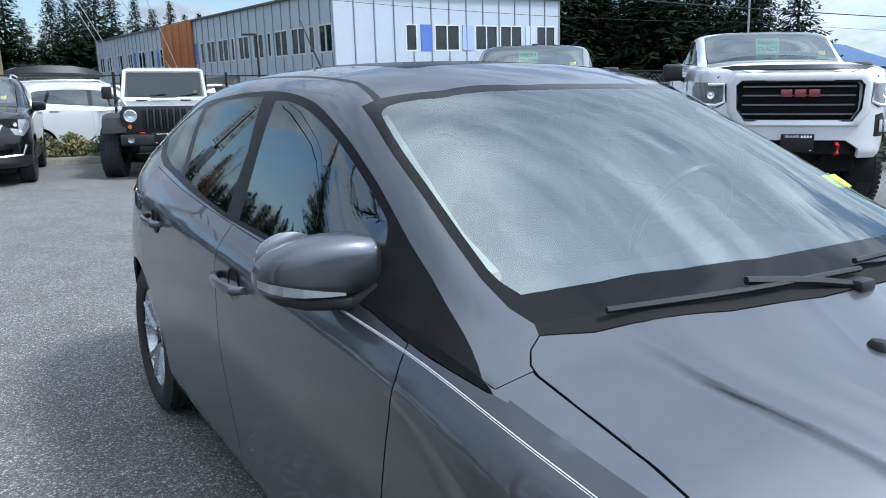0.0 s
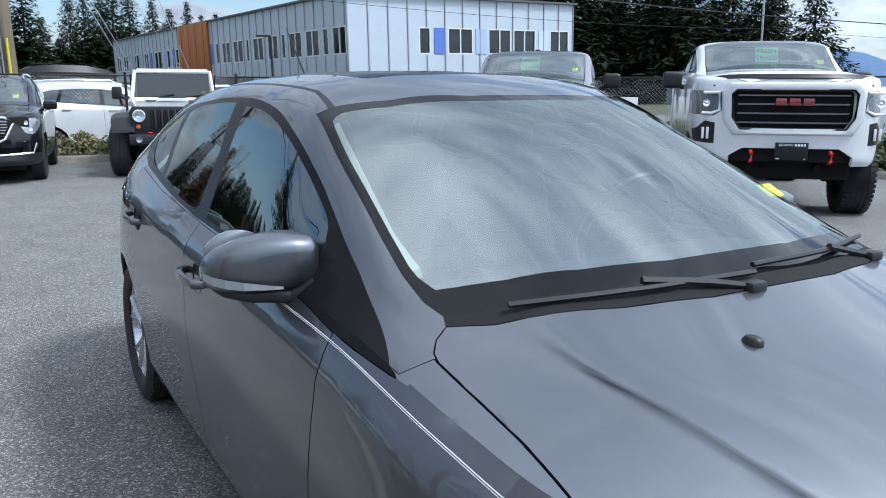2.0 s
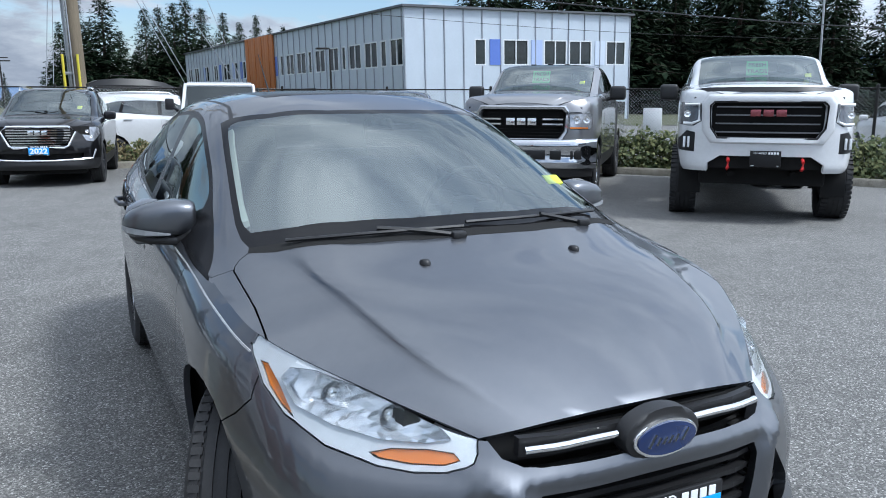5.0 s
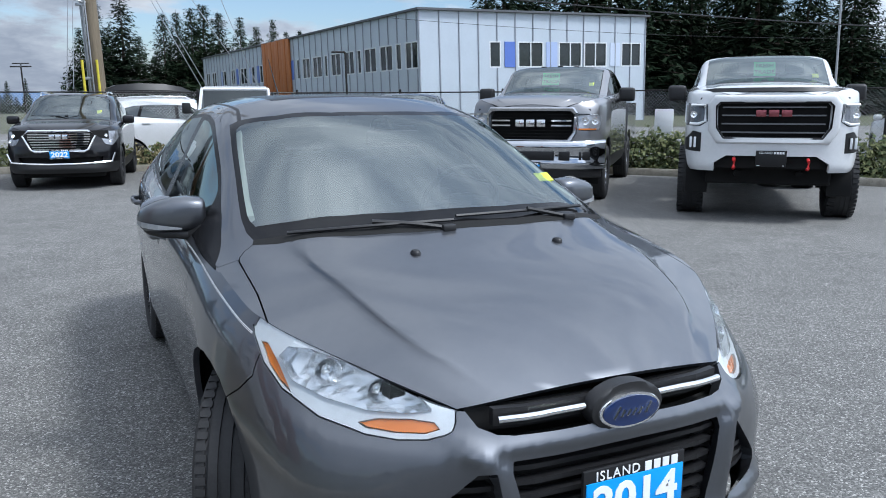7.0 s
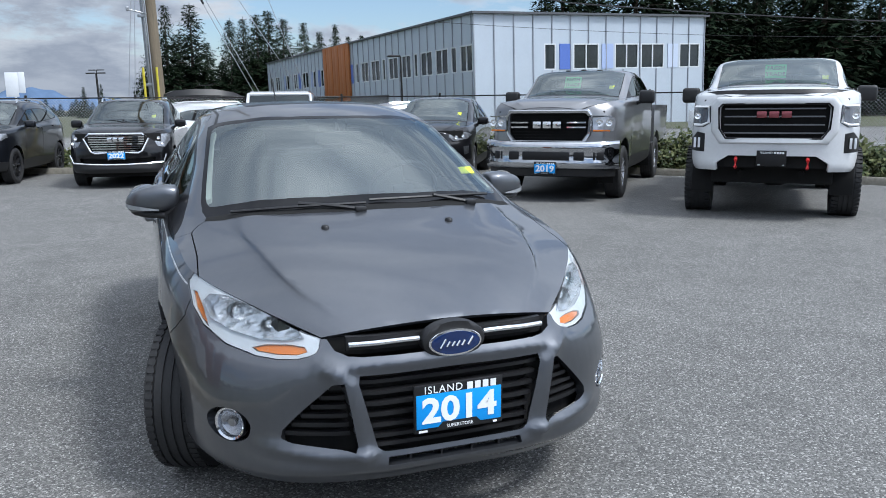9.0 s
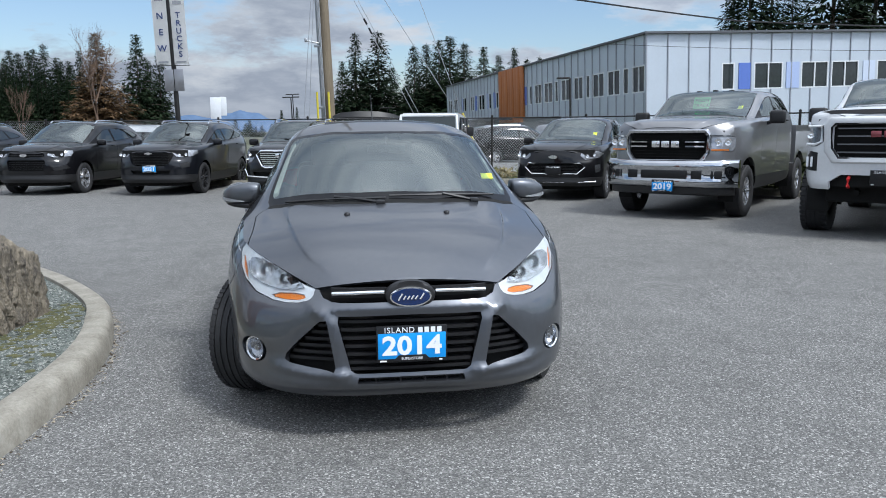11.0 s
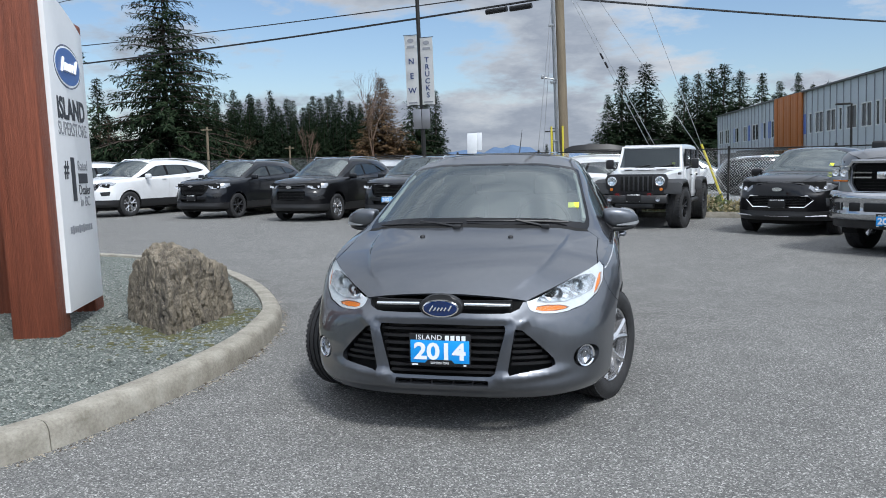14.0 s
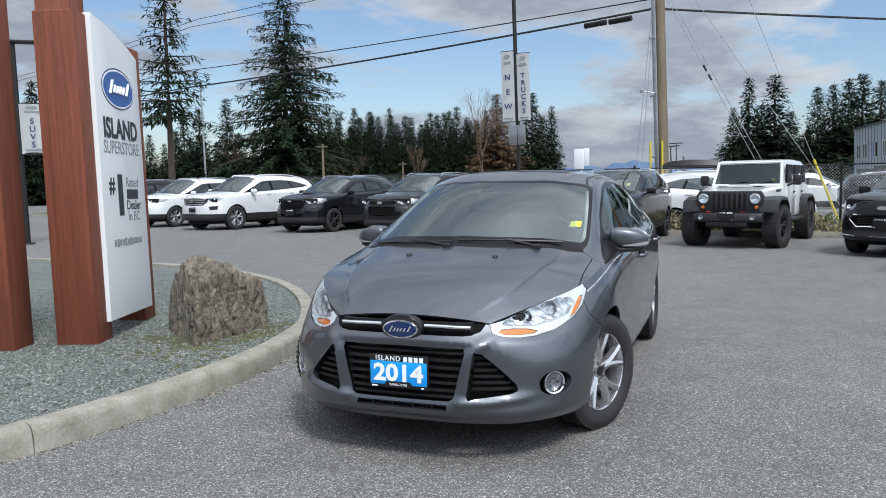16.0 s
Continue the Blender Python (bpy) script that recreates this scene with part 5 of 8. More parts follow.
while count < 9000:
    x, y = rnd.uniform(-6.5, -1.8), rnd.uniform(-2.5, 6)
    if rnd.random() > 1.25 - .12 * math.hypot(x - 1.2, y + 3.6) + .35 or not inside(isle_poly, x, y):
        continue
    s = rnd.uniform(.006, .015) * (1.6 if rnd.random() < .06 else 1)
    m = Matrix.Translation((x, y, .114 + s * .2)) @ Euler((rnd.uniform(-.6, .6), rnd.uniform(-.6, .6), rnd.uniform(0, 6.3))).to_matrix().to_4x4() @ Matrix.Diagonal((s * rnd.uniform(.8, 1.5), s, s * .8, 1))
    v = [bm.verts.new(m @ Vector(q)) for q in tri_v]
    for t in ((0, 1, 3), (1, 2, 3), (2, 0, 3)):
        bm.faces.new([v[k] for k in t])
    count += 1
tagged(part("gravel", bm, M_STONE, None, "", smooth=False), "loose grey crushed stones on the island", "gravel", "", "stuff")


bm = bmesh.new()
rm = random.Random(31)
for cx, cy, sx_, sy_, n in ((-2.32, 2.20, .09, .30, 230), (-2.90, 1.72, .25, .08, 130), (-2.42, 1.56, .16, .08, 70), (-2.62, 1.25, .30, .10, 45), (-2.2, 1.2, .2, .3, 30)):
    for _ in range(n):
        x, y, q = rm.gauss(cx, sx_), rm.gauss(cy, sy_), rm.uniform(.012, .035)
        if inside(isle_poly, x, y):
            res = bmesh.ops.create_icosphere(bm, subdivisions=1, radius=q, matrix=Matrix.Translation((x, y, .112)) @ Matrix.Diagonal((1, rm.uniform(.6, 1.2), .28, 1)))
tagged(part("moss_patch", bm, M_MOSS), "flat yellow-green moss at the foot of the boulder", "moss", "", "stuff")

# boulder: a steep slab with a peaked end and a lower flat shoulder
BASE_FACES = [((1, -.08, .06), .345), ((.5, -.85, .30), .555), ((-.5, -.66, .10), .215), ((-1, .15, .12), .43), ((-.1, 1, .06), .44), ((.75, .75, .10), .53), ((-.3, 0, -1), .36)]
PEAK = [((-.1, -.72, 1), .395), ((0, .66, 1), .300), ((.60, .05, 1), .425), ((-.8, .1, 1), .34)]
SHOULDER = [((0, .10, 1), .262), ((.35, .35, 1), .375)]
rb = random.Random(12)


def facets(faces):
    return [(Vector(n).normalized(), d) for n, d in faces]


def reach(u, faces):
    return min(d / u.dot(n) for n, d in faces if u.dot(n) > .02)


chips = []
for k in range(26):
    a = rb.uniform(0, 6.283)
    chips.append(((math.cos(a), math.sin(a), rb.uniform(-.2, .9)), 0))
blocks = [facets(BASE_FACES + PEAK), facets(BASE_FACES + SHOULDER)]
bm = bmesh.new()
bmesh.ops.create_icosphere(bm, subdivisions=7, radius=1.0)
dirs = [v.co.normalized() for v in list(bm.verts)[::25]]
for b in blocks:
    hull = [u * reach(u, b) for u in dirs]
    b += [(n, max(p.dot(n) for p in hull) - rb.uniform(.008, .032)) for n, _ in facets(chips)]
for v in bm.verts:
    u = v.co.normalized()
    r = max(reach(u, b) for b in blocks)
    p = u * (r / .45)
    g = Vector((p.x * 3.4 + p.z * .9, p.y * 3.4 + p.z * .6, p.z * .8))
    ridge = abs(noise.noise(g * 1.6 + Vector((4, 0, 1))))
    crack = max(0.0, .10 - abs(noise.noise(g * 1.1 + Vector((9, 3, 2)))))
    cell, _ = noise.voronoi(Vector((p.x * 3.0 + p.z * .8, p.y * 3.0 + p.z * .5, p.z * 1.1)))
    w = noise.noise(p * 2.2) * .03 - .045 * max(0.0, 1 - (cell[1] - cell[0]) / .13) + .07 * (cell[0] - .4) + noise.noise(Vector((p.x * 6, p.y * 6, p.z * 2.2))) * .04
    w += -ridge * .03 - crack * .35 + noise.noise(p * 8) * .028 - abs(noise.noise(p * 17)) * .030 - abs(noise.noise(p * 38)) * .016
    v.co = u * r * (1.01 + w * 1.1)
rock = part("boulder", bm, M_ROCK, None, "", sharp=180)
rock.location = (-2.80, 2.10, .368)
tagged(rock, "weathered tan and grey boulder with steep clefts on gravel", "boulder")


# ---- sign of the car lot ----
def LEAN_AT(x, y, z):
    return Matrix.Translation((x, y, z)) @ Matrix.Rotation(radians(-1.6), 4, "Y")


def sign_post(x, y, h, w=.34, d=.30, turn=20.0):
    bm = bmesh.new()
    box(bm, (0, 0, h / 2), (w, d, h), .018)
    ob = part("sign_post", bm, M_POST, None, "")
    ob.matrix_world = LEAN_AT(x, y, .08) @ pose(0, 0, 0, 0, 0, turn)
    return tagged(ob, "thick red-brown stained timber post of the sign", "post", "posts of the sign")


panel_d = Vector((-.36, .93, 0)).normalized()
sign_post(-3.53, 1.48, 2.72)
sign_post(-3.92, 2.52, 2.62, .26, .26)
sign_post(-3.98, 1.08, 3.2)
sign_post(-4.50, 2.40, 3.2)
sg = empty("lot_sign", LEAN_AT(-3.60, 2.0, 0) @ Matrix.Rotation(math.atan2(panel_d.y, panel_d.x), 4, "Z"), "white sign panel with dark lettering between timber posts", "sign")
bm = bmesh.new()
prism(bm, [(-.47, .26), (.47, .26), (.47, 2.58), (.25, 2.66), (.0, 2.73), (-.25, 2.78), (-.47, 2.81)], .06, Matrix.Translation((0, -.03, 0)) @ FRONT, .004)
part("panel", bm, M_PANEL, sg)
bm = bmesh.new()
prism(bm, oval(.0, 2.245, .33, .165), .003, Matrix.Translation((0, -.0905, 0)) @ FRONT)
part("oval_rim", bm, M_WTEXT, sg)
bm = bmesh.new()
prism(bm, oval(.0, 2.245, .345, .18), .002, Matrix.Translation((0, -.090, 0)) @ FRONT)
part("oval_edge", bm, M_OVAL, sg)
bm = bmesh.new()
prism(bm, oval(.0, 2.245, .315, .150), .004, Matrix.Translation((0, -.0915, 0)) @ FRONT)
part("oval_badge", bm, mat("sign_oval_blue", (.03, .10, .32), .35, vary=.15, vscale=4), sg, "blue oval badge")
bm = bmesh.new()
emblem_marks(bm, 0, -.0965, 2.24, .215, .085, .0150)
part("oval_stroke", bm, M_WTEXT, sg)
lettering("sign_lettering", "ISLAND", .235, Matrix.Translation((0, -.0925, 1.885)) @ FRONT, M_DTEXT, sg, "bold dark word", bold=.035, squeeze=.92)
lettering("sign_lettering", "SUPERSTORE", .155, Matrix.Translation((0, -.0925, 1.725)) @ FRONT, M_GTEXT, sg, squeeze=.86)
lettering("sign_lettering", "#", .20, Matrix.Translation((-.27, -.0925, 1.40)) @ FRONT, M_DTEXT, sg, bold=.02)
lettering("sign_lettering", "1", .46, Matrix.Translation((-.10, -.0925, 1.30)) @ FRONT, M_DTEXT, sg, bold=.05, squeeze=1.1)
lettering("sign_lettering", "Rated", .12, Matrix.Translation((.17, -.0925, 1.43)) @ FRONT, M_GTEXT, sg)
bm = bmesh.new()
box(bm, (.16, -.0925, 1.325), (.25, .003, .085))
part("name_bar", bm, M_DTEXT, sg)
lettering("sign_lettering", "Dealer", .12, Matrix.Translation((.18, -.0925, 1.225)) @ FRONT, M_DTEXT, sg)
lettering("sign_lettering", "In BC", .12, Matrix.Translation((.17, -.0925, 1.125)) @ FRONT, M_GTEXT, sg)
bm = bmesh.new()
for i in range(11):
    box(bm, (-.28 + .056 * i, -.0925, .905), (.040, .003, .07 if i in (1, 4, 6) else .052))
part("address_bars", bm, M_GTEXT, sg)


# ---- building across the road ----
def building():
    base = Matrix.Translation((22.7, 53.3, 0)) @ Matrix.Rotation(radians(-1.6), 4, "Y") @ Matrix.Rotation(radians(4.5), 4, "Z")
    b = empty("office_building", base, "two-storey office clad in pale ribbed metal with cedar and blue panels", "building")
    H, WF, LS, ZB = 8.35, 22.6, 68.6, -1.5
    # walls with window openings: front along +x at y=0, flank along +y at x=0
    front_w = [(6.25, 1.03), (8.99, 2.45), (13.08, 2.37), (15.76, 2.43), (19.90, 2.2)]
    z0, z1 = 4.12, 6.10
    flank_w = [(.26, 2.07), (3.03, .92), (4.59, 2.34), (7.68, 2.36), (10.79, .75), (12.32, 2.12), (15.42, 2.28), (18.69, .75), (20.22, 2.39), (23.47, 2.14), (26.51, .90),
               (39.5, 1.17), (42.95, 1.12), (46.3, 2.8), (51.8, 1.9), (56.27, 2.8), (61.8, 2.4), (65.6, 2.3)]
    flank_w = [(y - .31, w) for y, w in flank_w]

    def lattice(bm, xs, zs, gone, y, thick):
        """One plate in the plane y with holes where gone(i, k) holds."""
        v = [[bm.verts.new((x, y, z)) for z in zs] for x in xs]
        for i in range(len(xs) - 1):
            for k in range(len(zs) - 1):
                if not gone(i, k):
                    bm.faces.new((v[i][k], v[i + 1][k], v[i + 1][k + 1], v[i][k + 1]))
        loose = [q for col in v for q in col if not q.link_faces]
        bmesh.ops.delete(bm, geom=loose, context="VERTS")
        g = bmesh.ops.extrude_face_region(bm, geom=bm.faces[:])
        for q in g["geom"]:
            if isinstance(q, bmesh.types.BMVert):
                q.co.y += thick
        bmesh.ops.recalc_face_normals(bm, faces=bm.faces)

    def wall(name, length, wins, m, skip=None):
        bm = bmesh.new()
        xs = [0.0]
        for a, w in sorted(wins):
            xs += [a, a + w]
        xs.append(length)
        if xs[1] < .02:
            xs[1] = .02
        lattice(bm, xs, [ZB, z0, z1, H], lambda i, k: i % 2 == 1 and k == 1, 0.0, .30)
        bmesh.ops.transform(bm, matrix=m, verts=bm.verts)
        part(name, bm, M_SIDING, b, "pale grey-blue metal wall", smooth=False)
        n = int(length / 1.62)
        for k in range(n + 1):
            x = k * length / n
            inwin = any(a - .03 < x < a + w + .03 for a, w in wins)
            for lo, hi in ((ZB, z0 - .06), (z1 + .06, H)) if inwin else ((ZB, H),):
                bm = bmesh.new()
                box(bm, (x, -.035, (lo + hi) / 2), (.08, .075, hi - lo))
                bmesh.ops.transform(bm, matrix=m, verts=bm.verts)
                part("rib", bm, M_SIDING2, b, smooth=False)
        for a, w in wins:
            bm = bmesh.new()
            panes = 2 if w > 1.5 else 1
            fx = [a - .02, a + .07]
            for k in range(1, panes):
                fx += [a + w * k / panes - .05, a + w * k / panes + .05]
            fx += [a + w - .07, a + w + .02]
            lattice(bm, fx, [z0 - .02, z0 + .07, z1 - .07, z1 + .02], lambda i, k: i % 2 == 1 and k == 1, -.012, .14)
            bmesh.ops.transform(bm, matrix=m, verts=bm.verts)
            wf = part("window", bm, M_WFRAME, b, "pale-framed window", smooth=False)
            for k in range(panes):
                bm = bmesh.new()
                box(bm, (a + w * (k + .5) / panes, .09, (z0 + z1) / 2), (w / panes - .07, .03, z1 - z0 - .05))
                bmesh.ops.transform(bm, matrix=m, verts=bm.verts)
                part("pane", bm, M_WIN, wf, "dark reflecting pane", smooth=False)

    wall("wall", WF, front_w, Matrix())
    flank = Matrix(((0, 1, 0, 0), (1, 0, 0, .31), (0, 0, 1, 0), (0, 0, 0, 1)))
    wall("wall", LS, [(a, w) for a, w in flank_w], flank)
    bm = bmesh.new()
    box(bm, (WF - .15, LS / 2 + .3, (H + ZB) / 2), (.3, LS, H - ZB))
    part("wall", bm, M_SIDING, b, smooth=False)
    bm = bmesh.new()
    box(bm, (WF / 2, LS + .2, (H + ZB) / 2), (WF - .7, .3, H - ZB))
    part("wall", bm, M_SIDING, b, smooth=False)
    bm = bmesh.new()
    box(bm, (WF / 2, LS / 2, H + .04), (WF + .5, LS + .7, .16))
    part("roof", bm, M_ROOF, b, "flat roof with a dark metal edge", smooth=False)
    for a, w, m in ((7.64, 1.04, M_BPANEL), (11.74, 1.13, M_BPANEL2), (18.58, 1.08, M_BPANEL3)):
        bm = bmesh.new()
        box(bm, (a + w / 2, -.02, (z0 + z1) / 2), (w, .06, z1 - z0))
        part("colour_panel", bm, m, b, "blue wall panel", smooth=False)
    for k, a in enumerate((37.95, 41.2, 47.2, 55.2)):
        bm = bmesh.new()
        box(bm, (-.02, a + 3.3, (z0 + z1) / 2), (.06, .8, z1 - z0))
        part("colour_panel", bm, M_BPANEL2 if k % 2 else M_BPANEL, b, "blue wall panel", smooth=False)
    bm = bmesh.new()
    box(bm, (-.03, 28.55, 5.1), (.06, .75, 2.0))
    part("colour_panel", bm, M_BPANEL, b, "blue wall panel", smooth=False)
    for k in range(8):
        bm = bmesh.new()
        box(bm, (-.16, 29.55 + k * 1.17, (H + 2.2) / 2 + .05), (.34 if k % 2 else .20, 1.12, H - 2.2), .02)
        part("cedar_board", bm, M_ORANGE, b)
    bm = bmesh.new()
    box(bm, (-.10, LS / 2 + 8, .6), (.3, LS - 20, 4.2))
    box(bm, (-1.2, 40.0, 2.75), (2.6, 14.0, .25))
    part("lower_storey", bm, M_LOWER, b, "dark grey lower storey", smooth=False)
    return b


building()


# ---- trees ----
def fir_mesh(seed, height, spread, dense=1.0, leaf=.42, droop=.35, bare=.06, ragged=.35, sprays=9):
    """A conifer: tapered trunk and whorls of drooping boughs hung with sprays of needles."""
    r = random.Random(seed)
    tr = bmesh.new()
    pts = [(r.uniform(-.01, .01) * height * .3 * (k / 8), r.uniform(-.01, .01) * height * .3 * (k / 8), height * k / 8) for k in range(9)]
    tube(tr, pts, height * .014, 7, height * .001)
    lv = bmesh.new()
    z = height * bare
    while z < height * .985:
        u = z / height
        rad = spread * ((1 - u) ** .95) * (.60 + .40 * min(1, u / .16)) + .15
        n = max(3, int((4 + 5 * (1 - u)) * dense))
        a0 = r.uniform(0, 6.28)
        for k in range(n):
            a = a0 + 6.283 * k / n + r.uniform(-.3, .3)
            ln = rad * r.uniform(1 - ragged, 1 + ragged * .5)
            d = Vector((math.cos(a), math.sin(a), 0))
            tip = Vector((0, 0, z)) + d * ln + Vector((0, 0, (.08 * u - droop * (1 - u)) * ln))
            base = Vector((0, 0, z))
            if ln > (1.0 if sprays > 7 else 2.6):
                tube(tr, [base, base.lerp(tip, .6) + Vector((0, 0, .05 * ln)), tip], .025 + .012 * ln, 4, .008, caps=False)
            m = max(3, int(ln / leaf * 2.3 * dense))
            for j in range(m):
                t = (j + r.uniform(.2, .9)) / m
                if t < .12 and u < .8:
                    continue
                p = base.lerp(tip, t) + Vector((0, 0, .05 * ln * (1 - t)))
                for q in range(sprays):
                    sz = leaf * r.uniform(.6, 1.3) * (1.15 - .4 * t) * (.34 + .66 * (1 - u))
                    side = Vector((-d.y, d.x, 0)) * r.uniform(-1, 1)
                    out = (d * r.uniform(.1, .9) + side + Vector((0, 0, r.uniform(-.85, .15)))).normalized()
                    wv = out.cross(Vector((r.uniform(-.6, .6), r.uniform(-.6, .6), 1))).normalized() * sz * (.115 if sprays > 7 else .17)
                    c = p + Vector((r.uniform(-.25, .25), r.uniform(-.25, .25), r.uniform(-.25, .2))) * leaf
                    mid = c + out * sz * .55
                    lv.faces.new([lv.verts.new(c - wv * .6), lv.verts.new(mid + wv), lv.verts.new(c + out * sz * 1.15), lv.verts.new(mid - wv)])
        z += height * (.020 + .012 * r.random()) / max(.6, dense)
    return tr, lv


def tree(name, m, trbm, lvbm, leafmat, label, group="", bark=None):
    t = empty(name, m, label, "tree", group)
    part("trunk", trbm, bark or M_BARK, t)
    part("crown", lvbm, leafmat, t, "", smooth=False)
    return t


def fir_at(proto, x, y, h, turn, wide=1.35):
    k = h / proto["height"]
    c = copy_thing(proto, Matrix.Translation((x, y, -.4)) @ Matrix.Rotation(turn, 4, "Z"))
    c.matrix_basis = Matrix.Translation((x, y, -.4)) @ Matrix.Rotation(turn, 4, "Z") @ Matrix.Diagonal((k * wide, k * wide, k, 1))
    return c


EYE = Vector((.3, -3.9))


def out(x, y, k):
    """Push a plan place away from the car by a factor."""
    p = EYE + (Vector((x, y)) - EYE) * k
    return p.x, p.y


r = random.Random(11)
tr, lv = fir_mesh(3, 20.0, 7.4, 1.1, .80, .22, .06, ragged=.55)
big = tree("fir_tree", Matrix(), tr, lv, M_FIR, "tall dark green fir with ragged drooping boughs")
bx, by = out(-19.0, 28.5, 1.75)
big.matrix_world = Matrix.Translation((bx, by, -.3))
protos = []
for sd, sp, dn, lm in ((21, 4.6, .95, M_FIR2), (22, 4.0, .9, M_FIR2), (23, 5.2, .95, M_FIR)):
    tr, lv = fir_mesh(sd, 20.0, sp, dn, 1.15, .22, .03, ragged=.40, sprays=7)
    t = tree("fir_tree", Matrix(), tr, lv, lm, "tall dark green conifer at the edge of the woods", "firs of the far woods")
    t["height"] = 20.0
    protos.append(t)
EAST = [(43.3, 58.9, 14.2), (48.8, 61.0, 15.3), (50.7, 59.4, 16.3), (52.4, 55.2, 15.7), (56.1, 54.3, 16.8), (58.5, 51.8, 15.6), (58.8, 48.4, 14.2), (66.0, 50.6, 14.0), (46, 62, 13), (54, 58, 15), (60, 54, 13), (63, 47, 12)]
protos_used = [0, 0, 0]
EASTP = []


def plant(x, y, h, wide=1.5):
    k = r.randrange(3)
    if not protos_used[k]:
        protos_used[k] = 1
        protos[k].matrix_basis = Matrix.Translation((x, y, -.4)) @ Matrix.Rotation(r.uniform(0, 6), 4, "Z") @ Matrix.Diagonal((h / 15, h / 15, h / 20, 1))
    else:
        fir_at(protos[k], x, y, h, r.uniform(0, 6.28), wide)


def at(az, el, d, wide=1.5):
    """A fir by its bearing left of north, its top's height angle and its distance from the lot."""
    plant(EYE.x - d * math.sin(radians(az)), EYE.y + d * math.cos(radians(az)), 1.8 + d * math.tan(radians(el)), wide)


# two close firs, then the long stand that runs behind the office
for az, el, d, wd in ((-1.1, 6.9, 150, 1.7), (-2.75, 7.0, 152, 1.85), (-.15, 4.9, 149, 1.5), (-3.7, 4.5, 158, 1.6), (-1.9, 5.0, 158, 1.8), (-5.3, 6.1, 158, 1.4), (-6.2, 6.2, 165, 1.5), (-7.1, 6.4, 160, 1.6), (-7.9, 6.65, 162, 1.7), (-8.9, 6.2, 168, 1.7),
                      (-10.3, 5.9, 166, 1.3), (-11.4, 5.3, 170, 1.3), (-12.5, 5.8, 168, 1.1), (-13.4, 5.1, 172, 1.1), (-14.3, 5.2, 170, 1.1), (-15.6, 4.6, 174, 1.2), (-17, 4.6, 172, 1.3),
                      (13.6, 6.45, 140, 1.4), (12.2, 5.55, 142, 1.15), (12.9, 4.8, 146, 1.4), (4.2, 1.5, 150, 1.2), (3.1, 1.7, 160, .8), (38.3, 5.5, 110, 1.2)):
    at(az, el, d, wd)
for k in range(15):
    at(-4.6 - .8 * k + r.uniform(-.3, .3), r.uniform(3.0, 4.4), r.uniform(172, 182), 1.6)
# the dense wood across the lot
for k in range(26):
    at(17.2 + .47 * k + r.uniform(-.2, .2), r.uniform(4.3, 5.7), r.uniform(160, 172), r.uniform(1.0, 1.4))
    at(17.0 + .47 * k + r.uniform(-.2, .2), r.uniform(3.2, 4.4), r.uniform(150, 158), r.uniform(1.2, 1.6))
for i, (x, y, h) in enumerate(EAST):
    px, py = out(x, y, 1.55)
    if i % 2:
        EASTP.append((px, py, 1.4 + (h - 1.4) * 1.6))
    else:
        plant(px, py, 1.4 + (h - 1.4) * 1.55)
for k in range(30):
    a = radians(-4.0 + k * .45 + r.uniform(-.2, .2))
    d = r.uniform(185, 215)
    plant(EYE.x - d * math.sin(a), EYE.y + d * math.cos(a), r.uniform(2.4, 4.6), 2.2)
# lower wood edge that closes the gaps, left of and behind the lot
for k in range(36):
    a = radians(29 + k * .8 + r.uniform(-.6, .6))
    d = r.uniform(150, 185)
    plant(EYE.x - d * math.sin(a), EYE.y + d * math.cos(a), r.uniform(9.5, 14))
for k in range(20):
    a = radians(-27 - k * 1.4 + r.uniform(-.5, .5))
    d = r.uniform(105, 140)
    plant(EYE.x - d * math.sin(a), EYE.y + d * math.cos(a), r.uniform(18, 28))


def bare_tree(x, y, h, seed, spread, label):
    rr = random.Random(seed)
    bm = bmesh.new()

    def grow(p, d, ln, rad, depth):
        q = p + d * ln
        mid = p.lerp(q, .5) + Vector((rr.uniform(-.06, .06), rr.uniform(-.06, .06), 0)) * ln
        tube(bm, [p, mid, q], rad, 5 if depth > 2 else 4, rad * .6, caps=False)
        if depth == 0:
            return
        for _ in range(3 if depth > 1 else 4):
            nd = (d + Vector((rr.uniform(-1, 1), rr.uniform(-1, 1), rr.uniform(-.2, .7))) * spread).normalized()
            grow(p.lerp(q, rr.uniform(.55, 1)), nd, ln * rr.uniform(.55, .8), rad * .55, depth - 1)
    grow(Vector((0, 0, 0)), Vector((0, 0, 1)), h * .34, h * .0085, 5)
    ob = part("bare_tree", bm, M_TWIG)
    ob.matrix_world = Matrix.Translation((x, y, -.1))
    return tagged(ob, label, "tree")


bare_tree(*out(-12.5, 39.2, 1.3), 10.5, 5, .45, "thin leafless tree with upright twigs")
bare_tree(*out(-24.2, 45.3, 1.2), 5.8, 8, .8, "small leafless orchard-like tree with brown twigs")
bare_tree(*out(-14.0, 33.4, 1.2), 4.6, 9, .35, "slim leafless shrub with pale stems")
bare_tree(*out(-31, 43, 1.2), 7.5, 12, .75, "leafless tree with dense brown twigs")
tr, lv = fir_mesh(41, 20.0, 4.6, 1.1, 1.0, .40, .03, ragged=.35)
ced = tree("cedar_tree", Matrix(), tr, lv, M_RUSTY, "rust-brown feathery conifer at the wood's edge")
cx, cy = EYE.x - 120 * math.sin(radians(16.1)), EYE.y + 120 * math.cos(radians(16.1))
ced.matrix_basis = Matrix.Translation((cx, cy, -.3)) @ Matrix.Diagonal((1.45, 1.45, .76, 1))
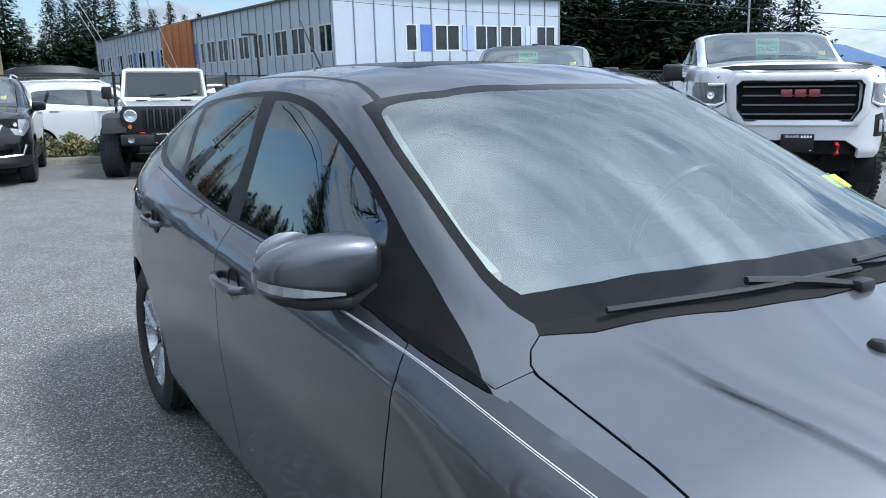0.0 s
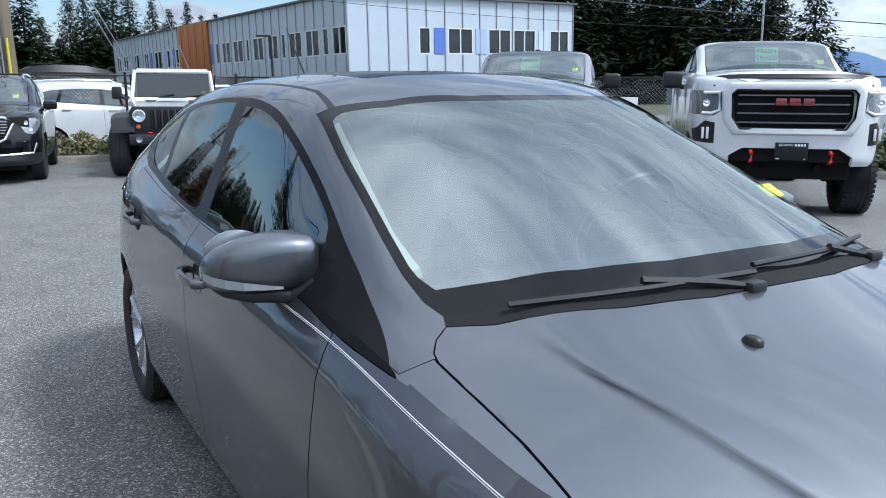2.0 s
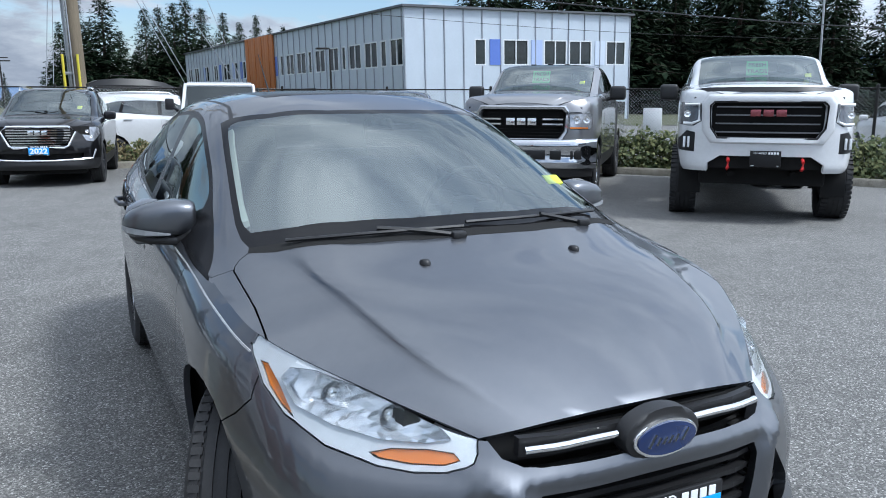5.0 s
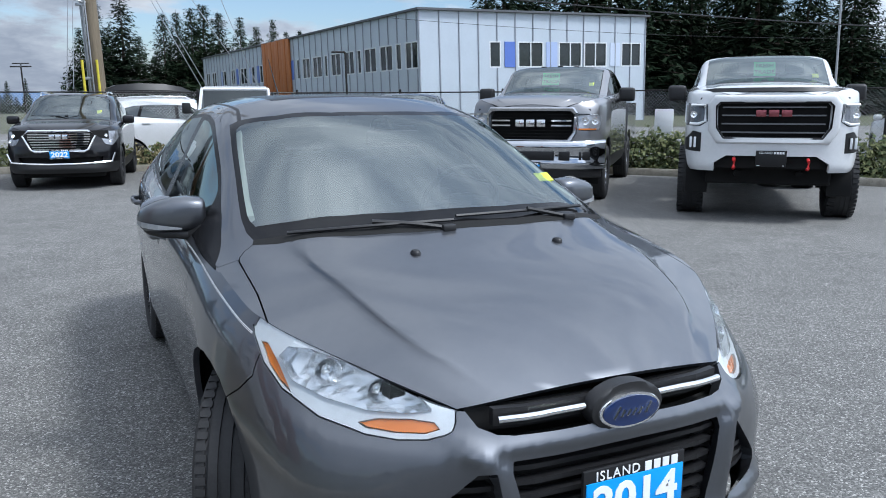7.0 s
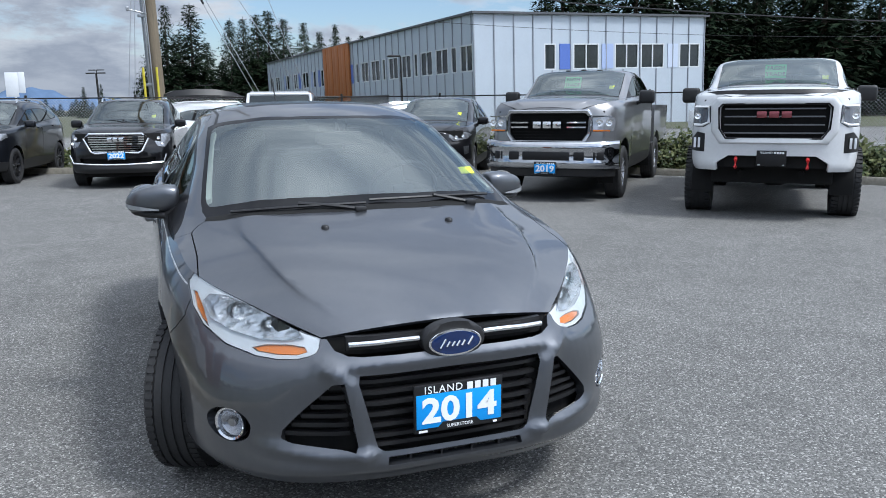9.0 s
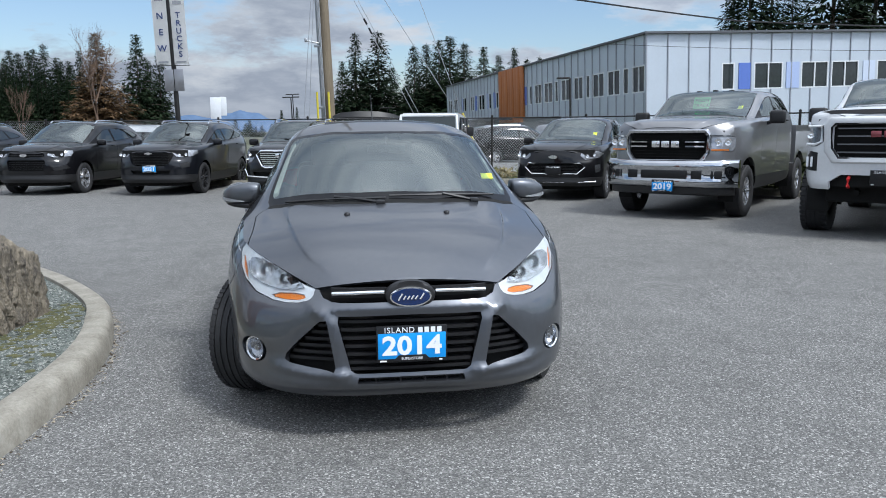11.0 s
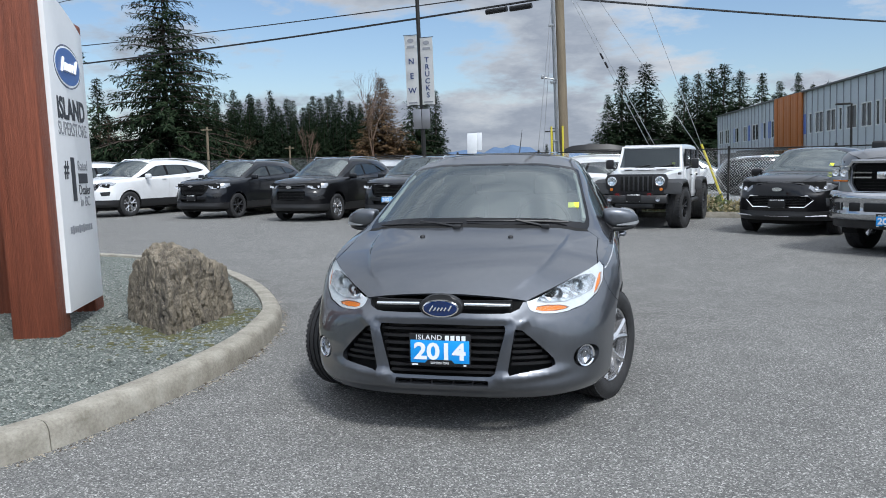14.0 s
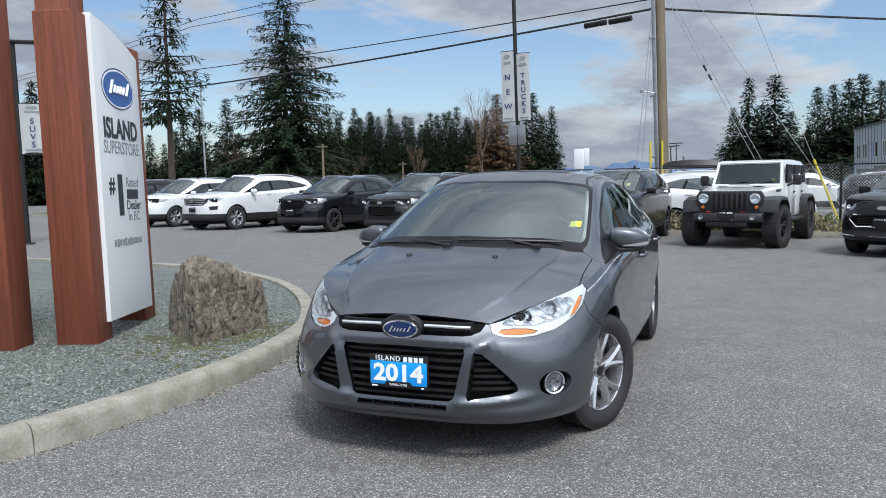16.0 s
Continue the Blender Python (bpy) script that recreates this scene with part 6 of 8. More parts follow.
tr, lv = fir_mesh(52, 20.0, 4.4, .8, .85, .12, .34, ragged=.65)
pine = tree("pine_tree", Matrix(), tr, lv, M_FIR, "tall pine with a bare trunk and open crown")
cx, cy = out(-19.9, 21.6, 1.5)
pine.matrix_basis = Matrix.Translation((cx, cy, -.3)) @ Matrix.Scale(17.0 / 20, 4)
pine["height"] = 20.0
for x, y, h in EASTP:
    fir_at(pine, x, y, h * 1.05, r.uniform(0, 6), 1.3)
for x, y, h in ((-32.6, 39.7, 6.9), (-34.1, 44.8, 8.2), (-36.0, 29.6, 7.8)):
    px, py = out(x, y, 1.5)
    fir_at(protos[1], px, py, 1.4 + (h - 1.4) * 1.5, r.uniform(0, 6))

# far hills, with the blue of distance haze put into their colour
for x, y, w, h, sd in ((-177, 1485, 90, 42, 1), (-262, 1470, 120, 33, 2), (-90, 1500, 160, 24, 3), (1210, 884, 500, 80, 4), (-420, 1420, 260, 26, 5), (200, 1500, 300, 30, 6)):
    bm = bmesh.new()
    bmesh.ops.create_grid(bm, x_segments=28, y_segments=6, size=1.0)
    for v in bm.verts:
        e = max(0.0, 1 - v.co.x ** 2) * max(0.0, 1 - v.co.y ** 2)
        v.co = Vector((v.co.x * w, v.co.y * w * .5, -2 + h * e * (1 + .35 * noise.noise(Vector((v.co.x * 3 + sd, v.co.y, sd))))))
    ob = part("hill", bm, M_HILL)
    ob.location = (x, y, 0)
    tagged(ob, "distant wooded hill with the blue of haze in its colour", "hill", "", "structure")


# ---- parked vehicles: one shell, shaped by each vehicle's own proportions ----
def remap(v, pairs, inverse=False):
    a, b = [p[0] for p in pairs], [p[1] for p in pairs]
    if inverse:
        a, b = b, a
    if v <= a[0]:
        return b[0] + (v - a[0])
    if v >= a[-1]:
        return b[-1] + (v - a[-1])
    return float(np.interp(v, a, b))


def vehicle(name, label, category, spec, group=""):
    car = empty(name, Matrix(), label, category, group)
    sx, kx, ym, zm = spec["sx"], spec["kx"], spec["y"], spec["z"]
    crown = spec.get("crown", 0.0)

    def place(p):
        wide = 1 + kx * max(0.0, p.z - .95)
        y = remap(p.y, ym)
        return Vector((p.x * sx * wide, y, remap(p.z, zm)))

    def flat(poly):
        return [(x / sx, remap(z, zm, True)) for x, z in poly]

    def flank(poly):
        return [(remap(y, ym, True), remap(z, zm, True)) for y, z in poly]

    def fy(x, z=.5):
        return remap(nose_y(x / sx), ym) + spec.get("lean", 0.0) * max(0, z - spec["zn"])

    bm = bmesh.new()
    L = bm.faces.layers.int.new("panel")
    B = bm.faces.layers.int.new("band")
    net_surface(bm, np.array(hatch_band()), 3, 5)
    for f in bm.faces:
        f[B] = 1
    net_surface(bm, np.array(hatch_top()), 5, 4)
    bmesh.ops.remove_doubles(bm, verts=bm.verts, dist=0.0006)
    for want in (0, 1):
        fs = [f for f in bm.faces if f[B] == want]
        bm.normal_update()
        if sum(f.normal.dot(f.calc_center_median() - Vector((0, 2.2, 0.7))) * f.calc_area() for f in fs) < 0:
            bmesh.ops.reverse_faces(bm, faces=fs)
    nose = lambda c, f: f[B] == 1 and c.y < .85
    fa, ra, rw = spec["fa"], spec["ra"], spec["r"]
    ar = rw + spec.get("arch", .05)
    for yc in (fa,) if spec.get("bed") else (fa, ra):
        carve(bm, L, 99, flank(disc_pts(yc, rw, ar, 20)), "x", lambda c, f: f[B] == 1 and c.x > .55)
    for pid, key in ((2, "lamp"), (98, "grille"), (97, "intake"), (3, "fog")):
        for poly in spec.get(key, ()):
            carve(bm, L, pid, flat(poly), "y", nose)
    hood_rear = [(.706, 1.085), (.55, .988), (.40, .935), (.20, .896), (-.02, .886)]
    ws_low = [(-.02, .925), (.20, .935), (.40, .975), (.55, 1.03), (.690, 1.118)]
    carve(bm, L, 4, [(-.02, -.1), (1, -.1), (1, .615), (.766, .615), (.752, .80), *hood_rear], "z", lambda c, f: f[B] == 0 and c.y < 1.35)
    wsk = lambda c, f: f[B] == 0 and .85 < c.y < 2.1
    carve(bm, L, 6, [*ws_low, (.645, 1.45), (.588, 1.84), (.578, 1.925), (.50, 1.888), (.30, 1.855), (-.02, 1.845)], "z", wsk)
    carve(bm, L, 5, [*hood_rear[::-1], *ws_low[::-1]], "z", lambda c, f: f[B] == 0 and c.y < 1.35)
    side = lambda c, f: f[B] == 0 and c.x > .5 and 1.0 < c.y < 3.95
    for w in spec["windows"]:
        carve(bm, L, 9, w, "x", side)
    carve(bm, L, 8, spec.get("dlo") or [(1.16, .94), (1.45, 1.045), (1.66, 1.115), (1.85, 1.195), (2.06, 1.275), (2.30, 1.302), (2.85, 1.312), (3.30, 1.290), (3.60, 1.225), (3.80, 1.150), (3.62, 1.098), (2.9, 1.048), (2.1, 1.002), (1.65, .981)], "x", side)
    zc = spec.get("clad", .26)
    carve(bm, L, 17, flank([(-.5, -.5), (-.5, zc), (9, zc), (9, -.5)]), "x", lambda c, f: f[B] == 1)
    carve(bm, L, 14, [(1.305, .80), (1.36, .50), (1.385, .20), (2.30, .20), (2.375, .6), (2.40, 1.05), (1.275, 1.05), (1.275, .94)], "x", lambda c, f: f[B] == 1 and c.x > .6)
    carve(bm, L, 15, [(2.40, 1.05), (2.375, .6), (2.30, .20), (3.10, .20), (3.19, .42), (3.33, .66), (3.46, .85), (3.52, 1.10)], "x", lambda c, f: f[B] == 1 and c.x > .6)
    carve(bm, L, 18, [(-1, -1), (-1, 1), (2, 1), (2, -1)], "y", lambda c, f: f[B] == 1 and c.y < .58)

    def panel(nm, pids, material, label="", gap=.0025, rim=.02, mirror=True, flip=False):
        p = take(bm, L, pids, 0, 0, mirror, flip)
        if not len(p.faces):
            p.free()
            return None
        for v in p.verts:
            s = -1 if v.co.x < 0 else 1
            q = place(Vector((abs(v.co.x), v.co.y, v.co.z)))
            v.co = Vector((s * q.x, q.y, q.z))
        p2 = finish(p, gap, rim)
        return part(nm, p2, material, car, label)

    def finish(p, gap, rim):
        p.normal_update()
        if gap:
            draw_in(p, gap)
        if rim:
            p.normal_update()
            edge = [e for e in p.edges if e.is_boundary]
            nor = rim_normals(edge)
            for e in edge:
                e.smooth = False
            rr = bmesh.ops.extrude_edge_only(p, edges=edge)
            for v in rr["geom"]:
                if isinstance(v, bmesh.types.BMVert):
                    v.co -= nor.get(v.co.copy().freeze(), Vector((0, 0, 0))) * rim
        return p

    P = spec["paint"]
    panel("front_bumper", {18}, P, rim=.04)
    panel("bonnet", {4}, spec.get("hood_paint", P), gap=.004)
    panel("scuttle", {5}, M_PLASTIC, gap=0, rim=0)
    g = panel("windscreen", {6}, M_CARGLASS, "windscreen reflecting the sky", gap=.012, rim=.01)
    g.visible_shadow = False
    panel("body_shell", {0}, P, gap=0, rim=.02)
    panel("lower_cladding", {17}, spec.get("clad_mat", M_PLASTIC), "black lower cladding", gap=0, rim=.02)
    if spec.get("fog"):
        for flip in (False, True):
            panel("fog_light", {3}, spec.get("fog_mat", M_DARKCHROME), "front fog light surround", rim=.03, mirror=False, flip=flip)
    for flip in (False, True):
        s = -1 if flip else 1
        for nm, pid, mt, gp, rm in (("front_door", 14, P, .003, .02), ("rear_door", 15, P, .003, .02), ("window_trim", 8, spec.get("trim", M_GLOSSB), 0, .01)):
            panel(nm, {pid}, mt, "", gp, rm, False, flip)
        g = panel("side_window", {9}, M_TINT, "dark side glass", 0, 0, False, flip)
        if g:
            g.visible_shadow = False
        lp = panel("headlight", {2}, spec.get("lamp_mat", M_CLEARLAMP), "clear headlight", .004, .03, False, flip)
        for cx, cz, rr in spec.get("bulbs", ()):
            b2 = bmesh.new()
            lathe(b2, [(rr, -.014), (rr * .86, -.010), (rr * .5, -.004), (.004, -.012)], 16, axis="y", origin=(s * cx, fy(cx, cz) + spec.get("bulb_dy", .03), cz))
            part("reflector", b2, M_REFLECT, lp)
        # mirror
        mx, my, mz = spec["mirror"]
        ms = spec.get("mirror_size", (.21, .12, .15))
        b2 = bmesh.new()
        box(b2, (s * mx, my, mz), ms, .045, seg=3)
        mo = part("door_mirror", b2, spec.get("mirror_paint", P), car, "door mirror")
        b2 = bmesh.new()
        tube(b2, [(s * (mx - ms[0] * .4), my + .01, mz - ms[2] * .35), (s * (mx - ms[0] * .9), my + .02, mz - ms[2] * .55)], .032, 8)
        part("mirror_foot", b2, M_PLASTIC, mo)
        for yh in (2.19, 3.10):
            b2 = bmesh.new()
            q = place(Vector((.905, yh, .865 + (yh - 2.19) * .04)))
            box(b2, (s * (q.x + .012), q.y, q.z), (.028, .19, .030), .010)
            part("door_handle", b2, spec.get("handle", P), car)
        if spec.get("rails"):
            b2 = bmesh.new()
            pts = [place(Vector((.515, yy, zz))) + Vector((0, 0, dz)) for yy, zz, dz in ((2.0, 1.405, .0), (2.12, 1.425, .05), (2.8, 1.435, .055), (3.4, 1.41, .055), (3.75, 1.375, .0))]
            tube(b2, [(s * p.x, p.y, p.z) for p in pts], .016, 6)
            part("roof_rail", b2, spec["rails"], car, "raised roof rail")
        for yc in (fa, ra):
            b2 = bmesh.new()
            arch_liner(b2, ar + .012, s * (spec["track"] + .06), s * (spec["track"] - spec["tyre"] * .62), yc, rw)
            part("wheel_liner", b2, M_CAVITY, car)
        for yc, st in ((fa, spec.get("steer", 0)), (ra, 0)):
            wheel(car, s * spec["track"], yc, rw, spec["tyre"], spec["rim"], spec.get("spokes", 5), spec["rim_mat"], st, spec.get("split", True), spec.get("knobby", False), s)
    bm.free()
    # near-black nose sheet and underside block stand for shade; then the cabin
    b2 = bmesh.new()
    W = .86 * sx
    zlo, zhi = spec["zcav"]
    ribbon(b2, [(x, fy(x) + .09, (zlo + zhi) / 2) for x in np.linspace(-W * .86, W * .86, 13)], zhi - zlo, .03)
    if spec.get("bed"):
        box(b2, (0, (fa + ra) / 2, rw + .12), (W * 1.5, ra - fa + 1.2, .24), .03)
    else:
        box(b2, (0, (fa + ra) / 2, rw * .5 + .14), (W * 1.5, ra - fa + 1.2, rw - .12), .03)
    part("underbody", b2, M_CAVITY, car, "near-black nose sheet and underside block standing for shade", smooth=False)
    b2 = bmesh.new()
    belt = remap(.97, zm)
    yc0 = remap(1.25, ym)
    box(b2, (0, yc0, belt - .12), (W * 1.55, .55, .25), .06)
    part("dashboard", b2, M_DASH, car)
    for s in (-1, 1):
        b2 = bmesh.new()
        box(b2, (s * .40 * sx, remap(2.35, ym), belt - .08), (.48, .14, .56), .05)
        box(b2, (s * .40 * sx, remap(2.40, ym), belt + .28), (.26, .09, .16), .04)
        part("front_seat", b2, M_SEAT, car)
    b2 = bmesh.new()
    box(b2, (0, remap(3.2, ym), belt - .05), (W * 1.4, .16, .6), .05)
    part("rear_bench", b2, M_SEAT, car)
    if spec.get("bed"):
        y0, y1, zb0, zb1 = spec["bed"]
        for s in (-1, 1):
            b2 = bmesh.new()
            prof = [(y0, zb0), (ra - ar * .98, zb0)]
            prof += [(ra - ar * math.cos(t), max(zb0, rw + ar * math.sin(t))) for t in np.linspace(.35, math.pi - .35, 9)]
            prof += [(ra + ar * .98, zb0), (y1, zb0 + .08), (y1, zb1), (y0, zb1)]
            prism(b2, [(a, b) for a, b in prof], .09, Matrix(((0, 0, s, s * (.905 * sx - .09)), (1, 0, 0, 0), (0, 1, 0, 0), (0, 0, 0, 1))))
            bmesh.ops.recalc_face_normals(b2, faces=b2.faces)
            part("bed_side", b2, P, car, "painted side of the load bed", smooth=False)
        b2 = bmesh.new()
        box(b2, (0, (y0 + y1) / 2, zb0 + .22), (1.7 * sx, y1 - y0 - .02, .06))
        box(b2, (0, y1 - .03, (zb0 + zb1) / 2), (1.62 * sx, .06, zb1 - zb0))
        part("bed_floor", b2, P, car, smooth=False)
    return car, fy


M_CARGLASS = glass("parked_windscreen", (.40, .46, .45), ior=2.90)
M_DARKGLASS = glass("dark_flat_glass", (.12, .14, .15), ior=1.75)
M_CLEARLAMP = mat("clear_lamp_unit", (.30, .31, .33), .14, metal=.6, coat=1.0, vary=.6, vscale=14, bump=.25, bscale=60)
M_SMOKELAMP = mat("smoked_lamp_unit", (.10, .105, .115), .16, metal=.5, coat=1.0, vary=.5, vscale=12, bump=.25, bscale=60)
M_FLARE = mat("grey_plastic_flare", (.030, .031, .033), .6, vary=.2, vscale=20, bump=.2, bscale=400)
M_STRIP = mat("white_lamp_strip", (.80, .82, .84), .25, coat=.6, vary=.05)
SUV_WIN = [[(1.62, 1.000), (1.66, 1.095), (1.85, 1.180), (2.06, 1.262), (2.20, 1.282), (2.33, 1.292), (2.345, 1.026)],
           [(2.43, 1.030), (2.42, 1.296), (2.85, 1.302), (3.10, 1.292), (3.205, 1.080)],
           [(3.27, 1.085), (3.165, 1.288), (3.40, 1.268), (3.60, 1.210), (3.72, 1.155), (3.62, 1.118)]]


def bars(car, fy, zs, xw, h, material, name, label, dy=.02, depth=.03, taper=0.0):
    b2 = bmesh.new()
    for i, z in enumerate(zs):
        w = xw - taper * i
        ribbon(b2, [(x, fy(x, z) + dy, z) for x in np.linspace(-w, w, 11)], h, depth)
    return part(name, b2, material, car, label, smooth=False)


def frame_line(car, fy, pts, r, material, name, label, dy=0.0, parent=None):
    b2 = bmesh.new()
    full = [(x, fy(x, z) + dy, z) for x, z in pts]
    tube(b2, full, r, 6)
    return part(name, b2, material, parent or car, label)


def grille_ring(car, fy, inner, outer, material, name, label, proud=.03, back=.05):
    """A moulded frame round a grille, following the nose."""
    def round_trip(pts):
        full = mirrored(pts)
        res = []
        for (x0, z0), (x1, z1) in zip(full, [*full[1:], full[0]]):
            n = 10 if x0 * x1 < 0 else 4
            res += [(x0 + (x1 - x0) * t / n, z0 + (z1 - z0) * t / n) for t in range(n)]
        return res
    I, O = round_trip(inner), round_trip(outer)
    M = [((a[0] * .35 + b[0] * .65), (a[1] * .35 + b[1] * .65)) for a, b in zip(I, O)]
    b2 = bmesh.new()
    rows = [[b2.verts.new((x, fy(x, z) + d, z)) for x, z in loop] for loop, d in ((I, back), (I, -proud * .8), (M, -proud), (O, -proud * .2), (O, back))]
    for a, b in zip(rows, rows[1:]):
        for i in range(len(a)):
            j = (i + 1) % len(a)
            b2.faces.new((a[i], a[j], b[j], b[i]))
    bmesh.ops.recalc_face_normals(b2, faces=b2.faces)
    return part(name, b2, material, car, label, sharp=50)


def mirrored(pts):
    return [*pts, *[(-x, z) for x, z in pts[::-1]]]


def suv_spec(paint, L=4.6, H=1.66, fa=.92, ra=3.64, **kw):
    k = L / 4.39
    sp = dict(paint=paint, sx=1.01, kx=.22, y=[(0, 0), (.62, .50), (.895, fa), (1.1, 1.22), (1.9, 2.02), (3.545, ra + .10), (3.95, L - .36), (4.30, L - .09), (4.39, L)],
              z=[(.18, .26), (.39, .48), (.62, .78), (.69, .93), (.735, .985), (.84, 1.06), (.99, 1.15), (1.36, H - .13), (1.42, H - .055), (1.48, H)], fa=fa, ra=ra, r=.355, track=.785, tyre=.23, rim=.24, rim_mat=M_DALLOY,
              windows=SUV_WIN, zn=.5, zcav=(.32, 1.0), clad=.46, mirror=(.98, 1.62, 1.16), rails=M_CHROME, steer=0)
    sp.update(kw)
    return sp


def small_badge(car, fy, z, w, h, material, y_off=-.012, shape="oval", name="badge"):
    b2 = bmesh.new()
    y = fy(0, z) + y_off
    if shape == "oval":
        prism(b2, oval(0, 0, w / 2, h / 2, 18), .02, Matrix.Translation((0, y + .012, z)) @ FRONT)
    elif shape == "tie":
        prism(b2, [(-w / 2, -h * .22), (-w * .18, -h * .22), (-w * .18, -h / 2), (w * .18, -h / 2), (w * .18, -h * .22), (w / 2, -h * .22), (w / 2, h * .22), (w * .18, h * .22), (w * .18, h / 2), (-w * .18, h / 2), (-w * .18, h * .22), (-w / 2, h * .22)], .02, Matrix.Translation((0, y + .012, z)) @ FRONT)
    else:
        n = int(shape)
        for i in range(n):
            box(b2, (-w / 2 + w * (i + .5) / n, y, z), (w / n * .82, .022, h), .006)
    return part(name, b2, material, car)


# charcoal crossover, built once and parked twice
eq, fyq = vehicle("crossover_car", "charcoal compact crossover with black wheels on asphalt", "car", suv_spec(
    M_CHAR, lamp=[[(.48, .93), (.56, .845), (.82, .86), (.88, .92), (.86, 1.0), (.5, 1.02)]], grille=[[(-.01, .955), (.46, .955), (.50, .90), (.40, .70), (.32, .66), (-.01, .66)]],
    intake=[[(-.01, .56), (.45, .56), (.40, .48), (-.01, .48)]], fog=[[(.62, .70), (.78, .74), (.80, .64), (.66, .60)]], fog_mat=M_SATIN, bulbs=((.62, .895, .035), (.74, .905, .035))), "dark crossovers in the row")
bars(eq, fyq, [.69 + .035 * i for i in range(8)], .40, .012, M_SATIN, "grille", "black mesh grille", .03)
bars(eq, fyq, [.93], .46, .03, M_GLOSSB, "grille_bar", "", .0)
small_badge(eq, fyq, .93, .16, .06, M_CHROME, -.03, "tie")
eq2 = copy_thing(eq, pose(-10.62, 16.15, 0, 0, 0, -11))
eq.matrix_basis = pose(-4.42, 14.45, 0, 0, 0, -11)
dealer_plate(eq, -.03, .60, "2021")
dealer_plate(eq2, -.03, .60, "", dark=True)

ku, fyk = vehicle("crossover_car", "black compact crossover with bright alloy wheels", "car", suv_spec(
    M_BLACKP, H=1.68, rim_mat=M_ALLOY, lamp=[[(.46, .90), (.58, .845), (.84, .87), (.86, .94), (.84, 1.0), (.5, .99)]], grille=[[(-.01, .93), (.40, .93), (.42, .87), (-.01, .865)], [(-.01, .79), (.42, .79), (.44, .74), (.40, .57), (-.01, .55)]],
    fog=[[(.56, .60), (.80, .68), (.84, .60), (.64, .55)]], fog_mat=M_SATIN, bulbs=((.60, .90, .035), (.74, .915, .035))), "dark crossovers in the row")
bars(ku, fyk, [.58 + .04 * i for i in range(5)], .41, .012, M_SATIN, "grille", "black slatted lower grille", .03)
bars(ku, fyk, [.897], .40, .022, M_SATIN, "grille_bar", "", .0)
small_badge(ku, fyk, .90, .17, .07, M_CHROME, -.03)
ku.matrix_basis = pose(-7.25, 15.13, 0, 0, 0, -11)

te, fyt = vehicle("crossover_car", "black crossover with a large chrome mesh grille", "car", suv_spec(
    M_BLACKP, L=4.63, H=1.66, rails=M_CHROME, lamp=[[(.60, .98), (.62, .90), (.70, .76), (.80, .74), (.88, .86), (.87, .99)]], grille=[[(-.01, 1.0), (.46, 1.0), (.56, .92), (.44, .69), (.38, .66), (-.01, .66)]],
    intake=[[(-.01, .55), (.66, .56), (.62, .44), (-.01, .42)]], bulbs=((.72, .92, .03), (.78, .83, .028))))
for k, z in enumerate([.69 + .042 * i for i in range(7)]):
    bars(te, fyt, [z], .40 + .02 * min(k, 4), .020, M_CHROME, "grille_bar", "chrome grille bar", .012)
frame_line(te, fyt, [*mirrored([(.46, 1.0), (.56, .92), (.44, .69), (.38, .655)]), (.46, 1.0)], .020, M_CHROME, "grille_frame", "chrome grille frame", -.004)
frame_line(te, fyt, mirrored([(.84, .62), (.78, .47), (.5, .455), (.2, .445)]), .016, M_CHROME, "bumper_strip", "chrome bumper strip", -.006)
small_badge(te, fyt, .90, .30, .075, M_CHROME, -.03, "3")
dealer_plate(te, -.035, .615, "2022")
te.matrix_basis = pose(-1.46, 13.12, 0, 0, 0, -8)

es, fye = vehicle("crossover_car", "black compact crossover with a chrome-edged grille", "car", suv_spec(
    M_BLACKP, L=4.58, H=1.66, rim_mat=M_ALLOY, spokes=7, rails=None, lamp=[[(.50, .88), (.60, .80), (.82, .84), (.88, .92), (.80, .97), (.52, .95)]], grille=[[(-.01, .74), (.52, .74), (.60, .66), (.46, .53), (-.01, .52)]],
    fog=[[(.76, .70), (.84, .72), (.85, .58), (.78, .55)]], bulbs=((.64, .88, .035), (.76, .90, .03))))
frame_line(es, fye, [*mirrored([(.52, .74), (.60, .66), (.46, .53)]), (.52, .74)], .012, M_CHROME, "grille_frame", "chrome grille frame", -.002)
bars(es, fye, [.55 + .03 * i for i in range(7)], .47, .010, M_SATIN, "grille", "black mesh grille", .03)
small_badge(es, fye, .86, .18, .07, M_CHROME, -.03)
dealer_plate(es, -.03, .60, "", dark=True)
frame_line(es, fye, mirrored([(.80, .38), (.5, .37), (.2, .365)]), .014, M_ALLOY, "bumper_strip", "silver bumper strip", -.004)
es.matrix_basis = pose(3.87, 11.56, 0, 0, 0, -30)

ex, fyx = vehicle("suv_car", "white three-row SUV with black lower trim and alloy wheels", "car", suv_spec(
    M_WHITE, L=5.0, H=1.78, fa=.95, ra=3.82, r=.385, rim=.26, rim_mat=M_ALLOY, sx=1.08, track=.85, mirror=(1.05, 1.62, 1.22), clad=.52, rails=M_WHITE, z=[(.18, .28), (.39, .52), (.62, .82), (.735, 1.05), (.99, 1.20), (1.48, 1.77)],
    lamp=[[(.56, 1.02), (.58, .93), (.86, .95), (.90, 1.02), (.86, 1.07)]], grille=[[(-.01, 1.02), (.54, 1.02), (.55, .90), (.46, .80), (-.01, .79)]], fog=[[(.62, .76), (.84, .78), (.84, .66), (.66, .65)]], fog_mat=M_SATIN, bulbs=((.66, .98, .03), (.78, .99, .03))))
